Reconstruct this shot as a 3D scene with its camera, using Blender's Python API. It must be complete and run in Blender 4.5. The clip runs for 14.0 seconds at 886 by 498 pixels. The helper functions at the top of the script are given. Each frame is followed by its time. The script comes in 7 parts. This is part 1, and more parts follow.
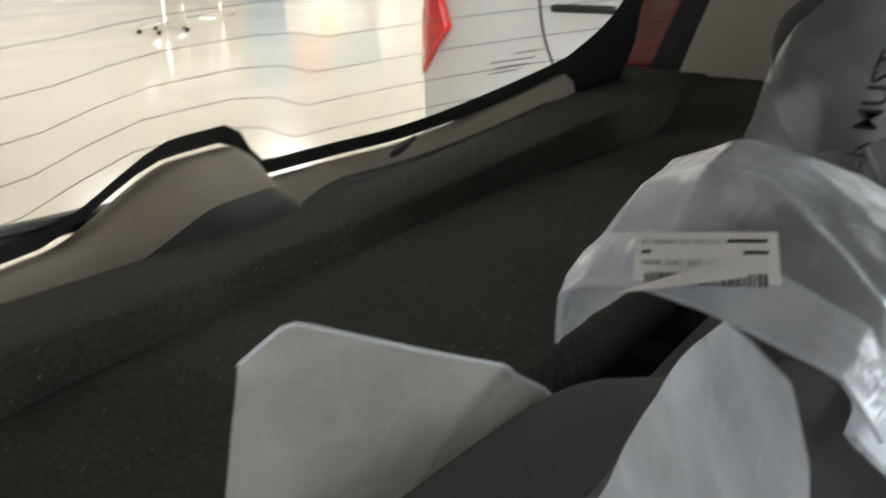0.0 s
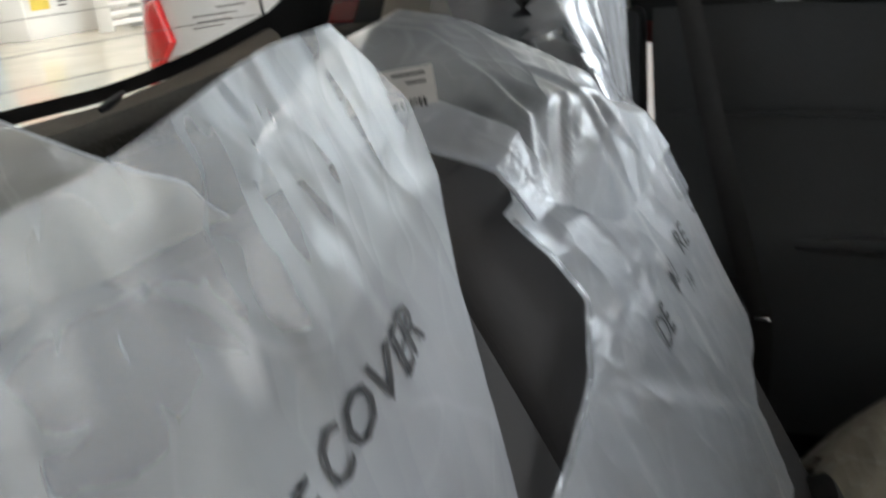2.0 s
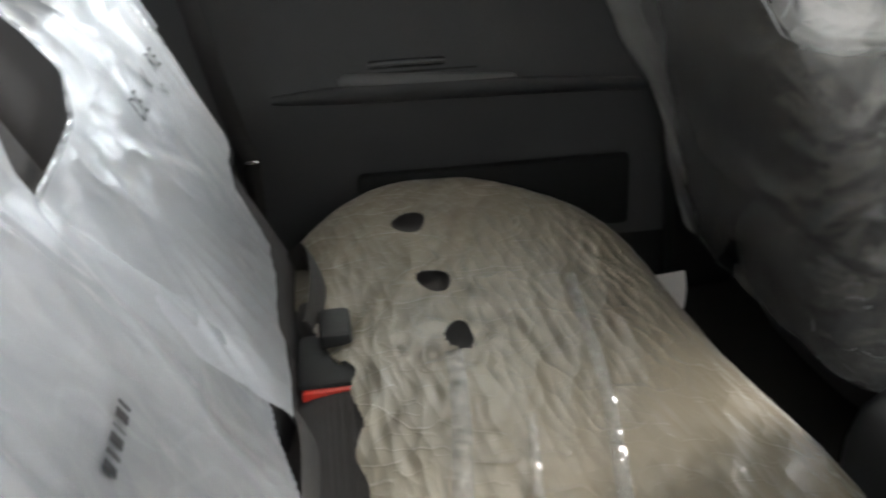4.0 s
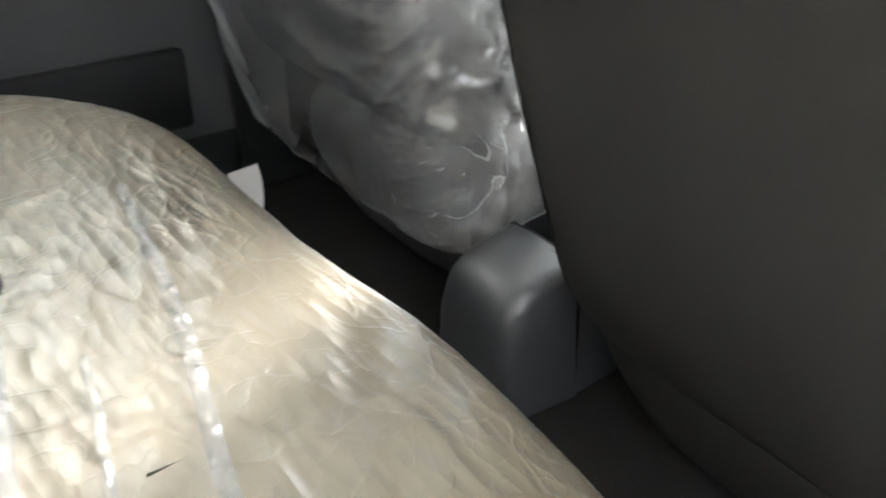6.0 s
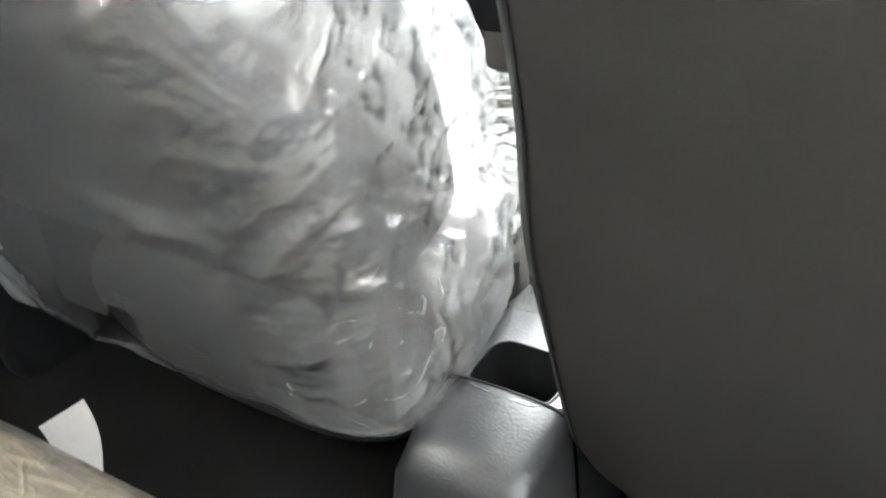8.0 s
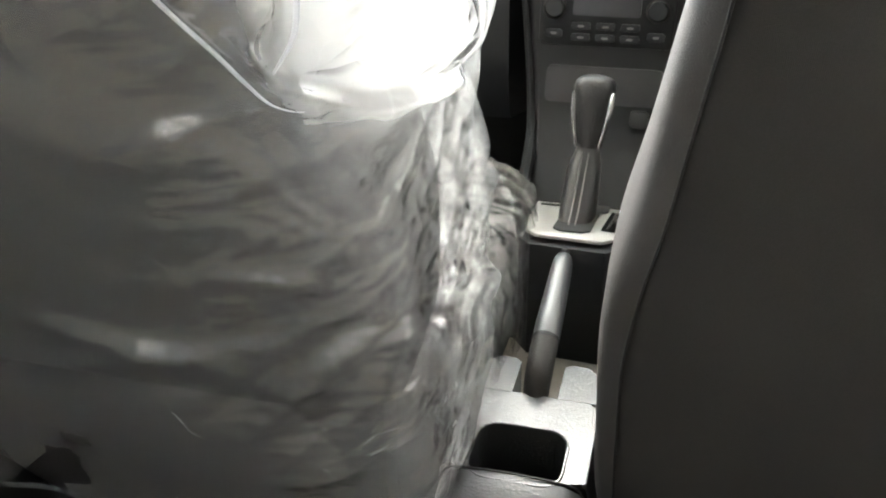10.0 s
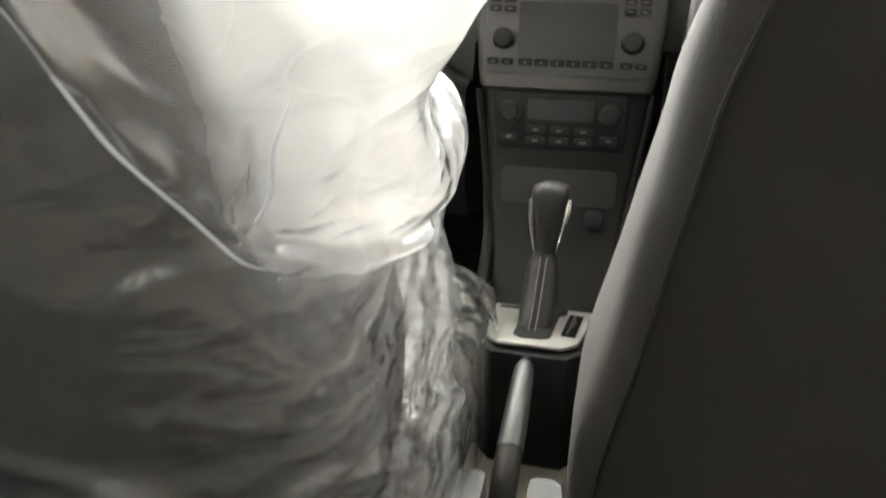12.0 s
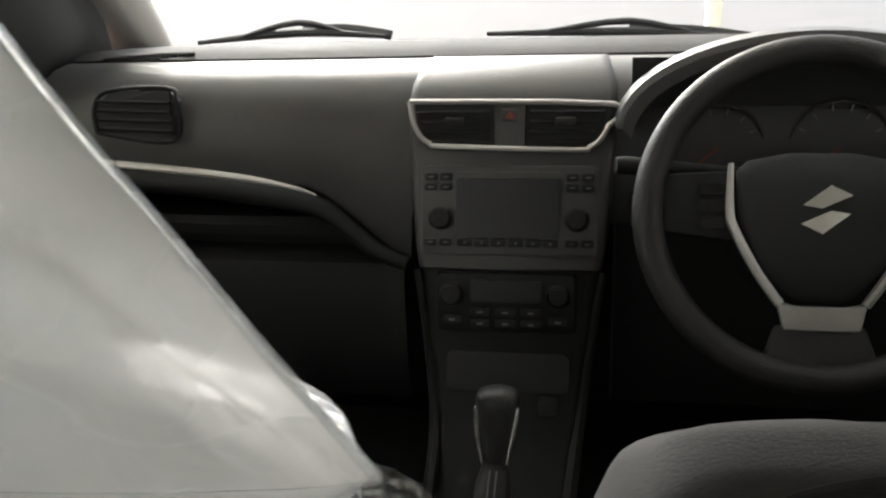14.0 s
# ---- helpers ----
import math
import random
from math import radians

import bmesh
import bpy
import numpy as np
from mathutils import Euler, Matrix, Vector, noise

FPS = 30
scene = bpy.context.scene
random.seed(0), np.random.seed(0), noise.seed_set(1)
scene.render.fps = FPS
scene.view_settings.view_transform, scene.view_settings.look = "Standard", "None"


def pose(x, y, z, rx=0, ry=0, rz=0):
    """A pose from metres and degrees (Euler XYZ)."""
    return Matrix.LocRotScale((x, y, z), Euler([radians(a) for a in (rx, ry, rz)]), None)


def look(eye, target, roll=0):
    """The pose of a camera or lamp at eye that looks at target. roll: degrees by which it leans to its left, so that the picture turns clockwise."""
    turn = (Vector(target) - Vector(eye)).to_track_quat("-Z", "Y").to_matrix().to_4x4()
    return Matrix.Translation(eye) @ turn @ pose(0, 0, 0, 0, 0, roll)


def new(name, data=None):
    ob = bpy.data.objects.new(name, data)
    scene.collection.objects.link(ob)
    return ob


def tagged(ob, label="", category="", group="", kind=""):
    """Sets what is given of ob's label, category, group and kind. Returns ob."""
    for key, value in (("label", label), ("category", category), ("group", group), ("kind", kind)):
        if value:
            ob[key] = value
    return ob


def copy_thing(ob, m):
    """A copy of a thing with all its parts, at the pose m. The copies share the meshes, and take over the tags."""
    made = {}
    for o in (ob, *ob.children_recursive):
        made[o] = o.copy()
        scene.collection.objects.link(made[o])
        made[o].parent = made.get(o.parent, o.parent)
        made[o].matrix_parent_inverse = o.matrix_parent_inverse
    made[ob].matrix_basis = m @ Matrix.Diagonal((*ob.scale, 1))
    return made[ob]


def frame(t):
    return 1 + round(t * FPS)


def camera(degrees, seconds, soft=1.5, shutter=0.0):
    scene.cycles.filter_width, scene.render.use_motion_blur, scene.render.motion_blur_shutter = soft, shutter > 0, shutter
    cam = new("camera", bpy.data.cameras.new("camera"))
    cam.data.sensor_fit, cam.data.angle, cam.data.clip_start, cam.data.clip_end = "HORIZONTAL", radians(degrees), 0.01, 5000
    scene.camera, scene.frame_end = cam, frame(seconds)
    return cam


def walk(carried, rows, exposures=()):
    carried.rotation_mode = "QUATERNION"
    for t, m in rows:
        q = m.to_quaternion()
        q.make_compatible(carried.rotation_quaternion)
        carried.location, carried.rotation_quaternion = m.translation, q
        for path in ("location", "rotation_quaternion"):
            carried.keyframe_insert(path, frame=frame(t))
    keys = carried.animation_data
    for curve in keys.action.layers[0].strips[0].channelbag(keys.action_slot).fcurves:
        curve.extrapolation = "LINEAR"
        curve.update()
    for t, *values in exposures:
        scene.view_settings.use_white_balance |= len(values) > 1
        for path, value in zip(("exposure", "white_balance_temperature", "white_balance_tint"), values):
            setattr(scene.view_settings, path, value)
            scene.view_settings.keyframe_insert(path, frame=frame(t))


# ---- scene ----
cam = camera(52.0, 14.0, 2.0, 0.5)
EXPOSURES = [(0, 1.05, 6250, 10), (1.3, 1.15, 6250, 10), (2.0, 0.85, 6200, 10), (2.5, 1.15, 6200, 10), (3.0, 1.3, 6250, 10), (3.5, 1.6, 6350, 10), (4.2, 1.85, 6400, 10), (6.3, 3.6, 6150, 10), (8.2, 4.15, 6150, 10), (10.3, 3.15, 6600, 10), (11.3, 2.9, 6750, 10), (12.0, 2.65, 6800, 10), (12.5, 2.1, 6850, 10), (13.0, 1.65, 6850, 10), (13.5, 1.3, 6750, 10), (14, 1.05, 6700, 10)]
PATH = [
    (0, (0.489, -0.477, 1.18), (-0.982, -1.642, 0.487), -2.3),
    (0.5, (0.474, -0.463, 1.203), (-1.099, -1.527, 0.577), -2.5),
    (1, (0.473, -0.449, 1.206), (-1.163, -1.435, 0.613), -2.7),
    (1.5, (0.497, -0.432, 1.173), (-1.197, -1.307, 0.571), -3.3),
    (2, (0.531, -0.409, 1.093), (-1.206, -1.148, 0.431), -5.4),
    (2.5, (0.61, -0.371, 1.064), (-1.174, -0.928, 0.353), -8.1),
    (3, (0.675, -0.34, 1.015), (-1.16, -0.638, 0.276), -5.4),
    (3.5, (0.72, -0.339, 1.027), (-1.111, -0.392, 0.224), -4.9),
    (4, (0.735, -0.34, 1.022), (-1.076, -0.113, 0.205), -2.5),
    (4.2, (0.737, -0.333, 1.022), (-1.061, -0.017, 0.206), -2.1),
    (6.3, (0.627, -0.272, 0.946), (-0.722, 0.808, -0.061), 0.1),
    (6.5, (0.596, -0.269, 0.941), (-0.702, 0.88, -0.056), 0.3),
    (7, (0.523, -0.253, 0.945), (-0.675, 1.028, -0.016), -0.4),
    (7.5, (0.412, -0.222, 0.942), (-0.677, 1.146, -0.029), -2.7),
    (8, (0.321, -0.212, 0.942), (-0.684, 1.216, -0.033), -4.3),
    (8.2, (0.294, -0.203, 0.949), (-0.685, 1.234, -0.039), -5.1),
    (10.3, (0.108, -0.285, 0.973), (-0.331, 1.457, 0.093), -0.1),
    (10.5, (0.104, -0.288, 0.972), (-0.317, 1.463, 0.103), 0.1),
    (11, (0.11, -0.292, 0.973), (-0.289, 1.474, 0.124), 0.5),
    (11.5, (0.108, -0.293, 0.985), (-0.283, 1.485, 0.156), 0.6),
    (12, (0.107, -0.264, 1.009), (-0.294, 1.543, 0.252), 0.1),
    (12.5, (0.094, -0.231, 1.031), (-0.283, 1.604, 0.331), 0.3),
    (13, (0.097, -0.213, 1.063), (-0.277, 1.637, 0.403), -0.7),
    (13.4, (0.105, -0.171, 1.075), (-0.27, 1.69, 0.447), -1.3),
    (13.8, (0.107, -0.144, 1.099), (-0.242, 1.73, 0.495), -1.9),
    (14, (0.115, -0.138, 1.097), (-0.223, 1.752, 0.522), -1.8),
]
walk(cam, [(t, look(eye, target, roll)) for t, eye, target, roll in PATH], EXPOSURES)

# ---- daylight outside the showroom glass, ceiling lamps inside ----
SKY, SUN, FRONT = 0.15, 1.2, 640.0
world = bpy.data.worlds.new("sky")
scene.world = world
world.use_nodes = True
wn = world.node_tree.nodes
sky = wn.new("ShaderNodeTexSky")
sky.sky_type, sky.sun_disc = "NISHITA", False
sky.sun_elevation, sky.sun_rotation = radians(32), radians(-22)
sky.altitude, sky.dust_density, sky.air_density = 50, 3.0, 1.0
world.node_tree.links.new(sky.outputs[0], wn["Background"].inputs["Color"])
wn["Background"].inputs["Strength"].default_value = SKY
sun_data = bpy.data.lights.new("sun", "SUN")
sun_data.energy, sun_data.angle, sun_data.color = SUN, radians(10.0), (1.0, 0.97, 0.92)
sun = new("sun", sun_data)
sun.matrix_world = look((-4, 10, 7.2), (0.0, 0.6, 0.8))
front_data = bpy.data.lights.new("daylight_front", "AREA")
front_data.shape, front_data.size, front_data.size_y = "RECTANGLE", 9.0, 3.6
front_data.energy, front_data.color = FRONT, (0.88, 0.96, 1.0)
front_day = new("daylight_front", front_data)
front_day.matrix_world = look((-4.6, 4.05, 2.1), (-3.6, -2.0, 1.4))


# ---- helpers for meshes ----
def link_mesh(name, bm, material, smooth=True, angle=40):
    me = bpy.data.meshes.new(name)
    bmesh.ops.recalc_face_normals(bm, faces=bm.faces)
    for f in bm.faces:
        f.smooth = smooth
    if smooth:
        for e in bm.edges:
            if len(e.link_faces) == 2 and e.calc_face_angle(0) > radians(angle):
                e.smooth = False
    bm.to_mesh(me)
    bm.free()
    if material:
        me.materials.append(material)
    return new(name, me)


def thing(name, at=(0, 0, 0), label="", category="", group="", kind=""):
    ob = new(name)
    ob.location = at
    ob.empty_display_size = 0.05
    return tagged(ob, label, category, group, kind)


def part(name, bm, material, parent, label="", smooth=True, angle=40):
    ob = link_mesh(name, bm, material, smooth, angle)
    base = Vector((0, 0, 0))
    p = parent
    while p is not None:
        base += p.location
        p = p.parent
    for v in ob.data.vertices:
        v.co -= base
    ob.parent = parent
    if label:
        ob["label"] = label
    return ob


def solo(name, bm, material, label="", category="", group="", kind="", smooth=True, angle=40):
    return tagged(link_mesh(name, bm, material, smooth, angle), label, category, group, kind)


def box(bm, x0, x1, y0, y1, z0, z1, bevel=0.0, seg=2):
    r = bmesh.ops.create_cube(bm, size=1)
    for v in r["verts"]:
        v.co = Vector((x0 + (v.co.x + 0.5) * (x1 - x0), y0 + (v.co.y + 0.5) * (y1 - y0), z0 + (v.co.z + 0.5) * (z1 - z0)))
    if bevel > 0:
        es = list({e for v in r["verts"] for e in v.link_edges})
        bmesh.ops.bevel(bm, geom=es, offset=bevel, segments=seg, profile=0.5, affect="EDGES")
    return bm


def boxes(*args, bevel=0.0, seg=2):
    bm = bmesh.new()
    for a in args:
        box(bm, *a, bevel=bevel, seg=seg)
    return bm


def ring_of(c, u, v, e=2.0, n=32):
    pts = []
    for i in range(n):
        a = 2 * math.pi * i / n
        ca, sa = math.cos(a), math.sin(a)
        pts.append(Vector(c) + Vector(u) * math.copysign(abs(ca) ** (2 / e), ca) + Vector(v) * math.copysign(abs(sa) ** (2 / e), sa))
    return pts


def skin(bm, rings, close=True, caps=True):
    vs = [[bm.verts.new(p) for p in r] for r in rings]
    n = len(vs[0])
    for a, b in zip(vs, vs[1:]):
        for i in range(n if close else n - 1):
            j = (i + 1) % n
            bm.faces.new((a[i], a[j], b[j], b[i]))
    if caps and close:
        bm.faces.new(vs[0])
        bm.faces.new(list(reversed(vs[-1])))
    return vs


def smooth_rows(rows, k):
    """Rows of numbers, joined by Catmull-Rom curves with k steps between two."""
    out = []
    R = [np.array(r, float) for r in rows]
    for i in range(len(R) - 1):
        p0, p1, p2, p3 = R[max(i - 1, 0)], R[i], R[i + 1], R[min(i + 2, len(R) - 1)]
        for s in range(k):
            t = s / k
            out.append(0.5 * (2 * p1 + (p2 - p0) * t + (2 * p0 - 5 * p1 + 4 * p2 - p3) * t * t + (3 * p1 - p0 - 3 * p2 + p3) * t ** 3))
    out.append(R[-1])
    return out


def lofted(rows, n=40, k=4):
    """Rows of cx, cy, cz, half width in x, half depth, lean of the depth axis in degrees, squareness."""
    bm = bmesh.new()
    rings = []
    for cx, cy, cz, hw, hd, lean, e in smooth_rows(rows, k):
        v = (0, hd * math.cos(radians(lean)), hd * math.sin(radians(lean)))
        rings.append(ring_of((cx, cy, cz), (hw, 0, 0), v, e, n))
    skin(bm, rings)
    return bm


def tube(bm, pts, r, n=10, k=4, flat=1.0, caps=True):
    """A round bar along points; r a number or one a point."""
    rr = r if isinstance(r, (list, tuple)) else [r] * len(pts)
    rows = smooth_rows([(*p, q) for p, q in zip(pts, rr)], k)
    rings, side = [], None
    for i, row in enumerate(rows):
        a, b = rows[max(i - 1, 0)][:3], rows[min(i + 1, len(rows) - 1)][:3]
        d = Vector(b - a).normalized()
        if side is None:
            side = d.orthogonal().normalized()
        side = (side - d * side.dot(d)).normalized()
        rings.append(ring_of(row[:3], side * row[3], d.cross(side) * row[3] * flat, 2, n))
    skin(bm, rings, caps=caps)
    return bm


def disc(bm, c, axis, r, h, n=24, bevel=0.0):
    """A short cylinder from c along axis."""
    axis = Vector(axis).normalized()
    u = axis.orthogonal().normalized()
    w = axis.cross(u)
    c = Vector(c)
    b = min(bevel, r * 0.5, h * 0.5)
    prof = [(0, r), (h - b, r), (h, r - b)] if b > 0 else [(0, r), (h, r)]
    skin(bm, [ring_of(c + axis * z, u * q, w * q, 2, n) for z, q in prof])
    return bm


def plate(bm, outline, lift, base=None):
    """A flat piece: a closed outline of points, thickened by the vector lift."""
    a = [bm.verts.new(Vector(p)) for p in outline]
    b = [bm.verts.new(Vector(p) + Vector(lift)) for p in outline]
    bm.faces.new(a)
    bm.faces.new(list(reversed(b)))
    for i in range(len(a)):
        j = (i + 1) % len(a)
        bm.faces.new((a[i], b[i], b[j], a[j]))
    return bm


def rounded(cx, cy, w, h, r, n=5):
    """A rounded rectangle as (a, b) pairs."""
    out = []
    for sx, sy, a0 in ((1, 1, 0), (-1, 1, 90), (-1, -1, 180), (1, -1, 270)):
        for i in range(n + 1):
            a = radians(a0 + 90 * i / n)
            out.append((cx + sx * (w / 2 - r) + r * math.cos(a), cy + sy * (h / 2 - r) + r * math.sin(a)))
    return out


def inside(x, y, poly):
    hit = False
    for (x0, y0), (x1, y1) in zip(poly, poly[1:] + poly[:1]):
        if (y0 > y) != (y1 > y) and x < (x1 - x0) * (y - y0) / (y1 - y0) + x0:
            hit = not hit
    return hit


def sheet(fn, nu, nv, keep=None, wrap=False):
    """A thin film: fn(u, v) over 0..1, without the cells that keep refuses."""
    bm = bmesh.new()
    g = [[bm.verts.new(fn(i / nu, j / nv)) for i in range(nu if wrap else nu + 1)] for j in range(nv + 1)]
    for j in range(nv):
        for i in range(nu):
            i2 = (i + 1) % nu if wrap else i + 1
            q = (g[j][i], g[j][i2], g[j + 1][i2], g[j + 1][i])
            if keep is None or keep(sum((v.co for v in q), Vector()) / 4):
                bm.faces.new(q)
    loose = [v for v in bm.verts if not v.link_faces]
    bmesh.ops.delete(bm, geom=loose, context="VERTS")
    return bm


def ridges(p, f, seed=0.0):
    """Creased noise, about -1 to 1, with sharp crests."""
    q = Vector((p[0] * f[0] + seed, p[1] * f[1] - seed, p[2] * f[2] + 2 * seed))
    a = 1 - 2.6 * abs(noise.noise(q))
    b = 1 - 2.6 * abs(noise.noise(q * 2.1 + Vector((3.1, 1.7, 9.2))))
    c = 1 - 2.6 * abs(noise.noise(q * 4.7 + Vector((7.1, 4.7, 2.2))))
    return 0.55 * a + 0.3 * b + 0.15 * c


def even_angles(e, a, b, n):
    """Angles that lie at even steps round a squarish ring of half widths a and b."""
    t = np.linspace(0, 2 * math.pi, 4001)
    x = a * np.sign(np.cos(t)) * np.abs(np.cos(t)) ** (2 / e)
    y = b * np.sign(np.sin(t)) * np.abs(np.sin(t)) ** (2 / e)
    s = np.concatenate([[0], np.cumsum(np.hypot(np.diff(x), np.diff(y)))])
    return [float(v) for v in np.interp(np.arange(n + 1) / n * s[-1], s, t)]


def facets(q, seed=0.0):
    """Crumpled facets that meet in sharp crests, about -0.5 to 0.5."""
    return noise.voronoi(Vector((q[0] + seed, q[1] - seed, q[2] + 2 * seed)))[0][0] - 0.5


def soft(p, f, seed=0.0):
    """Smooth rolling noise, about -1 to 1."""
    q = Vector((p[0] * f[0] + seed, p[1] * f[1] - seed, p[2] * f[2] + 2 * seed))
    return 1.5 * noise.noise(q) + 0.5 * noise.noise(q * 2.3)


def written(text, size, place, thick=True):
    """Letters as a mesh, each point of them laid by place(x, y)."""
    cu = bpy.data.curves.new("letters", "FONT")
    cu.body, cu.size = text, size
    cu.resolution_u = 2
    if thick:
        cu.offset = size * 0.006
    tmp = bpy.data.objects.new("letters", cu)
    scene.collection.objects.link(tmp)
    bpy.context.view_layer.update()
    me = bpy.data.meshes.new_from_object(tmp.evaluated_get(bpy.context.evaluated_depsgraph_get()))
    bpy.data.objects.remove(tmp)
    bm = bmesh.new()
    bm.from_mesh(me)
    bmesh.ops.triangulate(bm, faces=bm.faces)
    bmesh.ops.subdivide_edges(bm, edges=[e for e in bm.edges if e.calc_length() > size * 0.18], cuts=2)
    bmesh.ops.triangulate(bm, faces=bm.faces)
    for v in bm.verts:
        v.co = place(v.co.x, v.co.y)
    return bm

# ---- materials ----
def nodes_of(name):
    m = bpy.data.materials.new(name)
    m.use_nodes = True
    return m, m.node_tree.nodes, m.node_tree.links


def surface(name, base, rough=0.6, metal=0.0, var=0.12, grain=400.0, bump=0.1, stain=6.0, spec=0.5, weave=0.0, lint=0.0, rvar=0.1, coat=0.0, sheen=0.0):
    """Colour with variation at two scales, fine relief, and roughness that wanders."""
    m, n, l = nodes_of(name)
    b = n["Principled BSDF"]
    co = n.new("ShaderNodeTexCoord")
    n1, n2 = n.new("ShaderNodeTexNoise"), n.new("ShaderNodeTexNoise")
    n1.inputs["Scale"].default_value, n2.inputs["Scale"].default_value = stain, grain
    n1.inputs["Detail"].default_value, n2.inputs["Detail"].default_value = 5, 2
    for q in (n1, n2):
        l.new(co.outputs["Object"], q.inputs["Vector"])
    add = n.new("ShaderNodeMath")
    add.operation = "ADD"
    l.new(n1.outputs["Fac"], add.inputs[0])
    l.new(n2.outputs["Fac"], add.inputs[1])
    ramp = n.new("ShaderNodeMapRange")
    ramp.inputs["From Min"].default_value, ramp.inputs["From Max"].default_value = 0.6, 1.4
    ramp.inputs["To Min"].default_value, ramp.inputs["To Max"].default_value = 1 - var, 1 + var
    l.new(add.outputs[0], ramp.inputs["Value"])
    mul = n.new("ShaderNodeVectorMath")
    mul.operation = "SCALE"
    mul.inputs[0].default_value = base
    l.new(ramp.outputs[0], mul.inputs["Scale"])
    col = mul.outputs[0]
    if lint > 0:
        vo = n.new("ShaderNodeTexVoronoi")
        vo.inputs["Scale"].default_value = 150
        l.new(co.outputs["Object"], vo.inputs["Vector"])
        lt = n.new("ShaderNodeMath")
        lt.operation = "LESS_THAN"
        lt.inputs[1].default_value = 0.13
        l.new(vo.outputs["Distance"], lt.inputs[0])
        wn_ = n.new("ShaderNodeTexWhiteNoise")
        l.new(vo.outputs["Position"], wn_.inputs["Vector"])
        gt = n.new("ShaderNodeMath")
        gt.operation = "GREATER_THAN"
        gt.inputs[1].default_value = 0.82
        l.new(wn_.outputs["Value"], gt.inputs[0])
        mm = n.new("ShaderNodeMath")
        mm.operation = "MULTIPLY"
        l.new(lt.outputs[0], mm.inputs[0])
        l.new(gt.outputs[0], mm.inputs[1])
        mx = n.new("ShaderNodeMix")
        mx.data_type = "RGBA"
        mx.inputs["B"].default_value = (lint, lint, lint * 0.95, 1)
        l.new(mm.outputs[0], mx.inputs["Factor"])
        l.new(col, mx.inputs["A"])
        col = mx.outputs["Result"]
    l.new(col, b.inputs["Base Color"])
    rr = n.new("ShaderNodeMapRange")
    rr.inputs["To Min"].default_value, rr.inputs["To Max"].default_value = max(rough - rvar, 0.02), min(rough + rvar, 1)
    l.new(n1.outputs["Fac"], rr.inputs["Value"])
    l.new(rr.outputs[0], b.inputs["Roughness"])
    b.inputs["Metallic"].default_value = metal
    b.inputs["Specular IOR Level"].default_value = spec
    b.inputs["Coat Weight"].default_value = coat
    b.inputs["Sheen Weight"].default_value = sheen
    height = n2.outputs["Fac"]
    if weave > 0:
        w1, w2 = n.new("ShaderNodeTexWave"), n.new("ShaderNodeTexWave")
        for w, d in ((w1, "X"), (w2, "Z")):
            w.bands_direction = d
            w.inputs["Scale"].default_value = weave
            w.inputs["Distortion"].default_value = 0.6
            l.new(co.outputs["Object"], w.inputs["Vector"])
        mw = n.new("ShaderNodeMath")
        mw.operation = "MULTIPLY"
        l.new(w1.outputs["Fac"], mw.inputs[0])
        l.new(w2.outputs["Fac"], mw.inputs[1])
        aw = n.new("ShaderNodeMath")
        aw.operation = "ADD"
        l.new(mw.outputs[0], aw.inputs[0])
        l.new(n2.outputs["Fac"], aw.inputs[1])
        height = aw.outputs[0]
    if bump > 0:
        bp = n.new("ShaderNodeBump")
        bp.inputs["Strength"].default_value, bp.inputs["Distance"].default_value = bump, 0.002
        l.new(height, bp.inputs["Height"])
        l.new(bp.outputs[0], b.inputs["Normal"])
    return m


def edge_gloss(n, l, normal=None, least=0.04):
    """Reflection that grows towards grazing, the same from either side."""
    lw, pw, ma = n.new("ShaderNodeLayerWeight"), n.new("ShaderNodeMath"), n.new("ShaderNodeMath")
    lw.inputs["Blend"].default_value = 0.5
    if normal is not None:
        l.new(normal, lw.inputs["Normal"])
    pw.operation, ma.operation = "POWER", "MULTIPLY_ADD"
    pw.inputs[1].default_value = 4.0
    ma.inputs[1].default_value, ma.inputs[2].default_value = 0.8, least
    l.new(lw.outputs["Facing"], pw.inputs[0])
    l.new(pw.outputs[0], ma.inputs[0])
    return ma.outputs[0]


def crease_lines(n, l, co, scale, thin, warp=0.0):
    """Thin wandering lines, as folds leave them in stiff film: 1 on a line, 0 beside it."""
    ns = n.new("ShaderNodeTexNoise")
    ns.inputs["Scale"].default_value, ns.inputs["Detail"].default_value = scale, 1.5
    ns.inputs["Distortion"].default_value = warp
    l.new(co.outputs["Object"], ns.inputs["Vector"])
    a, b, c = n.new("ShaderNodeMath"), n.new("ShaderNodeMath"), n.new("ShaderNodeMath")
    a.operation, b.operation, c.operation = "SUBTRACT", "ABSOLUTE", "MULTIPLY_ADD"
    a.inputs[1].default_value = 0.5
    c.inputs[1].default_value, c.inputs[2].default_value, c.use_clamp = -thin, 1.0, True
    l.new(ns.outputs["Fac"], a.inputs[0])
    l.new(a.outputs[0], b.inputs[0])
    l.new(b.outputs[0], c.inputs[0])
    return c.outputs[0]


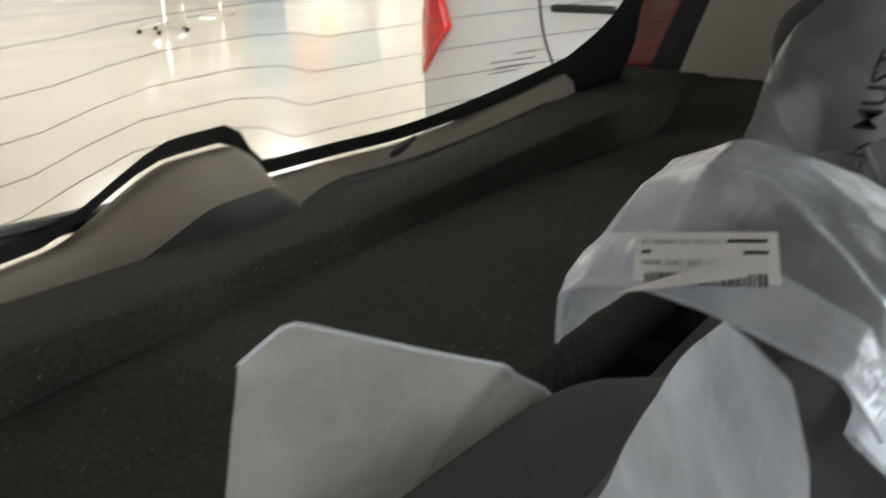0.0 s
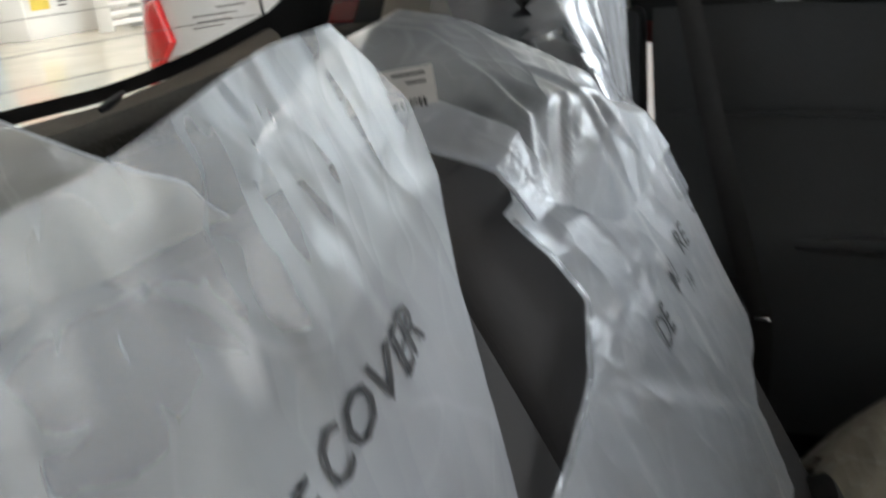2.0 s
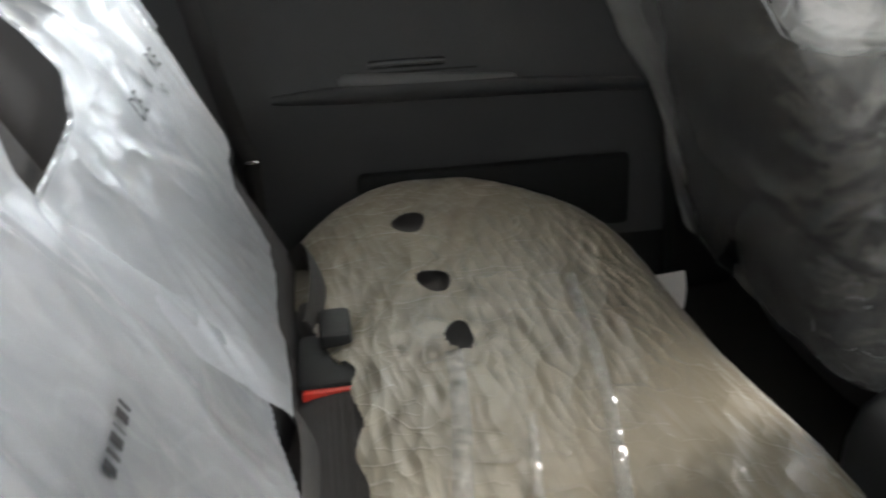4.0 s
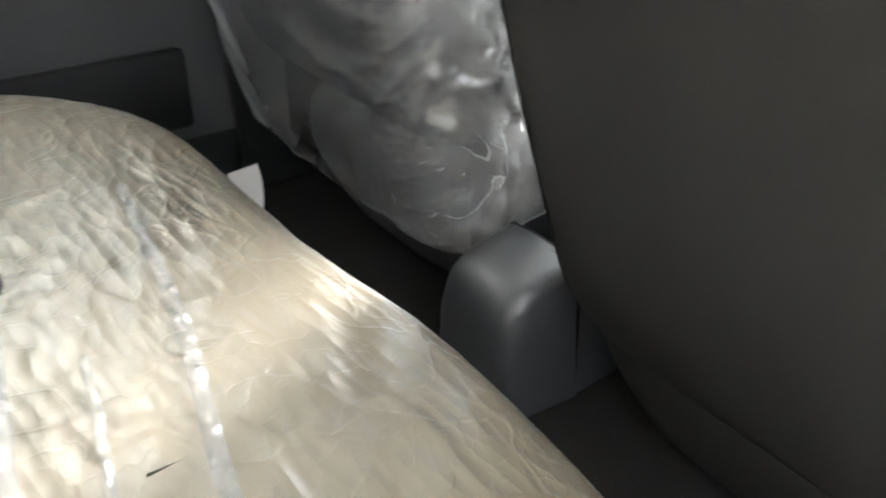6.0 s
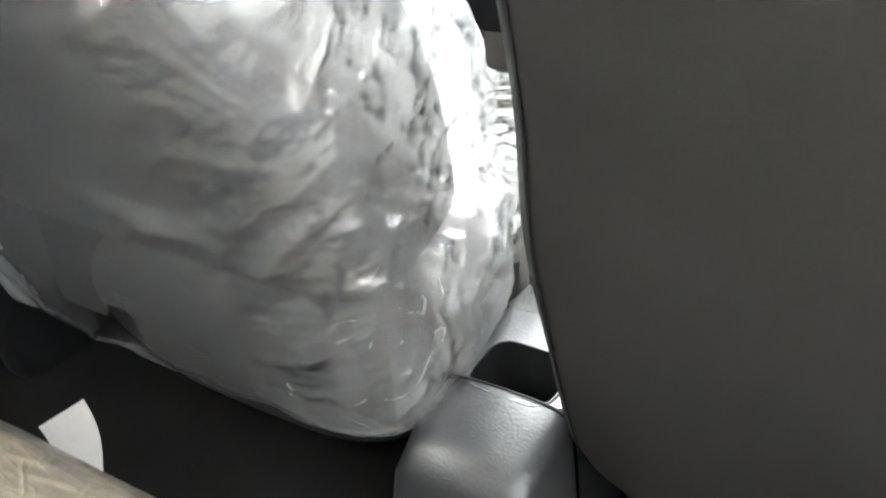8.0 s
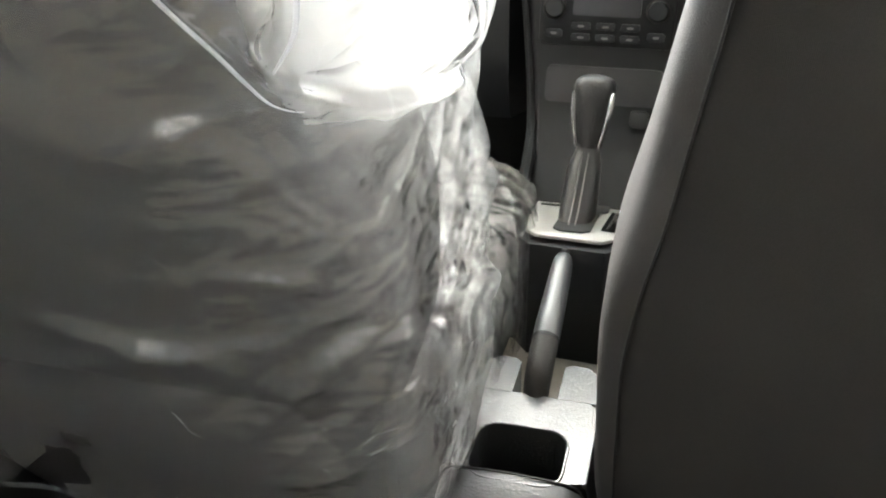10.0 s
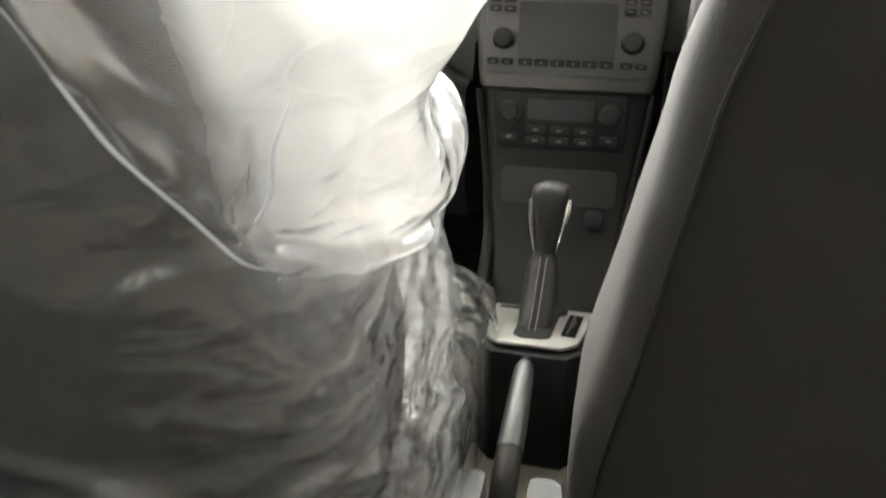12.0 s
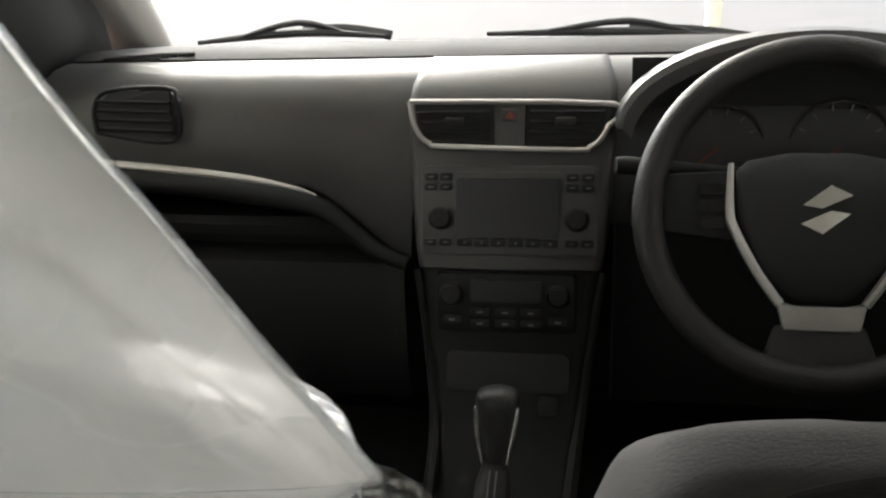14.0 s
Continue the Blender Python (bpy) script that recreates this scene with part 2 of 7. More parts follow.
def crumple_normal(n, l, co, rows, normal, taut=()):
    """Facets of crumpled film. Rows of cell size, slope, turn of the folds in degrees about each axis, stretch along the folds.
    taut: rows of axis, from, to, least: where the film is drawn tight (from) and where it is free to crumple (to)."""
    free = None
    for axis, a, b, least in taut:
        sx, mr = n.new("ShaderNodeSeparateXYZ"), n.new("ShaderNodeMapRange")
        mr.interpolation_type = "SMOOTHSTEP"
        mr.inputs["From Min"].default_value, mr.inputs["From Max"].default_value, mr.inputs["To Min"].default_value = a, b, least
        l.new(co.outputs["Object"], sx.inputs[0])
        l.new(sx.outputs[axis], mr.inputs["Value"])
        if free is None:
            free = mr.outputs[0]
        else:
            mu = n.new("ShaderNodeMath")
            mu.operation = "MULTIPLY"
            l.new(free, mu.inputs[0])
            l.new(mr.outputs[0], mu.inputs[1])
            free = mu.outputs[0]
    wob = n.new("ShaderNodeTexNoise")
    wob.inputs["Scale"].default_value, wob.inputs["Detail"].default_value = 9.0, 2
    l.new(co.outputs["Object"], wob.inputs["Vector"])
    for size, slope, turn, stretch in rows:
        sub, sc, ad, mp, vo = n.new("ShaderNodeVectorMath"), n.new("ShaderNodeVectorMath"), n.new("ShaderNodeVectorMath"), n.new("ShaderNodeMapping"), n.new("ShaderNodeTexVoronoi")
        sub.operation, sc.operation, ad.operation = "SUBTRACT", "SCALE", "ADD"
        sub.inputs[1].default_value = (0.5, 0.5, 0.5)
        sc.inputs["Scale"].default_value = 1.6 * size
        l.new(wob.outputs["Color"], sub.inputs[0])
        l.new(sub.outputs[0], sc.inputs[0])
        l.new(co.outputs["Object"], ad.inputs[0])
        l.new(sc.outputs[0], ad.inputs[1])
        mp.vector_type = "TEXTURE"
        mp.inputs["Rotation"].default_value = [radians(a) for a in turn]
        mp.inputs["Scale"].default_value = (1, 1, stretch)
        l.new(ad.outputs[0], mp.inputs["Vector"])
        vo.inputs["Scale"].default_value = 1 / size
        l.new(mp.outputs[0], vo.inputs["Vector"])
        bp = n.new("ShaderNodeBump")
        bp.inputs["Strength"].default_value, bp.inputs["Distance"].default_value = 1.0, slope * size
        l.new(vo.outputs["Distance"], bp.inputs["Height"])
        if free is not None:
            l.new(free, bp.inputs["Strength"])
        if normal is not None:
            l.new(normal, bp.inputs["Normal"])
        normal = bp.outputs[0]
    return normal


def film(name, tint, solid, gloss=0.16, milk=0.5, crease=28.0, bump=0.25, spread=0.15, white=0.2, shine=0.07, fade=None, crumple=(), taut=()):
    """Thin polythene: partly clear, partly milky (lit from both sides), with a shine and fine creases that turn white."""
    m, n, l = nodes_of(name)
    n.remove(n["Principled BSDF"])
    out = n["Material Output"]
    co = n.new("ShaderNodeTexCoord")
    nb = n.new("ShaderNodeTexNoise")
    nb.inputs["Scale"].default_value, nb.inputs["Detail"].default_value = 7, 3
    l.new(co.outputs["Object"], nb.inputs["Vector"])
    big, small = crease_lines(n, l, co, crease, 48.0, 0.6), crease_lines(n, l, co, crease * 2.7, 40.0, 0.3)
    add = n.new("ShaderNodeMath")
    add.operation = "MULTIPLY_ADD"
    add.inputs[1].default_value = 0.45
    l.new(small, add.inputs[0])
    l.new(big, add.inputs[2])
    bp = n.new("ShaderNodeBump")
    bp.inputs["Strength"].default_value, bp.inputs["Distance"].default_value = bump, 0.004
    l.new(add.outputs[0], bp.inputs["Height"])
    relief = crumple_normal(n, l, co, crumple, bp.outputs[0], taut)
    df, tr, gl, tp = (n.new("ShaderNodeBsdf" + k) for k in ("Diffuse", "Translucent", "Glossy", "Transparent"))
    df.inputs["Color"].default_value = tr.inputs["Color"].default_value = (*tint, 1)
    gl.inputs["Roughness"].default_value = gloss
    tp.inputs["Color"].default_value = (0.95, 0.95, 0.95, 1)
    for q in (df, tr, gl):
        l.new(relief, q.inputs["Normal"])
    a, c, d = (n.new("ShaderNodeMixShader") for _ in range(3))
    a.inputs[0].default_value = milk
    l.new(df.outputs[0], a.inputs[1])
    l.new(tr.outputs[0], a.inputs[2])
    mr = n.new("ShaderNodeMapRange")
    mr.inputs["From Min"].default_value, mr.inputs["From Max"].default_value = 0.3, 0.7
    mr.inputs["To Min"].default_value, mr.inputs["To Max"].default_value = max(solid - spread, 0.02), min(solid + spread, 1)
    l.new(nb.outputs["Fac"], mr.inputs["Value"])
    wh = n.new("ShaderNodeMath")
    wh.operation, wh.use_clamp = "MULTIPLY_ADD", True
    wh.inputs[1].default_value = 0.4 * white
    l.new(add.outputs[0], wh.inputs[0])
    l.new(mr.outputs[0], wh.inputs[2])
    amount = wh.outputs[0]
    # milkier or clearer by place, also to mimic lit or shaded film: rows of (amount, axis, from, to, axis, from, to)
    for row in fade or ():
        sx, ad = n.new("ShaderNodeSeparateXYZ"), n.new("ShaderNodeMath")
        l.new(co.outputs["Object"], sx.inputs[0])
        got = None
        for k in range(1, len(row), 3):
            fr = n.new("ShaderNodeMapRange")
            fr.interpolation_type = "SMOOTHSTEP"
            fr.inputs["From Min"].default_value, fr.inputs["From Max"].default_value = row[k + 1], row[k + 2]
            l.new(sx.outputs[row[k]], fr.inputs["Value"])
            if got is not None:
                mu = n.new("ShaderNodeMath")
                mu.operation = "MULTIPLY"
                l.new(got, mu.inputs[0])
                l.new(fr.outputs[0], mu.inputs[1])
                got = mu.outputs[0]
            else:
                got = fr.outputs[0]
        ad.operation, ad.use_clamp = "MULTIPLY_ADD", True
        l.new(got, ad.inputs[0])
        ad.inputs[1].default_value = row[0]
        l.new(amount, ad.inputs[2])
        amount = ad.outputs[0]
    l.new(amount, c.inputs[0])
    l.new(tp.outputs[0], c.inputs[1])
    l.new(a.outputs[0], c.inputs[2])
    l.new(edge_gloss(n, l, relief, shine), d.inputs[0])
    l.new(c.outputs[0], d.inputs[1])
    l.new(gl.outputs[0], d.inputs[2])
    l.new(d.outputs[0], out.inputs["Surface"])
    return m


def clear(name, tint=(0.96, 0.97, 0.97)):
    m, n, l = nodes_of(name)
    n.remove(n["Principled BSDF"])
    tp, gl, mx = n.new("ShaderNodeBsdfTransparent"), n.new("ShaderNodeBsdfGlossy"), n.new("ShaderNodeMixShader")
    tp.inputs["Color"].default_value = (*tint, 1)
    gl.inputs["Roughness"].default_value = 0.01
    l.new(edge_gloss(n, l), mx.inputs[0])
    l.new(tp.outputs[0], mx.inputs[1])
    l.new(gl.outputs[0], mx.inputs[2])
    l.new(mx.outputs[0], n["Material Output"].inputs["Surface"])
    return m


def glowing(name, color, strength):
    m, n, l = nodes_of(name)
    b = n["Principled BSDF"]
    b.inputs["Base Color"].default_value = (*color, 1)
    b.inputs["Emission Color"].default_value = (*color, 1)
    b.inputs["Emission Strength"].default_value = strength
    return m


SEAT = surface("seat fabric", (0.062, 0.058, 0.057), 0.88, var=0.18, grain=900, bump=0.35, stain=9, weave=420, spec=0.15, sheen=0.03)
SEAT_DRV = surface("driver seat fabric", (0.034, 0.0325, 0.031), 0.9, var=0.12, grain=900, bump=0.35, stain=9, weave=420, spec=0.1)
SEAT_SIDE = surface("seat side fabric", (0.052, 0.050, 0.0485), 0.86, var=0.15, grain=1100, bump=0.25, stain=8, spec=0.12)
CARPET = surface("carpet", (0.022, 0.0205, 0.0195), 0.95, var=0.35, grain=650, bump=0.6, stain=12, spec=0.15, lint=0.06)
SHELF = surface("shelf felt", (0.034, 0.031, 0.026), 0.95, var=0.5, grain=260, bump=0.9, stain=9, spec=0.12, lint=0.14)
TRIM_GREY = surface("mid grey satin plastic", (0.125, 0.125, 0.125), 0.5, var=0.1, grain=520, bump=0.2, stain=7, spec=0.4)
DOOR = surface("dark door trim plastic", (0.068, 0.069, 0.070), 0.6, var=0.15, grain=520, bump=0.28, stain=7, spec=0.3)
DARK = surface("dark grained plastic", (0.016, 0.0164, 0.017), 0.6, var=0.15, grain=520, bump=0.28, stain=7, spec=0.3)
DASH = surface("dash grained plastic", (0.058, 0.0575, 0.056), 0.38, var=0.12, grain=600, bump=0.25, stain=5, spec=0.5)
DECK = surface("matt dash top plastic", (0.034, 0.0345, 0.036), 0.8, var=0.12, grain=600, bump=0.3, stain=5, spec=0.25)
PANEL = surface("black centre panel plastic", (0.011, 0.011, 0.011), 0.55, var=0.12, grain=600, bump=0.25, stain=5, spec=0.22)
BLACK = surface("black rubber", (0.012, 0.012, 0.012), 0.6, var=0.2, grain=300, bump=0.1, stain=10)
GLOSSY = surface("piano black", (0.01, 0.01, 0.011), 0.18, var=0.1, grain=80, bump=0.0, stain=12, rvar=0.06)
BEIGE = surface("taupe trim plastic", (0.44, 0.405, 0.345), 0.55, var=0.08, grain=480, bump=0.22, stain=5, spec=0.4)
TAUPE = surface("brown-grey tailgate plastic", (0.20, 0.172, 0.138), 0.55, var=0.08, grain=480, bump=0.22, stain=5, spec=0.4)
CONSOLE = surface("console soft plastic", (0.038, 0.035, 0.032), 0.5, var=0.1, grain=520, bump=0.4, stain=6, spec=0.35)
PALE = surface("pale grey console plastic", (0.050, 0.052, 0.055), 0.33, var=0.06, grain=420, bump=0.22, stain=6, spec=1.0)
SILVER = surface("satin silver trim", (0.52, 0.51, 0.485), 0.35, metal=0.45, var=0.06, grain=200, bump=0.03, stain=9)
CHROME = surface("chrome", (0.8, 0.8, 0.78), 0.1, metal=1.0, var=0.04, grain=150, bump=0.0, stain=10, rvar=0.04)
LEATHER = surface("black leather", (0.026, 0.0245, 0.0235), 0.5, var=0.15, grain=420, bump=0.45, stain=9, spec=0.5)
STITCH = surface("grey thread", (0.22, 0.21, 0.2), 0.8, var=0.15, grain=600, bump=0.1)
RED = surface("red car paint", (0.16, 0.009, 0.007), 0.25, var=0.06, grain=90, bump=0.0, stain=4, coat=0.6)
MARK = surface("grey key legend", (0.10, 0.098, 0.095), 0.6, var=0.15, grain=600, bump=0.0)
WHITE = surface("white car paint", (0.78, 0.79, 0.8), 0.25, var=0.03, grain=60, bump=0.0, stain=2, coat=0.5)
LAMP_RED = surface("red lamp lens", (0.72, 0.02, 0.02), 0.15, var=0.12, grain=40, bump=0.1, stain=20, coat=0.5)
TILE = surface("polished cream tile", (0.66, 0.6, 0.49), 0.14, var=0.05, grain=30, bump=0.0, stain=1.2, rvar=0.06)
PLASTER = surface("white wall paint", (0.78, 0.77, 0.74), 0.7, var=0.03, grain=60, bump=0.05, stain=1.0)
BLUE = surface("blue painted board", (0.03, 0.22, 0.42), 0.5, var=0.1, grain=20, bump=0.0, stain=1.5)
YELLOW = surface("yellow plastic", (0.75, 0.58, 0.1), 0.5, var=0.08, grain=40, bump=0.0)
CORAL = surface("coral painted board", (0.72, 0.2, 0.14), 0.55, var=0.1, grain=30, bump=0.0)
MATS = surface("play mat foam", (0.55, 0.6, 0.3), 0.7, var=0.4, grain=4, bump=0.0, stain=2)
BOUNCE_GREY = surface("pale grey of the bounce wall", (0.38, 0.375, 0.37), 0.8, var=0.05, grain=60, bump=0.05, stain=1.0)
PAPER = surface("paper", (0.8, 0.78, 0.76), 0.7, var=0.04, grain=80, bump=0.05, stain=10)
INK = surface("black ink", (0.02, 0.02, 0.022), 0.5, var=0.2, grain=200, bump=0.0)
BUCKLE = surface("red buckle button", (0.75, 0.06, 0.04), 0.35, var=0.08, grain=80, bump=0.0)
BELT = surface("seat belt webbing", (0.045, 0.042, 0.04), 0.7, var=0.15, grain=900, bump=0.3, stain=20, weave=500)
PAVING = surface("pale forecourt concrete", (0.5, 0.49, 0.46), 0.85, var=0.12, grain=25, bump=0.2, stain=0.6)
HEADLINER = surface("light headliner cloth", (0.5, 0.48, 0.45), 0.9, var=0.05, grain=500, bump=0.2, stain=5)
DISPLAY = surface("dark display glass", (0.010, 0.010, 0.011), 0.36, var=0.1, grain=50, bump=0.0)
HAZARD = surface("hazard button", (0.3, 0.05, 0.02), 0.4, var=0.1, grain=100, bump=0.0)
DOWN = (0, 20, 0)
FILM_BACK = film("milky polythene", (0.80, 0.83, 0.88), 0.60, shine=0.045, gloss=0.34, milk=0.36, crease=7, bump=0.10, spread=0.08, white=0.08, crumple=((0.05, 0.17, DOWN, 4.5), (0.016, 0.09, (0, 45, 0), 4.0)))
FILM_WRAP = film("headrest polythene", (0.82, 0.85, 0.90), 0.10, shine=0.075, gloss=0.17, milk=0.45, crease=11, bump=0.12, spread=0.04, white=0.20, crumple=((0.03, 0.10, (0, 8, 0), 5.0), (0.010, 0.07, (0, -12, 0), 5.0)), fade=((0.48, "Y", -0.137, -0.110, "X", 0.0, -0.03),))
FILM_HOOD = film("half-clear polythene", (0.84, 0.87, 0.91), 0.30, gloss=0.3, milk=0.45, crease=13, bump=0.10, spread=0.06, white=0.16, shine=0.04, crumple=((0.05, 0.16, (30, -40, 0), 2.6), (0.016, 0.10, (0, -60, 0), 3.0)), fade=((0.30, "Z", 0.385, 0.35),))
FILM_THIN = film("thin polythene", (0.76, 0.79, 0.82), 0.20, gloss=0.18, milk=0.4, crease=9, bump=0.12, spread=0.08, white=0.12, crumple=((0.02, 0.3, (0, 30, 40), 2.5),))
FILM_PASS = film("clear cushion polythene", (0.80, 0.79, 0.74), 0.16, gloss=0.18, milk=0.5, crease=11, bump=0.1, spread=0.04, white=0.1, shine=0.10, crumple=((0.03, 0.5, (0, 20, 20), 2.6), (0.012, 0.3, (0, 10, 40), 2.4)))
FILM_SEAT = film("crinkled cushion polythene", (0.295, 0.254, 0.186), 0.76, gloss=0.32, milk=0.12, crease=12, bump=0.2, spread=0.10, white=0.12, shine=0.075, crumple=((0.034, 0.15, (0, 90, -16), 5.0), (0.012, 0.22, (0, 90, 4), 5.0)))
# The negative X fade clears the near edge to mimic its shade.
FILM_COVER = film("printed milky polythene", (0.73, 0.76, 0.81), 0.42, shine=0.045, gloss=0.36, milk=0.15, crease=7, bump=0.10, spread=0.10, white=0.10, crumple=((0.06, 0.16, DOWN, 4.5), (0.018, 0.09, (0, 5, 0), 4.0)), fade=((-0.20, "Z", 0.38, 0.48), (-0.26, "X", 0.06, 0.20)))
FILM_LAYER = film("creamy thin polythene", (0.86, 0.85, 0.80), 0.42, gloss=0.3, milk=0.45, crease=9, bump=0.1, spread=0.10, white=0.16, shine=0.05, crumple=((0.05, 0.16, (0, 60, 0), 3.0), (0.018, 0.09, (0, 80, 0), 3.0)))
# Most fades put the glow of backlit film into its milkiness.
FILM_FRONT = film("front seat polythene", (0.84, 0.85, 0.84), 0.22, gloss=0.22, milk=0.52, crease=14, bump=0.12, spread=0.03, white=0.10, shine=0.15, taut=(("X", 0.10, 0.25, 0.06), ("Z", 0.52, 0.42, 0.15)), crumple=((0.036, 0.38, (0, 60, 0), 4.0), (0.012, 0.24, (0, 76, 0), 4.0)), fade=((0.45, "Z", 0.38, 0.43, "X", 0.262, 0.29), (0.16, "Z", 0.60, 0.68), (0.45, "Z", 0.57, 0.64, "X", 0.20, 0.275), (0.50, "X", -0.11, -0.23), (0.05, "Z", 0.157, 0.142)))
GLASS = clear("window glass")
GLASS_DARK = clear("tinted car glass", (0.16, 0.19, 0.2))
PANEL_LIGHT = glowing("ceiling lamp diffuser", (1.0, 0.97, 0.92), 9.0)

def ramp(x, a, b):
    t = max(0.0, min(1.0, (x - a) / (b - a)))
    return t * t * (3 - 2 * t)


# ---- showroom round the car ----
SX0, SX1, SY0, SY1, SH = -19.0, 2.0, -21.0, 4.2, 4.2
solo("floor", boxes((SX0, SX1, SY0, SY1, -0.2, 0.0)), TILE, "polished cream tile showroom floor", "floor", kind="structure", smooth=False)
solo("ground", boxes((-300, 300, SY1, 600, -0.25, -0.05)), PAVING, "pale concrete forecourt outside the glass front", "ground", kind="structure", smooth=False)
solo("wall_back", boxes((SX0, SX1, SY0 - 0.2, SY0, 0, SH)), PLASTER, "plain white showroom wall", "wall", kind="structure", smooth=False)
solo("wall_side", boxes((SX0 - 0.2, SX0, SY0 - 0.2, SY1, 0, SH)), PLASTER, "plain white showroom side wall", "wall", kind="structure", smooth=False)
# Unseen wall, set near the car only to tune light from this side.
solo("unseen_bounce_wall", boxes((SX1, SX1 + 0.2, SY0 - 0.2, SY1, 0, SH)), BOUNCE_GREY, "unseen pale grey wall added close by to set the side light", "wall", kind="structure", smooth=False)
solo("ceiling", boxes((SX0 - 0.2, SX1 + 0.2, SY0 - 0.2, SY1 + 0.2, SH, SH + 0.2)), PLASTER, "white showroom ceiling", "ceiling", kind="structure", smooth=False)
front = thing("window_front", (0, SY1, 0), "full-height glass shopfront in white frames", "window", kind="structure")
for k in range(8):
    x = SX0 + k * 2.8
    part("mullion", boxes((x - 0.03, x + 0.03, SY1 - 0.06, SY1 + 0.06, 0, SH), bevel=0.004), PLASTER, front)
part("rail", boxes((SX0, SX1, SY1 - 0.05, SY1 + 0.05, 2.6, 2.68), bevel=0.004), PLASTER, front)
part("rail", boxes((SX0, SX1, SY1 - 0.05, SY1 + 0.05, 0.0, 0.08), bevel=0.004), PLASTER, front)

lamp = thing("ceiling_lamp", (0, 0, SH - 0.06), "square white recessed panel lamp, switched on", "lamp", group="ceiling lamps")
part("frame", boxes((-0.66, 0.66, -0.66, -0.6, SH - 0.06, SH), (-0.66, 0.66, 0.6, 0.66, SH - 0.06, SH), (-0.66, -0.6, -0.6, 0.6, SH - 0.06, SH), (0.6, 0.66, -0.6, 0.6, SH - 0.06, SH)), PLASTER, lamp, smooth=False)
part("diffuser", boxes((-0.6, 0.6, -0.6, 0.6, SH - 0.05, SH - 0.03)), PANEL_LIGHT, lamp, "glowing white diffuser", smooth=False)
for gx in (-13, -8.5, -4):
    for gy in (-15.5, -11, -6.5):
        copy_thing(lamp, pose(gx, gy, SH - 0.06))
lamp.location = (-13, -2.2, SH - 0.06)

# ---- car shell: floor, sills, roof, pillars, red outer skin ----
shell = thing("car_body", (0, 0, 0.2), "red hatchback body shell with dark carpet and pale trim", "car body", kind="structure")
part("floor_pan", boxes((-0.74, 0.74, -1.2, 1.5, 0.2, 0.3)), CARPET, shell, "black carpeted floor", smooth=False)
part("wheel_arch", boxes((-0.72, -0.52, -1.1, -0.47, 0.3, 0.62), (0.52, 0.72, -1.1, -0.62, 0.3, 0.62), bevel=0.03), DARK, shell)


def roof_height(x, y):
    return 1.43 - 0.10 * (x / 0.6) ** 2 - 0.05 * ((y + 0.1) / 0.9) ** 2


def slab(fn, x0, x1, y0, y1, thick, nx=12, ny=12):
    bm = bmesh.new()
    top = [[bm.verts.new((x0 + (x1 - x0) * i / nx, y0 + (y1 - y0) * j / ny, fn(x0 + (x1 - x0) * i / nx, y0 + (y1 - y0) * j / ny))) for i in range(nx + 1)] for j in range(ny + 1)]
    low = [[bm.verts.new(v.co - Vector((0, 0, thick))) for v in r] for r in top]
    for j in range(ny):
        for i in range(nx):
            bm.faces.new((top[j][i], top[j][i + 1], top[j + 1][i + 1], top[j + 1][i]))
            bm.faces.new((low[j][i], low[j + 1][i], low[j + 1][i + 1], low[j][i + 1]))
    for j in range(ny):
        bm.faces.new((top[j][0], top[j + 1][0], low[j + 1][0], low[j][0]))
        bm.faces.new((top[j][nx], low[j][nx], low[j + 1][nx], top[j + 1][nx]))
    for i in range(nx):
        bm.faces.new((top[0][i], low[0][i], low[0][i + 1], top[0][i + 1]))
        bm.faces.new((top[ny][i], top[ny][i + 1], low[ny][i + 1], low[ny][i]))
    return bm


part("roof", slab(lambda x, y: roof_height(x, y) + 0.05, -0.6, 0.6, -1.0, 0.75, 0.03), RED, shell, "red painted roof")
part("headliner", slab(lambda x, y: roof_height(x, y), -0.6, 0.6, -0.98, 0.73, 0.015), HEADLINER, shell, "light cloth roof lining")

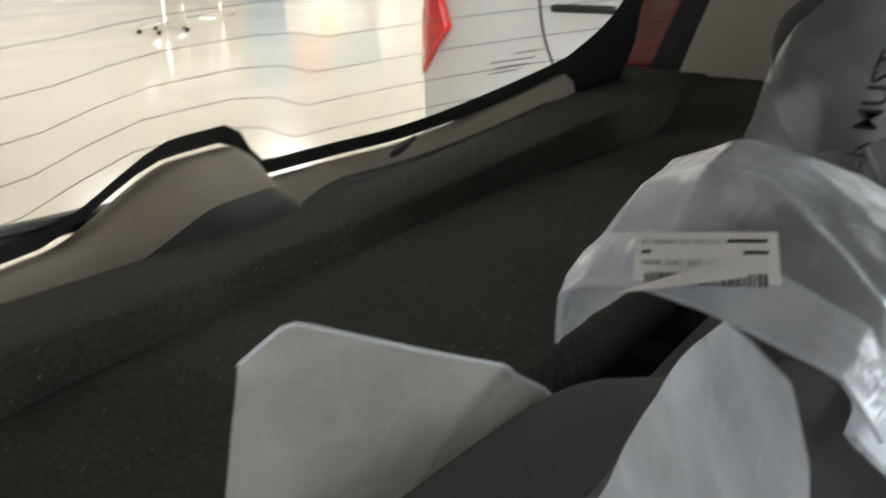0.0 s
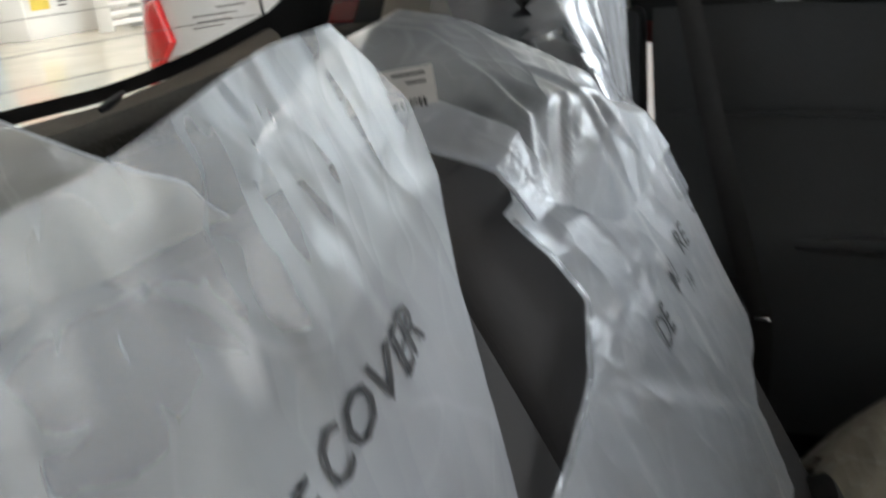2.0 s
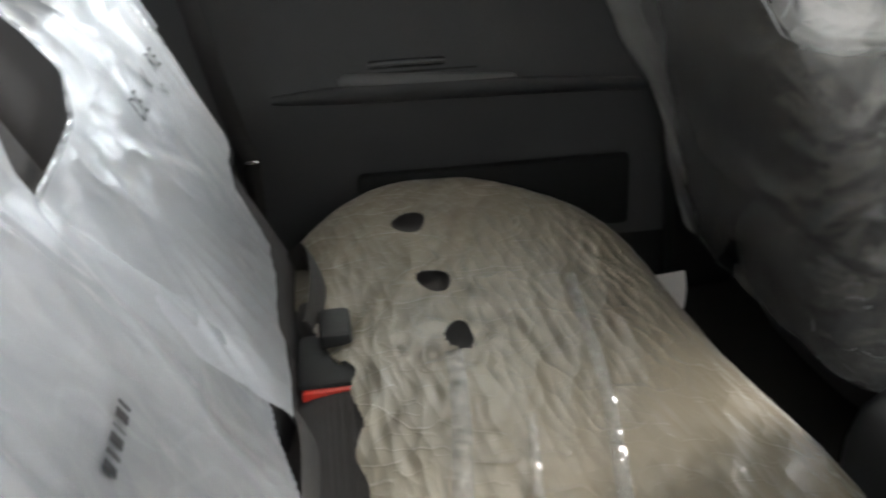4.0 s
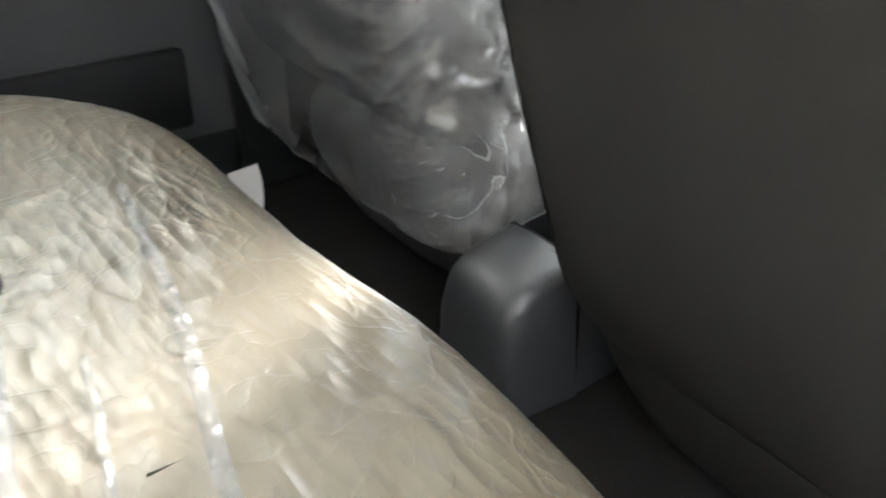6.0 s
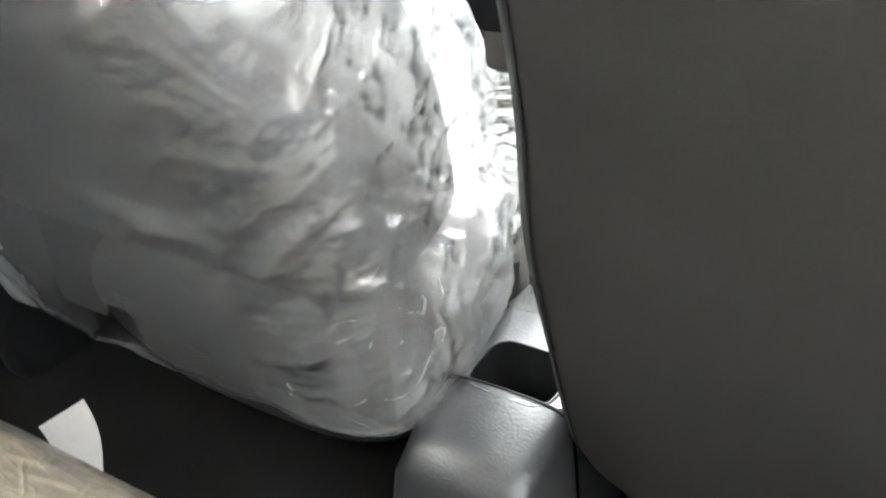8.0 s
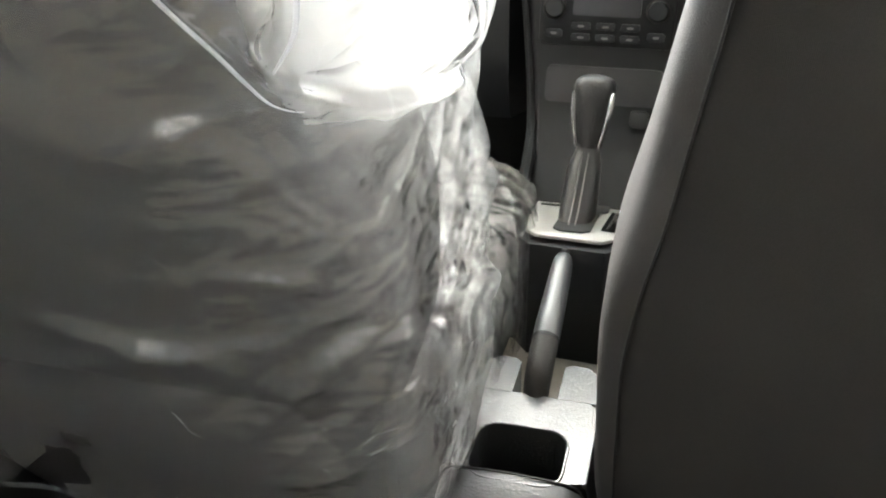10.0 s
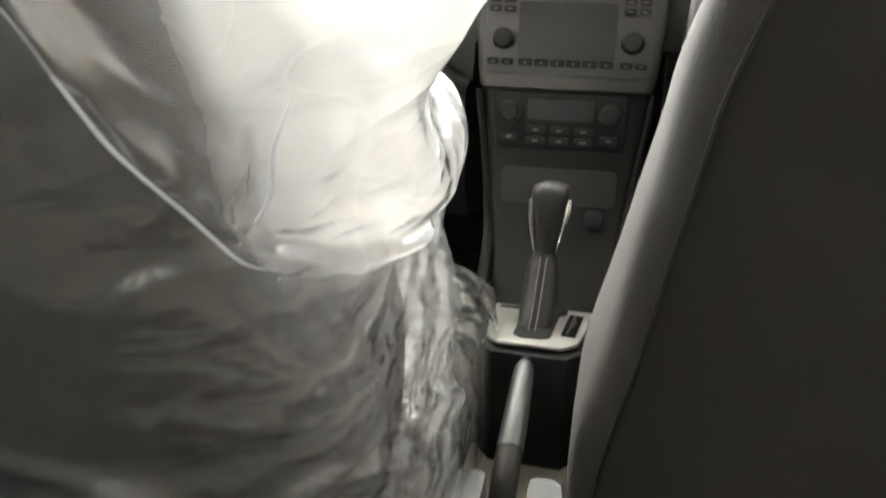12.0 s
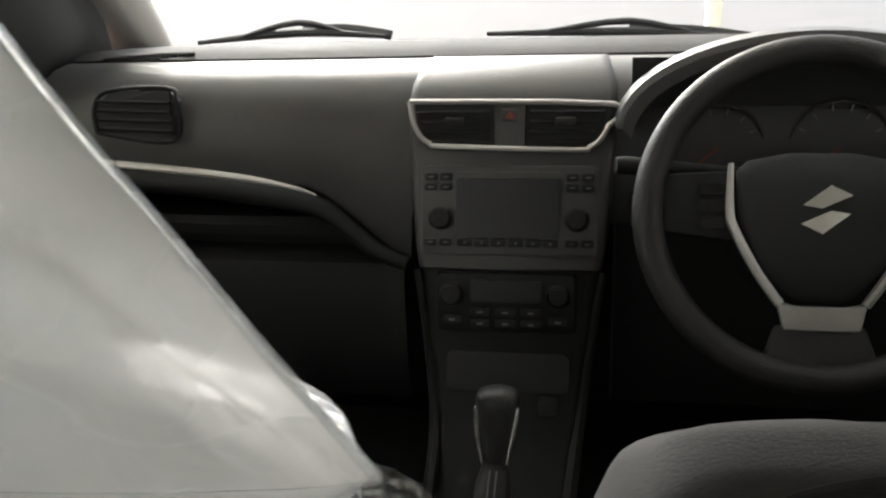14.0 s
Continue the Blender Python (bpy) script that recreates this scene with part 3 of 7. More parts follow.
for s in (-1, 1):
    # a pillar from dash to roof
    bm = tube(bmesh.new(), [(s * 0.675, 1.41, 0.95), (s * 0.668, 1.28, 1.07), (s * 0.635, 1.0, 1.26), (s * 0.60, 0.74, 1.40)], [0.045, 0.055, 0.058, 0.05], n=14)
    part("front_pillar", bm, HEADLINER, shell, "pale grey windscreen pillar trim")
    bm = tube(bmesh.new(), [(s * 0.735, 1.44, 0.94), (s * 0.73, 1.30, 1.08), (s * 0.69, 1.0, 1.28), (s * 0.645, 0.72, 1.43)], [0.03, 0.03, 0.032, 0.03], n=10)
    part("pillar_skin", bm, RED, shell)
    # centre pillar
    bm = boxes((s * 0.63 - 0.03, s * 0.63 + 0.03, 0.22, 0.34, 0.3, 1.38), bevel=0.02)
    for v in bm.verts:
        v.co.x -= s * 0.09 * max(0, v.co.z - 0.9)
        v.co.y -= 0.15 * max(0, v.co.z - 0.9)
    part("centre_pillar", bm, DARK, shell, "dark centre pillar trim")
    # rear quarter trim, rubber seal and painted jamb, side by side from shelf to roof
    levels = (0.965, 1.04, 1.10, 1.17, 1.24, 1.31, 1.39)
    t_x = np.interp(levels, (0.965, 1.17, 1.39), (0.575, 0.563, 0.52))
    e0 = np.interp(levels, (0.965, 1.0, 1.17, 1.39), (-0.615, -0.617, -0.630, -0.62))
    e1 = np.interp(levels, (0.965, 1.0, 1.17, 1.39), (-0.946, -0.934, -0.858, -0.79))
    e2 = np.interp(levels, (0.965, 1.17, 1.39), (-0.995, -0.893, -0.82))
    e3 = np.interp(levels, (0.965, 1.17, 1.39), (-1.075, -0.965, -0.875))
    for name, mat, label, dx, fa, fb in (("rear_quarter_trim", BEIGE, "taupe plastic rear pillar trim", 0.0, e0, e1), ("rubber_seal", BLACK, "", 0.014, e1, e2), ("door_jamb", RED, "red painted tailgate jamb", 0.026, e2, e3)):
        bm = bmesh.new()
        skin(bm, [[Vector((s * (x + dx), ya, z)), Vector((s * (x + dx), 0.5 * (ya + yb), z)), Vector((s * (x + dx), yb, z)), Vector((s * (x + dx + 0.03), yb, z)), Vector((s * (x + dx + 0.03), ya, z))] for x, ya, yb, z in zip(t_x, fa, fb, levels)])
        part(name, bm, mat, shell, label, angle=50)
    # outer quarter panel
    bm = boxes((s * 0.72 - 0.015, s * 0.72 + 0.015, -1.2, -0.62, 0.3, 0.90), bevel=0.01)
    part("quarter_panel", bm, RED, shell, "red painted rear wing")
    bm = plate(bmesh.new(), [(s * 0.70, -1.06, 0.93), (s * 0.69, -0.57, 0.93), (s * 0.685, -0.63, 1.15), (s * 0.63, -0.62, 1.42), (s * 0.63, -0.86, 1.42), (s * 0.68, -0.98, 1.15)], (s * 0.02, 0, 0))
    part("quarter_skin", bm, RED, shell)
    # inner side of the load bay, with the ledge that carries the shelf
    bm = boxes((s * 0.60 - 0.03, s * 0.60 + 0.03, -1.12, -0.60, 0.3, 0.985), bevel=0.012)
    part("load_bay_trim", bm, DARK, shell, "dark load bay side trim")
    part("sill", boxes((s * 0.72 - 0.04, s * 0.72 + 0.04, -0.6, 1.3, 0.2, 0.42), bevel=0.02), DARK, shell)

# bulkhead, cowl and bonnet ahead of the dash
part("bulkhead", boxes((-0.72, 0.72, 1.42, 1.46, 0.2, 0.97)), BLACK, shell, smooth=False)
part("cowl", boxes((-0.7, 0.7, 1.47, 1.72, 0.86, 0.955), bevel=0.01), BLACK, shell, "black plastic cowl under the wipers")
part("bonnet", slab(lambda x, y: 0.955 - 0.05 * (x / 0.7) ** 2 - 0.16 * ((y - 1.7) / 0.8) ** 2 - 0.02, -0.72, 0.72, 1.7, 2.5, 0.03), RED, shell, "red bonnet")

screen = thing("windscreen", (0, 1.4, 1.0), "clear raked windscreen glass", "windscreen", kind="structure")
bm = sheet(lambda u, v: Vector(((u - 0.5) * (1.32 - 0.2 * v), 1.50 - 0.76 * v - 0.14 * (2 * u - 1) ** 2 * (1 - 0.4 * v), 0.965 + 0.44 * v)), 16, 10)
ob = part("pane", bm, GLASS, screen)
ob.visible_shadow = False


def wiper(name, base, tip, lift):
    w = thing(name, base, "black windscreen wiper resting on the glass", "wiper", group="windscreen wipers")
    b, t = Vector(base), Vector(tip)
    mid = b.lerp(t, 0.45) + Vector((0, 0, lift))
    part("arm", tube(bmesh.new(), [b, b.lerp(mid, 0.5) + Vector((0, 0, lift * 0.4)), mid], [0.011, 0.009, 0.006], n=8, flat=0.6), BLACK, w)
    part("blade", tube(bmesh.new(), [b.lerp(t, 0.02) + Vector((0, -0.02, 0)), mid + Vector((0, -0.02, -0.006)), t], [0.004, 0.008, 0.004], n=8), BLACK, w)
    part("bridge", tube(bmesh.new(), [b.lerp(t, 0.2) + Vector((0, -0.02, 0.006)), mid + Vector((0, -0.02, 0.012)), b.lerp(t, 0.75) + Vector((0, -0.02, 0.008))], [0.004, 0.006, 0.004], n=8), BLACK, w)
    return w


wiper("wiper", (-0.263, 1.515, 0.998), (-0.626, 1.49, 0.993), 0.018)
wiper("wiper", (0.363, 1.51, 0.983), (-0.089, 1.52, 0.997), 0.014)

# ---- tailgate with heated glass ----
gate = thing("tailgate", (0, -1.15, 0.5), "red tailgate with heated rear glass and taupe inner trim", "tailgate")


def gate_pt(x, h, off=0.0):
    """A place on the glass: x across, h metres up the slope from its lower edge."""
    return Vector((x, -1.135 + 0.52 * h + 0.16 * (x / 0.6) ** 2 + off * 0.85, 0.958 + 0.855 * h + off * 0.52))


def sill_h(x):
    """The lower edge of the glass: a hump over the lock, then up into the corners."""
    hump = 0.058 * ramp(x, -0.068, 0.0) * (1 - ramp(x, 0.05, 0.165))
    return hump + 0.047 * max(0, (abs(x) - 0.2) / 0.2) ** 1.8


def half_w(h):
    return 0.60 - 0.10 * h / 0.45


NX = 60
bm = sheet(lambda u, v: gate_pt((2 * u - 1) * half_w(v * 0.45), sill_h((2 * u - 1) * half_w(v * 0.45)) * (1 - v) + v * 0.45), NX, 12)
ob = part("pane", bm, GLASS, gate, "clear rear glass")
ob.visible_shadow = False
wires = thing("heater_wires", (0, -1.1, 1.0), "fine brown heater wires printed on the rear glass", "heater wires")
for k in range(11):
    h = 0.03 + 0.038 * k
    pts = []
    for i in range(25):
        x = (2 * i / 24 - 1) * (half_w(h) - 0.035)
        dip = 0.034 * ramp(x, -0.075, -0.03) * (1 - ramp(x, 0.09, 0.20)) * max(0, 1 - k / 5)
        pts.append(gate_pt(x, h + dip, 0.003))
    part("wire", tube(bmesh.new(), pts, 0.00036, n=5, k=1), INK, wires)
# black painted border of the glass
bm = bmesh.new()
lo = [[bm.verts.new(gate_pt((2 * i / NX - 1) * (half_w(0) + 0.03 * q), sill_h((2 * i / NX - 1) * half_w(0)) + 0.009 - 0.020 * q, 0.004)) for i in range(NX + 1)] for q in (0, 1)]
for i in range(8, NX - 8):
    bm.faces.new((lo[0][i], lo[0][i + 1], lo[1][i + 1], lo[1][i]))
for s in (-1, 1):
    inn = smooth_rows([(0.30, 0.010), (0.398, 0.044), (0.442, 0.084), (0.462, 0.12), (0.466, 0.16), (0.463, 0.203), (0.454, 0.26), (0.42, 0.45)], 4)
    out = smooth_rows([(0.36, -0.05), (0.47, -0.04), (0.525, -0.01), (0.52, 0.07), (0.497, 0.13), (0.482, 0.2), (0.470, 0.26), (0.433, 0.46)], 4)
    rows = [[bm.verts.new(gate_pt(s * p[0], p[1], 0.005)), bm.verts.new(gate_pt(s * q[0], q[1], 0.005))] for p, q in zip(inn, out)]
    for a, b in zip(rows, rows[1:]):
        bm.faces.new((a[0], a[1], b[1], b[0]))
part("glass_border", bm, BLACK, gate, "black border of the glass")
# inner trim below the glass, following the hump, with a dark roll under it
bm, bm2 = bmesh.new(), bmesh.new()
rows, rolls = [], []
NT = 90
for i in range(NT + 1):
    x = (2 * i / NT - 1) * 0.43
    hump = ramp(x, -0.15, 0.0) * (1 - ramp(x, 0.08, 0.26))
    a = gate_pt(x, sill_h(x) - 0.016, 0.005)
    depth = 0.021 + 0.033 * hump
    low = 0.955 + 0.02 * (x / 0.42) ** 2
    c = Vector((x, a.y + depth, a.z - 0.006 - 0.016 * hump))
    d = Vector((x, a.y + depth + 0.006, min(c.z - 0.006, low + 0.03 * hump)))
    rows.append([bm.verts.new(p) for p in (a, Vector((x, a.y + 0.012, a.z + 0.002)), a.lerp(c, 0.6) + Vector((0, 0, 0.004 + 0.006 * hump)), c, d)])
    e = d + Vector((0, 0.022 + 0.018 * hump, -0.010 - 0.008 * hump))
    rolls.append([bm2.verts.new(p) for p in (d, d.lerp(e, 0.5) + Vector((0, 0, 0.004)), e, e + Vector((0, 0.002, -0.03)), e + Vector((0, 0, -0.15)))])
for b, rr in ((bm, rows), (bm2, rolls)):
    for p, q in zip(rr, rr[1:]):
        for i in range(4):
            b.faces.new((p[i], p[i + 1], q[i + 1], q[i]))
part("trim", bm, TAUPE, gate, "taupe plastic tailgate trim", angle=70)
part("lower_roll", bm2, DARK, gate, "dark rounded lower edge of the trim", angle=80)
part("clip", tube(bmesh.new(), [(-0.185, -1.072, 0.952), (-0.20, -1.072, 0.956), (-0.222, -1.07, 0.964)], [0.003, 0.005, 0.002], n=6), DARK, gate)
part("outer_panel", boxes((-0.66, 0.66, -1.27, -1.20, 0.3, 0.86), bevel=0.02), RED, gate, "red painted panel")
part("sill_trim", boxes((-0.6, 0.6, -1.2, -1.10, 0.3, 0.80), bevel=0.02), DARK, gate)
part("wiper_arm", tube(bmesh.new(), [gate_pt(0.02, -0.01, -0.03), gate_pt(0.1, 0.015, -0.03), gate_pt(0.35, 0.04, -0.03)], [0.012, 0.009, 0.005], n=8), BLACK, gate)
part("wiper_blade", tube(bmesh.new(), [gate_pt(0.12, 0.02, -0.02), gate_pt(0.3, 0.045, -0.02), gate_pt(0.5, 0.06, -0.02)], 0.005, n=6), BLACK, gate)

# ---- doors on the far side ----
door = thing("rear_door", (-0.68, -0.2, 0.45), "dark plastic rear door trim with armrest pull, closed", "car door")
rows = [[(-0.64, y, 0.40), (-0.655, y, 0.52), (-0.66, y, 0.60), (-0.648, y, 0.66), (-0.650, y, 0.70), (-0.665, y, 0.72), (-0.668, y, 0.84), (-0.655, y, 0.93), (-0.665, y, 0.975), (-0.70, y, 0.985), (-0.72, y, 0.95), (-0.72, y, 0.40)] for y in np.linspace(-0.60, 0.24, 15)]
bm = bmesh.new()
skin(bm, [[Vector(p) for p in r] for r in rows])
part("trim_panel", bm, DOOR, door, "dark grained trim panel", angle=60)
part("armrest_pull", tube(bmesh.new(), [(-0.654, -0.312, 0.694), (-0.646, -0.295, 0.694), (-0.643, -0.17, 0.688), (-0.645, -0.06, 0.682), (-0.654, -0.042, 0.681)], [0.007, 0.011, 0.0115, 0.010, 0.006], n=12, flat=0.8), TRIM_GREY, door, "lighter grey pull strip")
part("belt_line", tube(bmesh.new(), [(-0.655, -0.58, 0.845), (-0.652, -0.2, 0.835), (-0.655, 0.2, 0.82)], 0.0035, n=8), DOOR, door, "soft crease along the trim")
part("pull_cup", boxes((-0.662, -0.650, -0.27, -0.10, 0.699, 0.703), bevel=0.002), BLACK, door)
part("armrest", tube(bmesh.new(), [(-0.655, -0.42, 0.668), (-0.648, -0.3, 0.672), (-0.646, -0.05, 0.668), (-0.652, 0.18, 0.655)], [0.012, 0.02, 0.02, 0.014], n=12, flat=0.6), DOOR, door, "armrest ledge")
part("handle_recess", boxes((-0.668, -0.655, -0.27, -0.15, 0.703, 0.719), bevel=0.005), BLACK, door)
part("handle", tube(bmesh.new(), [(-0.658, -0.27, 0.713), (-0.652, -0.21, 0.716), (-0.658, -0.15, 0.713)], 0.004, n=8), TRIM_GREY, door)
part("pocket", boxes((-0.655, -0.628, -0.30, 0.15, 0.42, 0.545), bevel=0.012), DARK, door)
# window frame with a slanted rear edge
bm = tube(bmesh.new(), [(-0.655, 0.22, 0.985), (-0.66, -0.2, 0.985), (-0.66, -0.42, 0.992), (-0.66, -0.50, 1.03), (-0.655, -0.555, 1.11), (-0.62, -0.60, 1.24), (-0.58, -0.58, 1.33), (-0.57, -0.2, 1.36), (-0.575, 0.2, 1.36)], 0.017, n=10)
part("window_frame", bm, DARK, door, "dark window surround")
bm = tube(bmesh.new(), [(-0.668, 0.22, 1.005), (-0.672, -0.2, 1.005), (-0.672, -0.41, 1.012), (-0.672, -0.485, 1.05), (-0.668, -0.535, 1.12), (-0.633, -0.58, 1.24), (-0.595, -0.56, 1.315)], 0.007, n=8)
part("rubber_seal", bm, CONSOLE, door, "grey window seal")
bm = plate(bmesh.new(), [(-0.668, -0.62, 0.96), (-0.668, -0.44, 0.96), (-0.668, -0.505, 1.03), (-0.663, -0.56, 1.11), (-0.63, -0.605, 1.24), (-0.585, -0.585, 1.34), (-0.585, -0.66, 1.36), (-0.655, -0.70, 1.1)], (-0.02, 0, 0))
part("frame_corner", bm, DARK, door, "dark corner trim behind the window")
bm = sheet(lambda u, v: Vector((-0.685 + 0.10 * v, 0.22 - 0.8 * u, 0.99 + 0.36 * v)), 4, 4)
ob = part("pane", bm, GLASS, door)
ob.visible_shadow = False
part("outer_panel", boxes((-0.755, -0.725, -0.6, 0.26, 0.35, 0.96), bevel=0.012), RED, door, "red painted door skin")

fdoor = thing("front_door", (-0.68, 0.8, 0.45), "dark plastic front door trim, closed", "car door")
bm = bmesh.new()
skin(bm, [[Vector((p[0], y, p[2])) for p in r] for y, r in zip(np.linspace(0.30, 1.36, 15), rows)])
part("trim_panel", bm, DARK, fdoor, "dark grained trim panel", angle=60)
bm = plate(bmesh.new(), [(-0.65, 0.90, 0.96), (-0.65, 1.24, 0.96), (-0.642, 1.20, 1.05), (-0.622, 1.02, 1.20), (-0.612, 0.90, 1.24)], (-0.03, 0, 0))
bmesh.ops.bevel(bm, geom=list(bm.edges), offset=0.006, segments=2, profile=0.5, affect="EDGES")
part("mirror_sail", bm, BLACK, fdoor, "black mirror triangle")
part("armrest", boxes((-0.66, -0.58, 0.35, 0.85, 0.62, 0.70), bevel=0.02), DARK, fdoor)
bm = sheet(lambda u, v: Vector((-0.685 + 0.09 * v, 0.30 + (0.95 - 0.35 * v) * u, 0.99 + 0.38 * v)), 4, 4)
ob = part("pane", bm, GLASS, fdoor)
ob.visible_shadow = False
part("outer_panel", boxes((-0.755, -0.725, 0.27, 1.4, 0.35, 0.96), bevel=0.012), RED, fdoor, "red painted door skin")
mir = thing("door_mirror", (-0.82, 1.02, 1.0), "red door mirror on a black foot", "door mirror")
part("shell", lofted([(-0.84, 1.06, 0.96, 0.05, 0.03, 0, 2.5), (-0.84, 1.05, 0.99, 0.09, 0.045, 0, 3), (-0.84, 1.05, 1.06, 0.095, 0.05, 0, 3), (-0.84, 1.06, 1.09, 0.06, 0.03, 0, 2.5)], 24), RED, mir)
part("foot", boxes((-0.77, -0.70, 1.03, 1.09, 0.955, 1.0), bevel=0.01), BLACK, mir)

# driver's front door on the near side
ndoor = thing("front_door", (0.68, 0.8, 0.45), "dark plastic driver's door trim, closed", "car door")
bm = bmesh.new()
skin(bm, [[Vector((-p[0], y, p[2])) for p in r] for y, r in zip(np.linspace(0.30, 1.36, 15), rows)])
part("trim_panel", bm, DARK, ndoor, "dark grained trim panel", angle=60)
bm = sheet(lambda u, v: Vector((0.685 - 0.09 * v, 0.30 + (0.95 - 0.35 * v) * u, 0.99 + 0.38 * v)), 4, 4)
ob = part("pane", bm, GLASS, ndoor)
ob.visible_shadow = False
part("outer_panel", boxes((0.725, 0.755, 0.27, 1.4, 0.35, 0.96), bevel=0.012), RED, ndoor, "red painted door skin")

# ---- parcel shelf ----
shelf = thing("parcel_shelf", (0, -0.9, 0.93), "black felt-covered parcel shelf dotted with lint", "parcel shelf")
def shelf_pt(x, y, lip):
    """Felt deck with a raised rear lip and a rim that climbs at each end."""
    side = 0.048 * ramp(abs(x), 0.455, 0.535)
    z = 0.936 + side
    if lip:
        z = max(z, 0.954 + 0.028 * min(1.0, abs(x) / 0.42) ** 2) + 0.003 * side / 0.048
    return Vector((x, y + (0.02 + 0.03 * (y < -0.9)) * (x / 0.56) ** 2, z))


bm = bmesh.new()
rings = []
for x in np.linspace(-0.572, 0.572, 61):
    row = [shelf_pt(x, y, False) for y in (-0.718, -0.726, -0.76, -0.84, -0.925, -0.944)]
    row[0].z -= 0.012
    row += [shelf_pt(x, y, True) for y in (-0.952, -0.958, -0.99, -1.024, -1.034)]
    row[6].z -= 0.003
    row[-1].z -= 0.008
    row += [Vector((x, -1.036 + 0.05 * (x / 0.56) ** 2, 0.90)), Vector((x, -0.72, 0.90))]
    rings.append(row)
skin(bm, rings)
part("board", bm, SHELF, shelf, "felt board with a raised rear lip", angle=50)
for s in (-1, 1):
    part("hinge_pin", disc(bmesh.new(), (s * 0.55, -0.76, 0.935), (s, 0, 0), 0.01, 0.03), DARK, shelf)

# ---- rear seat ----
def back_y(z):
    return -0.10 - 0.5 * z


def outer_wrap(x):
    """How far the backrest falls back towards the door."""
    w = max(0.0, -0.21 - x)
    return 1.5 * w * w if w < 0.12 else 0.0216 + 0.42 * (w - 0.12)


bench = thing("bench_seat", (0, -0.3, 0.3), "grey-brown fabric rear bench seat under plastic film", "car seat")


def backrest(cx, hw, top=0.0):
    t = bench
    rows = []
    for z, w, th, e in ((0.46, hw - 0.03, 0.045, 5), (0.52, hw, 0.06, 6), (0.70, hw, 0.062, 7), (0.88, hw, 0.06, 7), (0.945, hw - 0.003, 0.058, 6), (0.972, hw - 0.012, 0.05, 5), (0.986, hw - 0.035, 0.033, 4), (0.990, hw - 0.07, 0.016, 3)):
        z -= top * max(0.0, (z - 0.70) / 0.29)
        rows.append((cx, back_y(z) - th - 0.004, z, w, th, 18, e))
    bm = lofted(rows, 64, 4)
    for v in bm.verts:
        v.co.y -= outer_wrap(v.co.x)
    part("backrest", bm, SEAT, t, "grey-brown woven fabric backrest")
    part("seam", tube(bmesh.new(), [(cx + hw * 0.62, back_y(z) + 0.0015, z) for z in (0.55, 0.65, 0.75, 0.85, 0.92)], 0.0022, n=6), SEAT_SIDE, t)
    return t


backrest(-0.235, 0.355, 0.028)
backrest(0.375, 0.245)

hr = thing("headrest", (-0.37, -0.68, 0.98), "grey fabric rear headrest wrapped in plastic film", "headrest")
part("cushion", lofted([(-0.37, -0.665, 0.985, 0.08, 0.02, 15, 3), (-0.37, -0.668, 0.995, 0.115, 0.04, 15, 3.5), (-0.37, -0.675, 1.03, 0.13, 0.052, 15, 3.5), (-0.37, -0.69, 1.075, 0.125, 0.048, 15, 3.2), (-0.37, -0.70, 1.10, 0.10, 0.032, 15, 3), (-0.37, -0.703, 1.108, 0.06, 0.015, 15, 2.5)], 32), SEAT, hr)
for s in (-1, 1):
    part("post", tube(bmesh.new(), [(-0.37 + s * 0.06, -0.64, 0.95), (-0.37 + s * 0.06, -0.665, 1.0)], 0.004, n=8), DARK, hr)

# cushion: a rounded block, lower at the door end
cush = bench
CUSH = ((0.33, 0.0), (0.44, 0.004), (0.515, 0.0), (0.552, 0.012), (0.572, 0.035), (0.582, 0.075), (0.586, 0.13))


def cush_ring(z, inset, n, grow=0.0, e=4.2):
    out = []
    for a in even_angles(e, 0.5, 0.19, n)[:n]:
        ca, sa = math.cos(a), math.sin(a)
        hx, hy = 0.550 - inset + grow, 0.215 - inset * 0.72 + grow
        x = math.copysign(abs(ca) ** (2 / e), ca) * hx + 0.015
        y = math.copysign(abs(sa) ** (2 / e), sa) * hy - 0.205
        if x < -0.2:
            y = -0.205 + (y + 0.205) * (1 - 0.55 * ((-0.2 - x) / 0.33) ** 2)
        if x > 0.0 and y > -0.205:
            y += 0.022 * ramp(x, 0.0, 0.25)
        drop = 0.012 * max(0, (-0.3 - x) / 0.25) ** 1.5
        out.append(Vector((x, y, z - drop)))
    return out


bm = bmesh.new()
skin(bm, [cush_ring(z, i, 96) for z, i in smooth_rows(CUSH, 3)])
part("cushion", bm, SEAT, cush, "grey-brown woven fabric", angle=60)

# ---- loose film over the far backrest and its headrest ----
TEAR = [(0.985, 0.17), (0.968, 0.165), (0.958, 0.10), (0.938, 0.085), (0.914, 0.062), (0.879, 0.050), (0.856, 0.100), (0.850, 0.17), (0.843, 0.235), (0.80, 0.235), (0.70, 0.18), (0.62, 0.125), (0.55, 0.11)]


def by_height(tab, z):
    for (z1, x1), (z0, x0) in zip(tab, tab[1:]):
        if z >= z0:
            return x0 + (x1 - x0) * min((z - z0) / (z1 - z0), 1)
    return tab[-1][1]


def crease_at(x, z, x0, z0, x1, z1, width):
    """Height of one straight crease between two places."""
    dx, dz = x1 - x0, z1 - z0
    t = max(0.0, min(1.0, ((x - x0) * dx + (z - z0) * dz) / (dx * dx + dz * dz)))
    q = math.hypot(x - x0 - t * dx, z - z0 - t * dz) / width
    return max(0.0, 1 - q) * math.sin(math.pi * min(1.0, 0.1 + 0.85 * t))


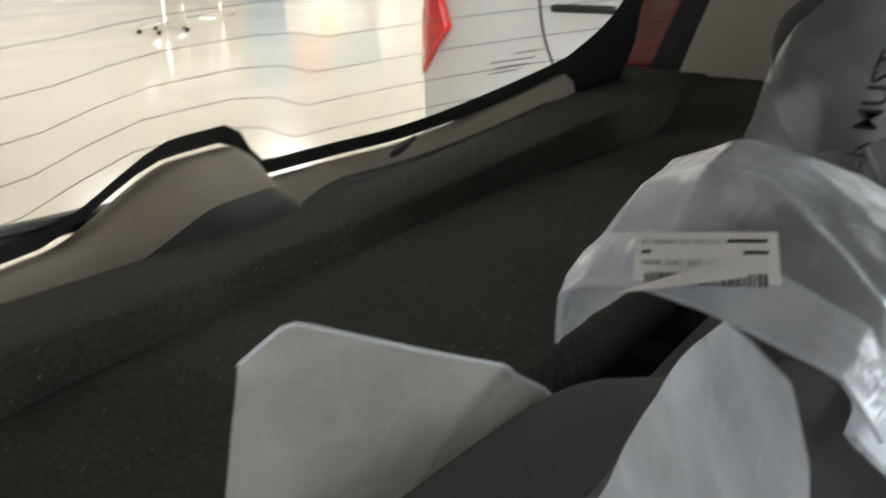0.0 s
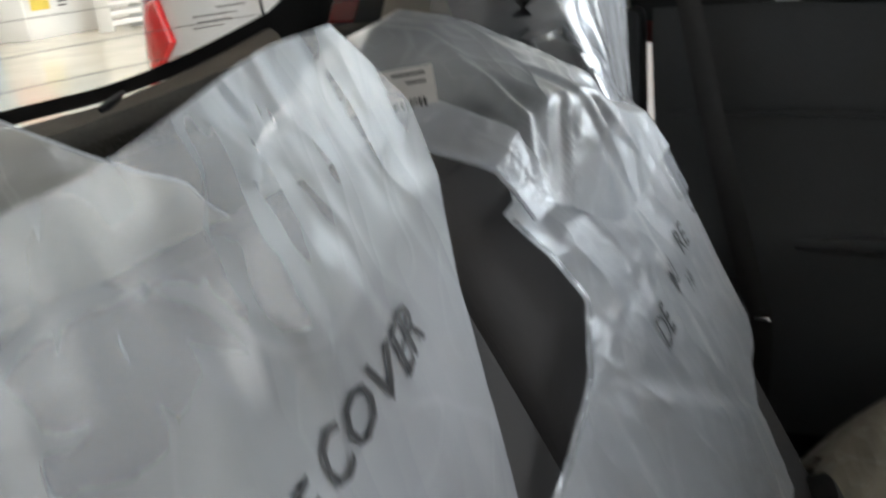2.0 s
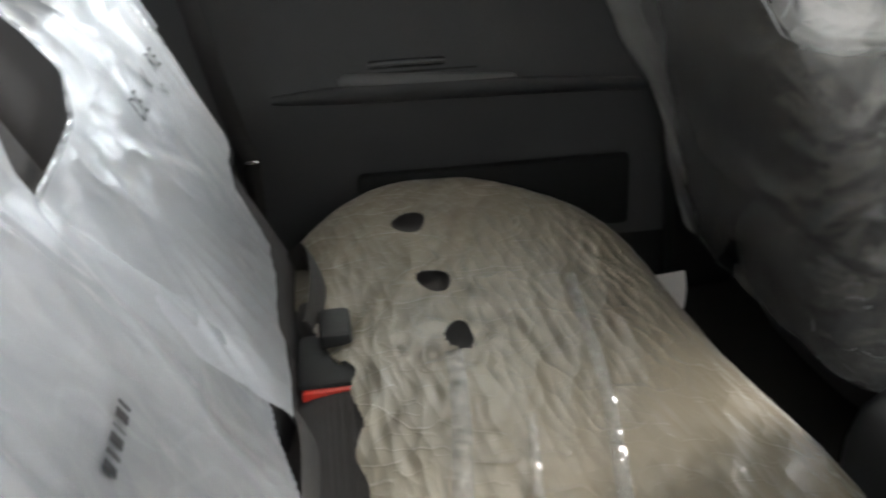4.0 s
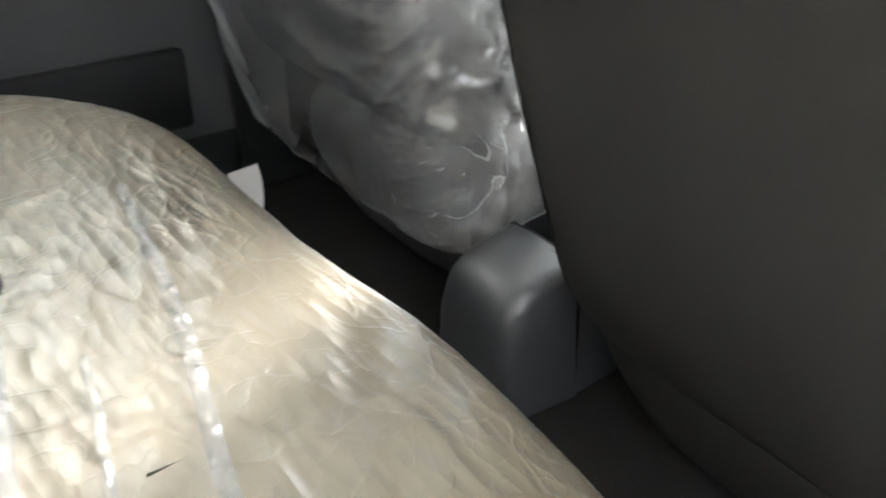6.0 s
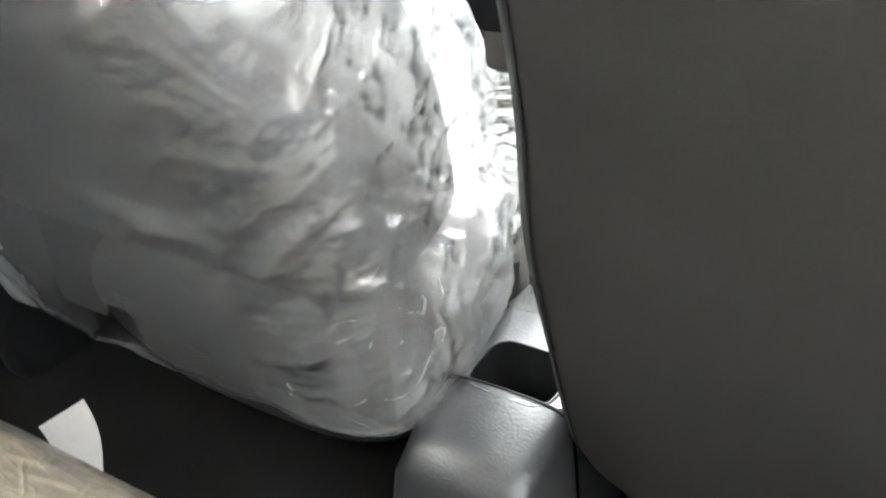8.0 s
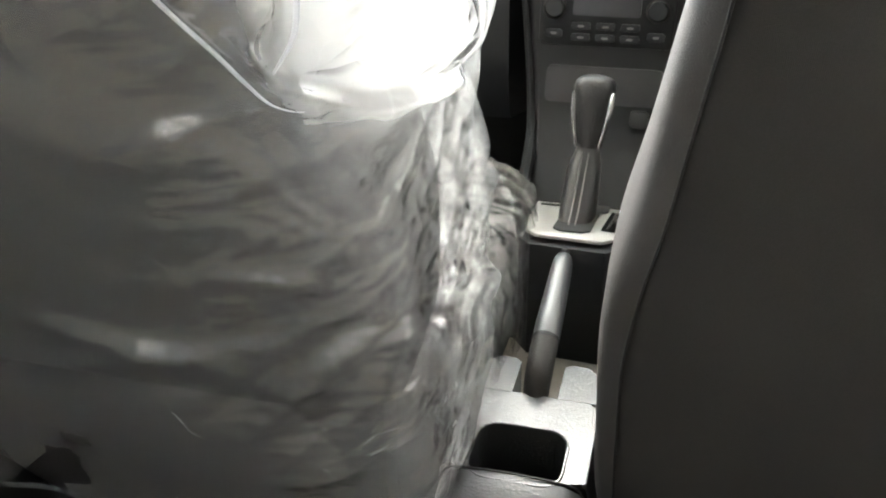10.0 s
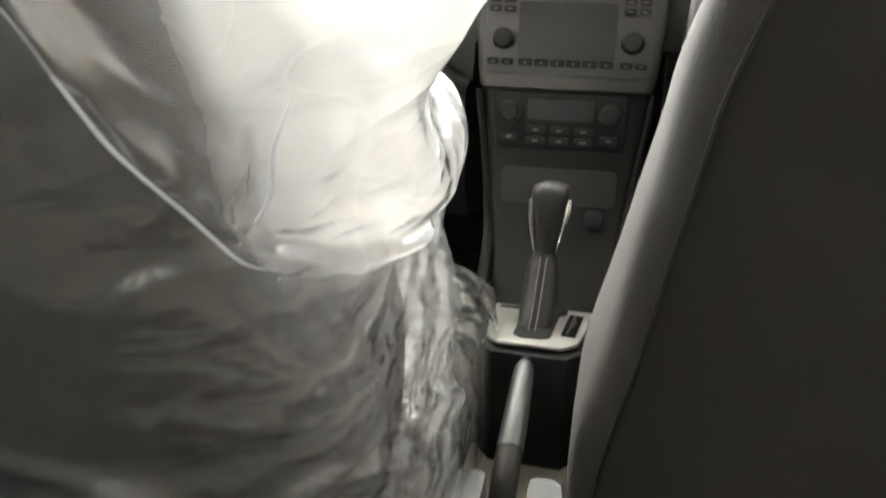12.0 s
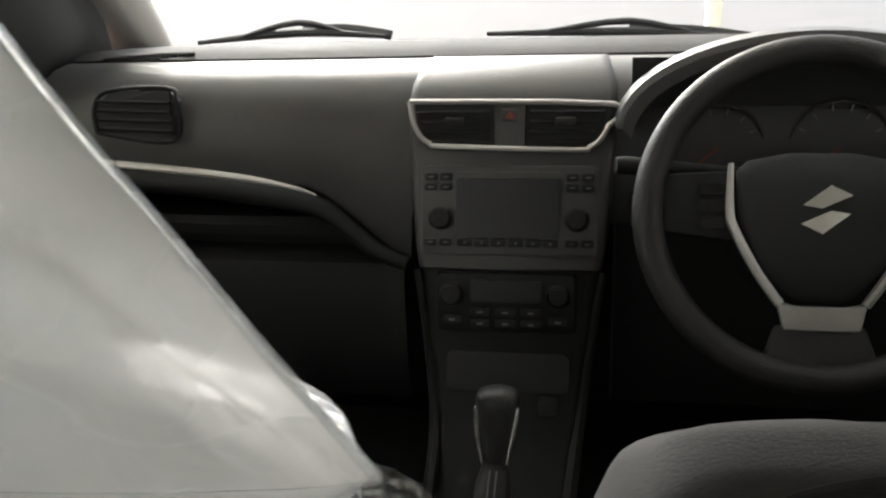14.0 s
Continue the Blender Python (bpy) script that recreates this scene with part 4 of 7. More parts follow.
# folds that fan out below the tear
random.seed(31)
BAG_FOLDS = []
for k in range(13):
    a = 0.16 - 0.40 * k / 12
    q = random.uniform(0.05, 0.35)
    BAG_FOLDS.append((0.10 + (a - 0.10) * q, 0.85 - 0.21 * q, a, 0.64))


def bag_film(x, z, lift=0.0, calm=1.0):
    """Place on the far film by x across and z up."""
    y = back_y(z) + 0.010 - outer_wrap(x) - 1.1 * max(0.0, z - 0.912) * (1 - ramp(x, 0.0, 0.07))
    s = Vector((x + 0.12 * z, 0, z))
    d = 0.005 * soft(s, (9, 1, 2), 2.0) + 0.003 * ridges(s, (7, 1, 2.2), 5.0) + 0.0005 * ridges(s, (22, 1, 7), 7.0)
    for x0, z0, x1, z1 in BAG_FOLDS:
        d += 0.0035 * crease_at(x, z, x0, z0, x1, z1, 0.013)
    return Vector((x, y, z)) + Vector((0, 0.87, 0.44)) * (d * calm + 0.006 + lift)


# lower edge of the film: x across, z up
BAG_HEM = [(0.25, 0.598), (0.15, 0.602), (0.0, 0.632), (-0.15, 0.652), (-0.185, 0.700), (-0.24, 0.722), (-0.60, 0.735)]


def bag_pt(u, v):
    z = 0.575 + (0.945 - 0.575) * v
    x = -0.60 + (by_height(TEAR, z) + 0.60) * u
    low = by_height(BAG_HEM, x)
    z = low + (z - 0.575) * (0.945 - low) / 0.37
    return bag_film(-0.60 + (by_height(TEAR, z) + 0.60) * u, z)


bag = thing("seat_cover", (-0.23, -0.5, 0.58), "loose milky plastic film pulled over rear backrest, torn open", "seat cover", group="plastic seat covers")
part("film", sheet(bag_pt, 220, 130), FILM_BACK, bag, angle=180)
part("rolled_edge", tube(bmesh.new(), [bag_film(by_height(TEAR, z), z, 0.002) for z in np.linspace(0.938, 0.80, 26)], 0.004, n=8, k=2, flat=0.5), FILM_THIN, bag, "rolled milky film edge")

# the bag is drawn over the headrest: printed, tight in front, loose behind and inwards
WRAP_ANG = even_angles(4.6, 0.142, 0.047, 180)


def wrap_pt(u, v):
    a = WRAP_ANG[int(round(u * 180))]
    ca, sa = math.cos(a), math.sin(a)
    z = 0.855 + 0.262 * math.sin(v * math.pi / 2) ** 0.9
    close = max(0.0, (v - 0.42) / 0.58) ** 2.6
    hw, hd, e = 0.142 * (1 - 0.93 * close), 0.047 * (1 - 0.93 * close), 5.0 - 2.5 * close
    x = -0.375 + (hw if ca > 0 else hw - 0.06 * max(0.0, 1 - v / 0.4)) * math.copysign(abs(ca) ** (2 / e), ca)
    y = -0.646 - 0.10 * (z - 1.0) + hd * math.copysign(abs(sa) ** (2 / e), sa)
    lie = bag_film(x, min(z, 0.93)).y + 0.004
    y += (max(lie, y) - y) * (1 - ramp(v, 0.10, 0.42)) * ramp(sa, 0.0, 0.4)
    slack = max(0.0, math.cos(a - radians(312))) ** 5 * (1 - v) ** 1.7
    p = Vector((x + 0.105 * slack, y - 0.06 * slack, z))
    d = 0.0016 * ridges(p, (16, 16, 6), 8.0) + 0.0005 * ridges(p, (40, 40, 10), 3.0) + 0.010 * slack * ridges(p, (26, 26, 9), 4.0)
    return p + Vector((ca, sa, 0.2)).normalized() * (d + 0.002)


part("headrest_film", sheet(wrap_pt, 180, 60, wrap=True), FILM_WRAP, bag, "clear film drawn over the headrest", angle=180)

# loose pouch over the top of the backrest, open towards the near seat
CREST = [(-0.27, 0.94), (-0.20, 0.962), (-0.15, 0.990), (-0.10, 1.019), (-0.05, 1.040), (-0.02, 1.046), (0.02, 1.036), (0.05, 1.015), (0.088, 0.990)]


def crest(x):
    for (x0, z0), (x1, z1) in zip(CREST, CREST[1:]):
        if x <= x1:
            t = max(0, (x - x0) / (x1 - x0))
            return z0 + (z1 - z0) * t
    return CREST[-1][1]


def hood_pt(u, v):
    x = -0.27 + 0.348 * u
    a = math.pi * v
    top = crest(x + 0.02 * math.sin(a))
    zf, zr = 0.895 + 0.045 * ramp(x, -0.07, 0.06), 0.945
    base = zf + (zr - zf) * v
    # straight facets: front, front shoulder, ridge, rear shoulder, rear
    yf = back_y(zf) + 0.024
    ym = -0.668 + min(0.03, 0.35 * max(0.0, -0.06 - x))
    prof = ((0.0, yf, 0.0), (0.22, yf - 0.022, 0.55), (0.40, ym + 0.035, 0.93), (0.52, ym, 1.0), (0.70, ym - 0.038, 0.86), (0.80, ym - 0.050, 0.66), (1.0, -0.722, 0.0))
    for (v0, y0, k0), (v1, y1, k1) in zip(prof, prof[1:]):
        if v <= v1:
            w = (v - v0) / (v1 - v0)
            y, k = y0 + (y1 - y0) * w, k0 + (k1 - k0) * w
            break
    p = Vector((x, y, base + (top - base) * k))
    s = Vector((p.x + 0.5 * p.y, 0.4 * p.y, p.z))
    d = 0.004 * soft(s, (8, 8, 5), 8.0) + 0.0025 * ridges(s, (10, 10, 5), 3.0)
    for x0, z0, x1, z1 in ((-0.03, 1.0, -0.16, 0.92), (-0.03, 1.0, -0.10, 0.90), (-0.04, 1.01, -0.20, 0.95), (-0.02, 0.99, 0.03, 0.91), (-0.06, 1.02, -0.14, 0.97), (0.0, 1.03, 0.05, 0.95)):
        d += 0.006 * crease_at(p.x, p.z, x0, z0, x1, z1, 0.006) * (v < 0.5)
    return p + Vector((0.1, math.cos(a), math.sin(a))).normalized() * d


part("hood", sheet(hood_pt, 130, 90), FILM_HOOD, bag, "half-clear loose upper part of the film", angle=180)
part("hem", tube(bmesh.new(), [hood_pt(1.0, v) for v in np.linspace(0, 1, 30)], 0.0016, n=6, k=1), FILM_BACK, bag, "pale film hem")


def hood_band(u, v):
    """The gathered double border along the open edge of the pouch."""
    q = hood_pt(round(130 * (0.90 + 0.1 * u)) / 130, 0.86 * v)
    a = math.pi * 0.86 * v
    lift = 0.0018 + 0.0022 * (1 + facets((60 * v, 5.0 * u + 3 * v, 0.0), 2.0)) * math.sin(math.pi * (0.15 + 0.85 * u))
    return q + Vector((0.15, math.cos(a), math.sin(a))).normalized() * lift


part("gathered_border", sheet(hood_band, 13, 150), FILM_BACK, bag, "crinkled double border of the film", angle=180)
tag = thing("paper_label", (0.05, -0.65, 0.99), "white printed paper label stuck on the film", "label")
LA, LU, LV = Vector((0.0585, -0.684, 1.0125)), Vector((-0.019, 0.070, 0.007)), Vector((0.025, 0.012, -0.017))
bm = plate(bmesh.new(), [LA, LA + LU, LA + LU + LV, LA + LV], (0, 0, 0.0008))
part("paper", bm, PAPER, tag, smooth=False)
un, vn = LU.normalized(), LV.normalized()
nn = un.cross(-vn).normalized()
if nn.z < 0:
    nn = -nn


def on_tag(x, y):
    return LA + un * x - vn * y + nn * 0.0011


def tag_text(text, size, x, y):
    part("print", written(text, size, lambda a, b: on_tag(x + a, -y + b), False), INK, tag, smooth=False)


tag_text("RS FABRIC NO STITCH", 0.0040, 0.004, 0.008)
tag_text("REAR SEAT SET", 0.0046, 0.004, 0.022)
for x0, x1, y0 in ((0.048, 0.068, 0.007), (0.004, 0.009, 0.0145), (0.056, 0.068, 0.0145)):
    part("print", plate(bmesh.new(), [on_tag(x, y) for x, y in ((x0, -y0), (x1, -y0), (x1, -y0 + 0.0022), (x0, -y0 + 0.0022))], nn * 0.0002), INK, tag, "printed bar", smooth=False)
bm = bmesh.new()
part("folded_corner", plate(bmesh.new(), [on_tag(a, b) + nn * c for a, b, c in ((-0.008, -0.044, 0.004), (0.052, -0.017, 0.001), (0.058, -0.031, 0.003), (0.030, -0.038, 0.005))], nn * 0.0006), PAPER, tag, smooth=False)
random.seed(4)
x = 0.006
while x < 0.066:
    w = random.choice((0.0006, 0.001, 0.0016))
    q = [on_tag(a, b) for a, b in ((x, -0.027), (x + w, -0.027), (x + w, -0.035), (x, -0.035))]
    bm.faces.new([bm.verts.new(p) for p in q])
    x += w + random.choice((0.0006, 0.001))
part("bar_print", bm, INK, tag, smooth=False)

# ---- printed film over the near backrest ----
LEFT_EDGE = [(1.064, 0.250), (1.050, 0.235), (1.030, 0.216), (1.0, 0.212), (0.963, 0.220), (0.917, 0.227), (0.863, 0.229), (0.84, 0.225), (0.76, 0.165), (0.66, 0.10), (0.60, 0.085), (0.55, 0.08)]


def left_edge(z):
    for (z1, x1), (z0, x0) in zip(LEFT_EDGE, LEFT_EDGE[1:]):
        if z >= z0:
            t = (z - z0) / (z1 - z0)
            return x0 + (x1 - x0) * min(t, 1)
    return LEFT_EDGE[-1][1]


random.seed(23)
FOLDS = [(0.384, 0.926, 0.404, 0.812), (0.332, 1.017, 0.315, 0.954), (0.35, 1.0, 0.35, 0.969), (0.43, 0.98, 0.39, 0.87), (0.30, 1.0, 0.27, 0.90), (0.46, 0.95, 0.47, 0.80), (0.248, 0.844, 0.231, 0.684)]
for k in range(9):
    fx, fz, ln = random.uniform(0.24, 0.55), random.uniform(0.72, 1.03), random.uniform(0.05, 0.15)
    FOLDS.append((fx, fz, fx - ln * random.uniform(-0.15, 0.5), fz - ln))


def front_film(x, z, lift=0.0, calm=1.0):
    """Place on the printed film by x across and z up."""
    # the stiff upper part stands off the seat
    y = back_y(z) + 0.016 + 0.25 * max(0.0, z - 0.863) - 4.5 * max(0.0, x - 0.46) ** 2
    bulge = 0.006 * math.exp(-((x - 0.40) / 0.16) ** 2) * math.exp(-((z - 0.78) / 0.16) ** 2)
    p = Vector((x, y + bulge, z))
    # tension folds run from the far shoulder down towards the near hip
    s = Vector((x - 0.5 * z, 0, z))
    d = 0.006 * soft(s, (11, 1, 2.5), 1.5) + 0.003 * ridges(s, (8, 1, 1.8), 3.5) + 0.0006 * ridges(s, (26, 1, 7), 6.0)
    d += 0.006 * crease_at(x, z, 0.351, 0.937, 0.265, 0.80, 0.008) + 0.004 * crease_at(x, z, 0.30, 0.90, 0.245, 0.79, 0.007)
    for x0, z0, x1, z1 in FOLDS:
        if abs(x - x0) < 0.12:
            d += 0.0030 * crease_at(x, z, x0, z0, x1, z1, 0.011)
    return p + Vector((0, 0.87, 0.44)) * (d * calm + lift)


def front_pt(u, v):
    z = 0.552 + (1.064 - 0.552) * v
    x0 = left_edge(z)
    x = x0 + (0.66 - x0) * u
    # the top edge peaks near the inner corner and sags outwards
    sag = max(0.0, z - 0.95) / 0.114 * (0.018 * ramp(x, 0.27, 0.40) + 0.02 * ramp(x, 0.40, 0.56))
    return front_film(x, z - sag)


SLIT = [(0.088, 0.652), (0.215, 0.60), (0.215, 0.54), (0.06, 0.54)]
cover = thing("seat_cover", (0.38, -0.45, 0.55), "milky printed plastic film hung over a rear backrest", "seat cover", group="plastic seat covers")
part("film", sheet(front_pt, 190, 190, lambda c: not inside(c.x, c.z, SLIT)), FILM_COVER, cover, "milky film printed with removal notice", angle=180)


def rear_layer(u, v):
    x = 0.139 + 0.19 * u
    top = 0.948 + 0.107 * min(1.0, u / 0.88) ** 0.85 - 0.05 * max(0.0, u - 0.88)
    low = 0.94 - 0.02 * u
    z = low + (top - low) * v
    p = Vector((x + 0.022 * (1 - v) * u * u, -0.70 + 0.012 * v, z))
    fold = 0.008 * max(0.0, 1 - abs(u - 0.62 + 0.35 * v) / 0.12)
    return p + Vector((0, 0.8, 0.3)) * (0.006 * soft(p, (9, 9, 12), 4.0) + fold)


part("rear_layer", sheet(rear_layer, 60, 20), FILM_LAYER, cover, "clear rear layer of the film", angle=180)
part("rear_edge", tube(bmesh.new(), [rear_layer(u, 1.0) for u in np.linspace(0, 1, 30)], 0.0008, n=6, k=1), FILM_BACK, cover, "pale film edge")


def printed(text, size, x, z, ang, parent, fn=front_film, name="print", sx=-1.0):
    ca, sa = math.cos(radians(ang)), math.sin(radians(ang))
    part(name, written(text, size, lambda a, b: fn(x + sx * (a * ca - b * sa), z + (a * sa + b * ca), 0.0014, 1.0)), INK, parent, "black printed letters", smooth=False)


printed("DEALER MUST REMOVE COVER", 0.0247, 0.600, 0.888, 11.3, cover)
printed("HDPE", 0.0235, 0.442, 0.883, 11, cover)
frame_pts = [(0.452, 0.874), (0.40, 0.883), (0.367, 0.889), (0.371, 0.908), (0.376, 0.926), (0.42, 0.917), (0.46, 0.909)]
part("print", tube(bmesh.new(), [front_film(x0 + (x1 - x0) * q / 6, z0 + (z1 - z0) * q / 6, 0.001) for (x0, z0), (x1, z1) in zip(frame_pts, frame_pts[1:]) for q in range(6)], 0.0003, n=5, k=1), INK, cover, "printed box outline")
for a, b in ((0.316, 0.320), (0.324, 0.333), (0.339, 0.341), (0.346, 0.355), (0.360, 0.364), (0.369, 0.377)):
    bm = bmesh.new()
    skin(bm, [[front_film(x, z, 0.0028) for z in np.linspace(0.757, 0.7655, 4)] for x in (a, (a + b) / 2, b)], close=False)
    part("print", bm, INK, cover, "small printed bar", smooth=False)


printed("DE", 0.028, -0.012, 0.817, 3, bag, bag_film)
printed("MU", 0.026, -0.094, 0.822, 3, bag, bag_film)
printed("HI", 0.017, -0.150, 0.806, 3, bag, bag_film)
printed("RE", 0.026, -0.172, 0.827, 3, bag, bag_film)
printed("CO", 0.026, -0.250, 0.832, 3, bag, bag_film)


def hood_print(text, size, y0, z0):
    """Letters that climb the inner side of the headrest and bend over its top."""
    def place(a, b):
        up = min(a, 1.118 - z0)
        over = a - up
        return Vector((-0.224 - 0.95 * over, y0 + 0.22 * up - 0.95 * b, z0 + 0.96 * up + 0.05 * over))
    part("print", written(text, size, place), INK, bag, "black printed letters", smooth=False)


hood_print("DEALER MUST REMOVE COVER", 0.025, -0.652, 0.925)
hood_print("SAFE", 0.020, -0.604, 1.048)

# ---- crinkled film over the cushion ----
HOLES = [(-0.293, -0.252, 0.030, 0.021, 0.3), (-0.127, -0.243, 0.027, 0.018, -0.2), (-0.006, -0.235, 0.027, 0.013, 0.1)]
CROWS = smooth_rows(((0.42, 0.004), (0.515, 0.0), (0.552, 0.012), (0.572, 0.035), (0.582, 0.075), (0.586, 0.13), (0.588, 0.19), (0.588, 0.25), (0.588, 0.30695)), 12)
CRINGS = [cush_ring(z, i, 300, 0.006) for z, i in CROWS]


def cut_line(x):
    """Where the film's rear edge lies, by x."""
    a = -0.372 + 0.03 * math.sin((x + 0.05) * 11)
    b = -0.338 + 0.004 * math.sin(x * 70)
    return a + (b - a) * ramp(x, 0.005, 0.035)


def cfilm(u, v):
    p = CRINGS[int(round(v * (len(CRINGS) - 1)))][int(round(u * 300)) % 300].copy()
    up = Vector((0, 0.25, 1)) if p.z > 0.55 else Vector((0.3 * (p.x > 0.3) - 0.3 * (p.x < -0.3), 1 if p.y > -0.2 else -1, 0.3))
    s = Vector((p.y + 0.3 * p.x + 0.02 * math.sin(9 * p.x), 0.3 * p.x, p.z))
    d = 0.0014 * (1 + ridges(s, (20, 9, 8), 3.0)) + 0.002 * soft(s, (6, 8, 5), 5.0) + 0.0004 * ridges(s, (52, 26, 30), 7.0)
    p = p + up.normalized() * (d + 0.009)
    if p.x > -0.30:
        p.y = max(p.y, cut_line(p.x))
    for x, y, ra, rb, w in HOLES:
        q = ((p.x - x + w * (p.y - y)) / ra, (p.y - y) / rb)
        r = math.hypot(*q)
        want = 1 + 0.07 * math.sin(3 * math.atan2(q[1], q[0]) + 40 * x)
        if p.z > 0.5 and abs(r - want) < 0.14:
            g = want / r
            p.x, p.y = x + (q[0] * g * ra - w * q[1] * g * rb), y + q[1] * g * rb
    return p


def ckeep(c):
    for x, y, a, b, w in HOLES:
        q = ((c.x - x + w * (c.y - y)) / a, (c.y - y) / b)
        if math.hypot(*q) < 1 + 0.07 * math.sin(3 * math.atan2(q[1], q[0]) + 40 * x) and c.z > 0.5:
            return False
    return not (c.x > -0.30 and c.y < cut_line(c.x) + 0.0006)


cfl = thing("seat_cover", (0, -0.2, 0.45), "crinkled warm-toned plastic film over the rear cushion, with torn holes", "seat cover", group="plastic seat covers")
bm = sheet(cfilm, 300, len(CRINGS) - 1, ckeep, wrap=True)
bmesh.ops.remove_doubles(bm, verts=bm.verts, dist=0.0004)
part("film", bm, FILM_SEAT, cfl, angle=180)

def strip(x0, x1, y0, slope, w):
    """A heat-sealed seam of the film, lying on the cushion along x."""
    def pt(u, v):
        x = x0 + (x1 - x0) * u
        y = y0 + slope * (x - x0) + (v - 0.5) * w + 0.004 * math.sin(14 * x)
        edge = max(0, (y + 0.06) / 0.06) ** 2 * 0.012
        return Vector((x, y, 0.6005 + 0.003 * ridges(Vector((x, y, 0)), (20, 60, 1), 2.0) - edge + 0.003 * math.sin(math.pi * v)))
    return sheet(pt, 50, 4)


part("seam_strip", strip(-0.10, 0.46, -0.098, -0.17, 0.012), FILM_THIN, cfl, "pale sealed seam", angle=180)
part("seam_strip", strip(0.03, 0.46, -0.248, -0.11, 0.016), FILM_THIN, cfl, "pale sealed seam", angle=180)
part("seam_strip", strip(0.14, 0.46, -0.205, -0.12, 0.008), FILM_THIN, cfl, "pale sealed seam", angle=180)

# ---- belts and buckles in the gap behind the cushion ----
buck = thing("belt_buckle", (0.02, -0.37, 0.56), "black seat belt buckle with a red release button", "seat belt")
bm = boxes((-0.05, 0.043, -0.388, -0.334, 0.562, 0.591), bevel=0.006)
part("housing", bm, DARK, buck, "black plastic housing")
part("release_button", boxes((0.040, 0.049, -0.384, -0.338, 0.572, 0.586), bevel=0.002), BUCKLE, buck, "red button")
part("strap", tube(bmesh.new(), [(-0.05, -0.37, 0.575), (-0.09, -0.385, 0.585), (-0.13, -0.405, 0.56)], [0.02, 0.021, 0.02], n=8, flat=0.15), BELT, buck)
buck2 = thing("belt_buckle", (-0.08, -0.37, 0.56), "black folded lap belt with its tongue", "seat belt")
part("strap", tube(bmesh.new(), [(-0.22, -0.40, 0.565), (-0.20, -0.375, 0.60), (-0.15, -0.365, 0.607), (-0.10, -0.365, 0.60), (-0.06, -0.372, 0.585)], [0.023, 0.024, 0.024, 0.023, 0.022], n=10, flat=0.14), BELT, buck2, "woven black webbing")
part("housing", boxes((-0.075, -0.015, -0.366, -0.335, 0.578, 0.606), bevel=0.006), DARK, buck2)
part("strap", tube(bmesh.new(), [(0.05, -0.40, 0.55), (0.09, -0.385, 0.585), (0.14, -0.375, 0.586), (0.22, -0.375, 0.58)], [0.022, 0.023, 0.023, 0.022], n=10, flat=0.13), BELT, buck2, "woven black webbing")
anch = thing("belt_tongue", (-0.57, -0.45, 0.6), "chrome seat belt tongue on black webbing by the door", "seat belt")
part("tongue", boxes((-0.575, -0.545, -0.463, -0.443, 0.606, 0.612), bevel=0.002), CHROME, anch, "chrome tongue")
part("strap", tube(bmesh.new(), [(-0.60, -0.56, 1.05), (-0.60, -0.52, 0.85), (-0.58, -0.47, 0.64), (-0.565, -0.455, 0.60), (-0.575, -0.46, 0.45)], [0.022, 0.023, 0.023, 0.02, 0.022], n=10, flat=0.12), BELT, anch, "woven black webbing")
flag = thing("cloth_tag", (-0.23, 0.06, 0.5), "small white cloth tag standing at the cushion's front edge", "tag")
bm = sheet(lambda u, v: Vector((-0.242 + 0.018 * u + 0.006 * v, 0.045 + 0.030 * u + 0.006 * math.sin(3 * v), 0.455 + (0.066 + 0.012 * u) * v)), 6, 10)
part("cloth", bm, PAPER, flag)

# ---- front seats ----
def seat_back_rows(cx, grow=0.0):
    """Rear face from hip to shoulder; the seat leans back."""
    out = []
    for z, rear, th, hw, e in ((0.43, 0.30, 0.05, 0.20, 4), (0.455, 0.262, 0.07, 0.232, 4.5), (0.50, 0.238, 0.08, 0.252, 5), (0.60, 0.205, 0.085, 0.255, 5), (0.70, 0.172, 0.085, 0.253, 5), (0.79, 0.138, 0.082, 0.236, 5), (0.85, 0.112, 0.074, 0.226, 5), (0.90, 0.088, 0.062, 0.218, 5), (0.935, 0.066, 0.050, 0.214, 5), (0.960, 0.046, 0.040, 0.210, 4.6), (0.976, 0.036, 0.030, 0.206, 4.4), (0.988, 0.034, 0.022, 0.200, 4.2), (0.994, 0.038, 0.014, 0.184, 4), (0.996, 0.044, 0.007, 0.15, 3.5)):
        out.append((cx, rear + th, z, hw + grow, th + grow, 20 - 14 * ramp(z, 0.72, 0.92), e))
    return out


drv = thing("front_seat", (0.335, 0.3, 0.3), "uncovered dark grey fabric driver's seat", "car seat", group="front seats")
part("backrest", lofted(seat_back_rows(0.335), 64, 5), SEAT_DRV, drv, "dark grey woven fabric backrest")
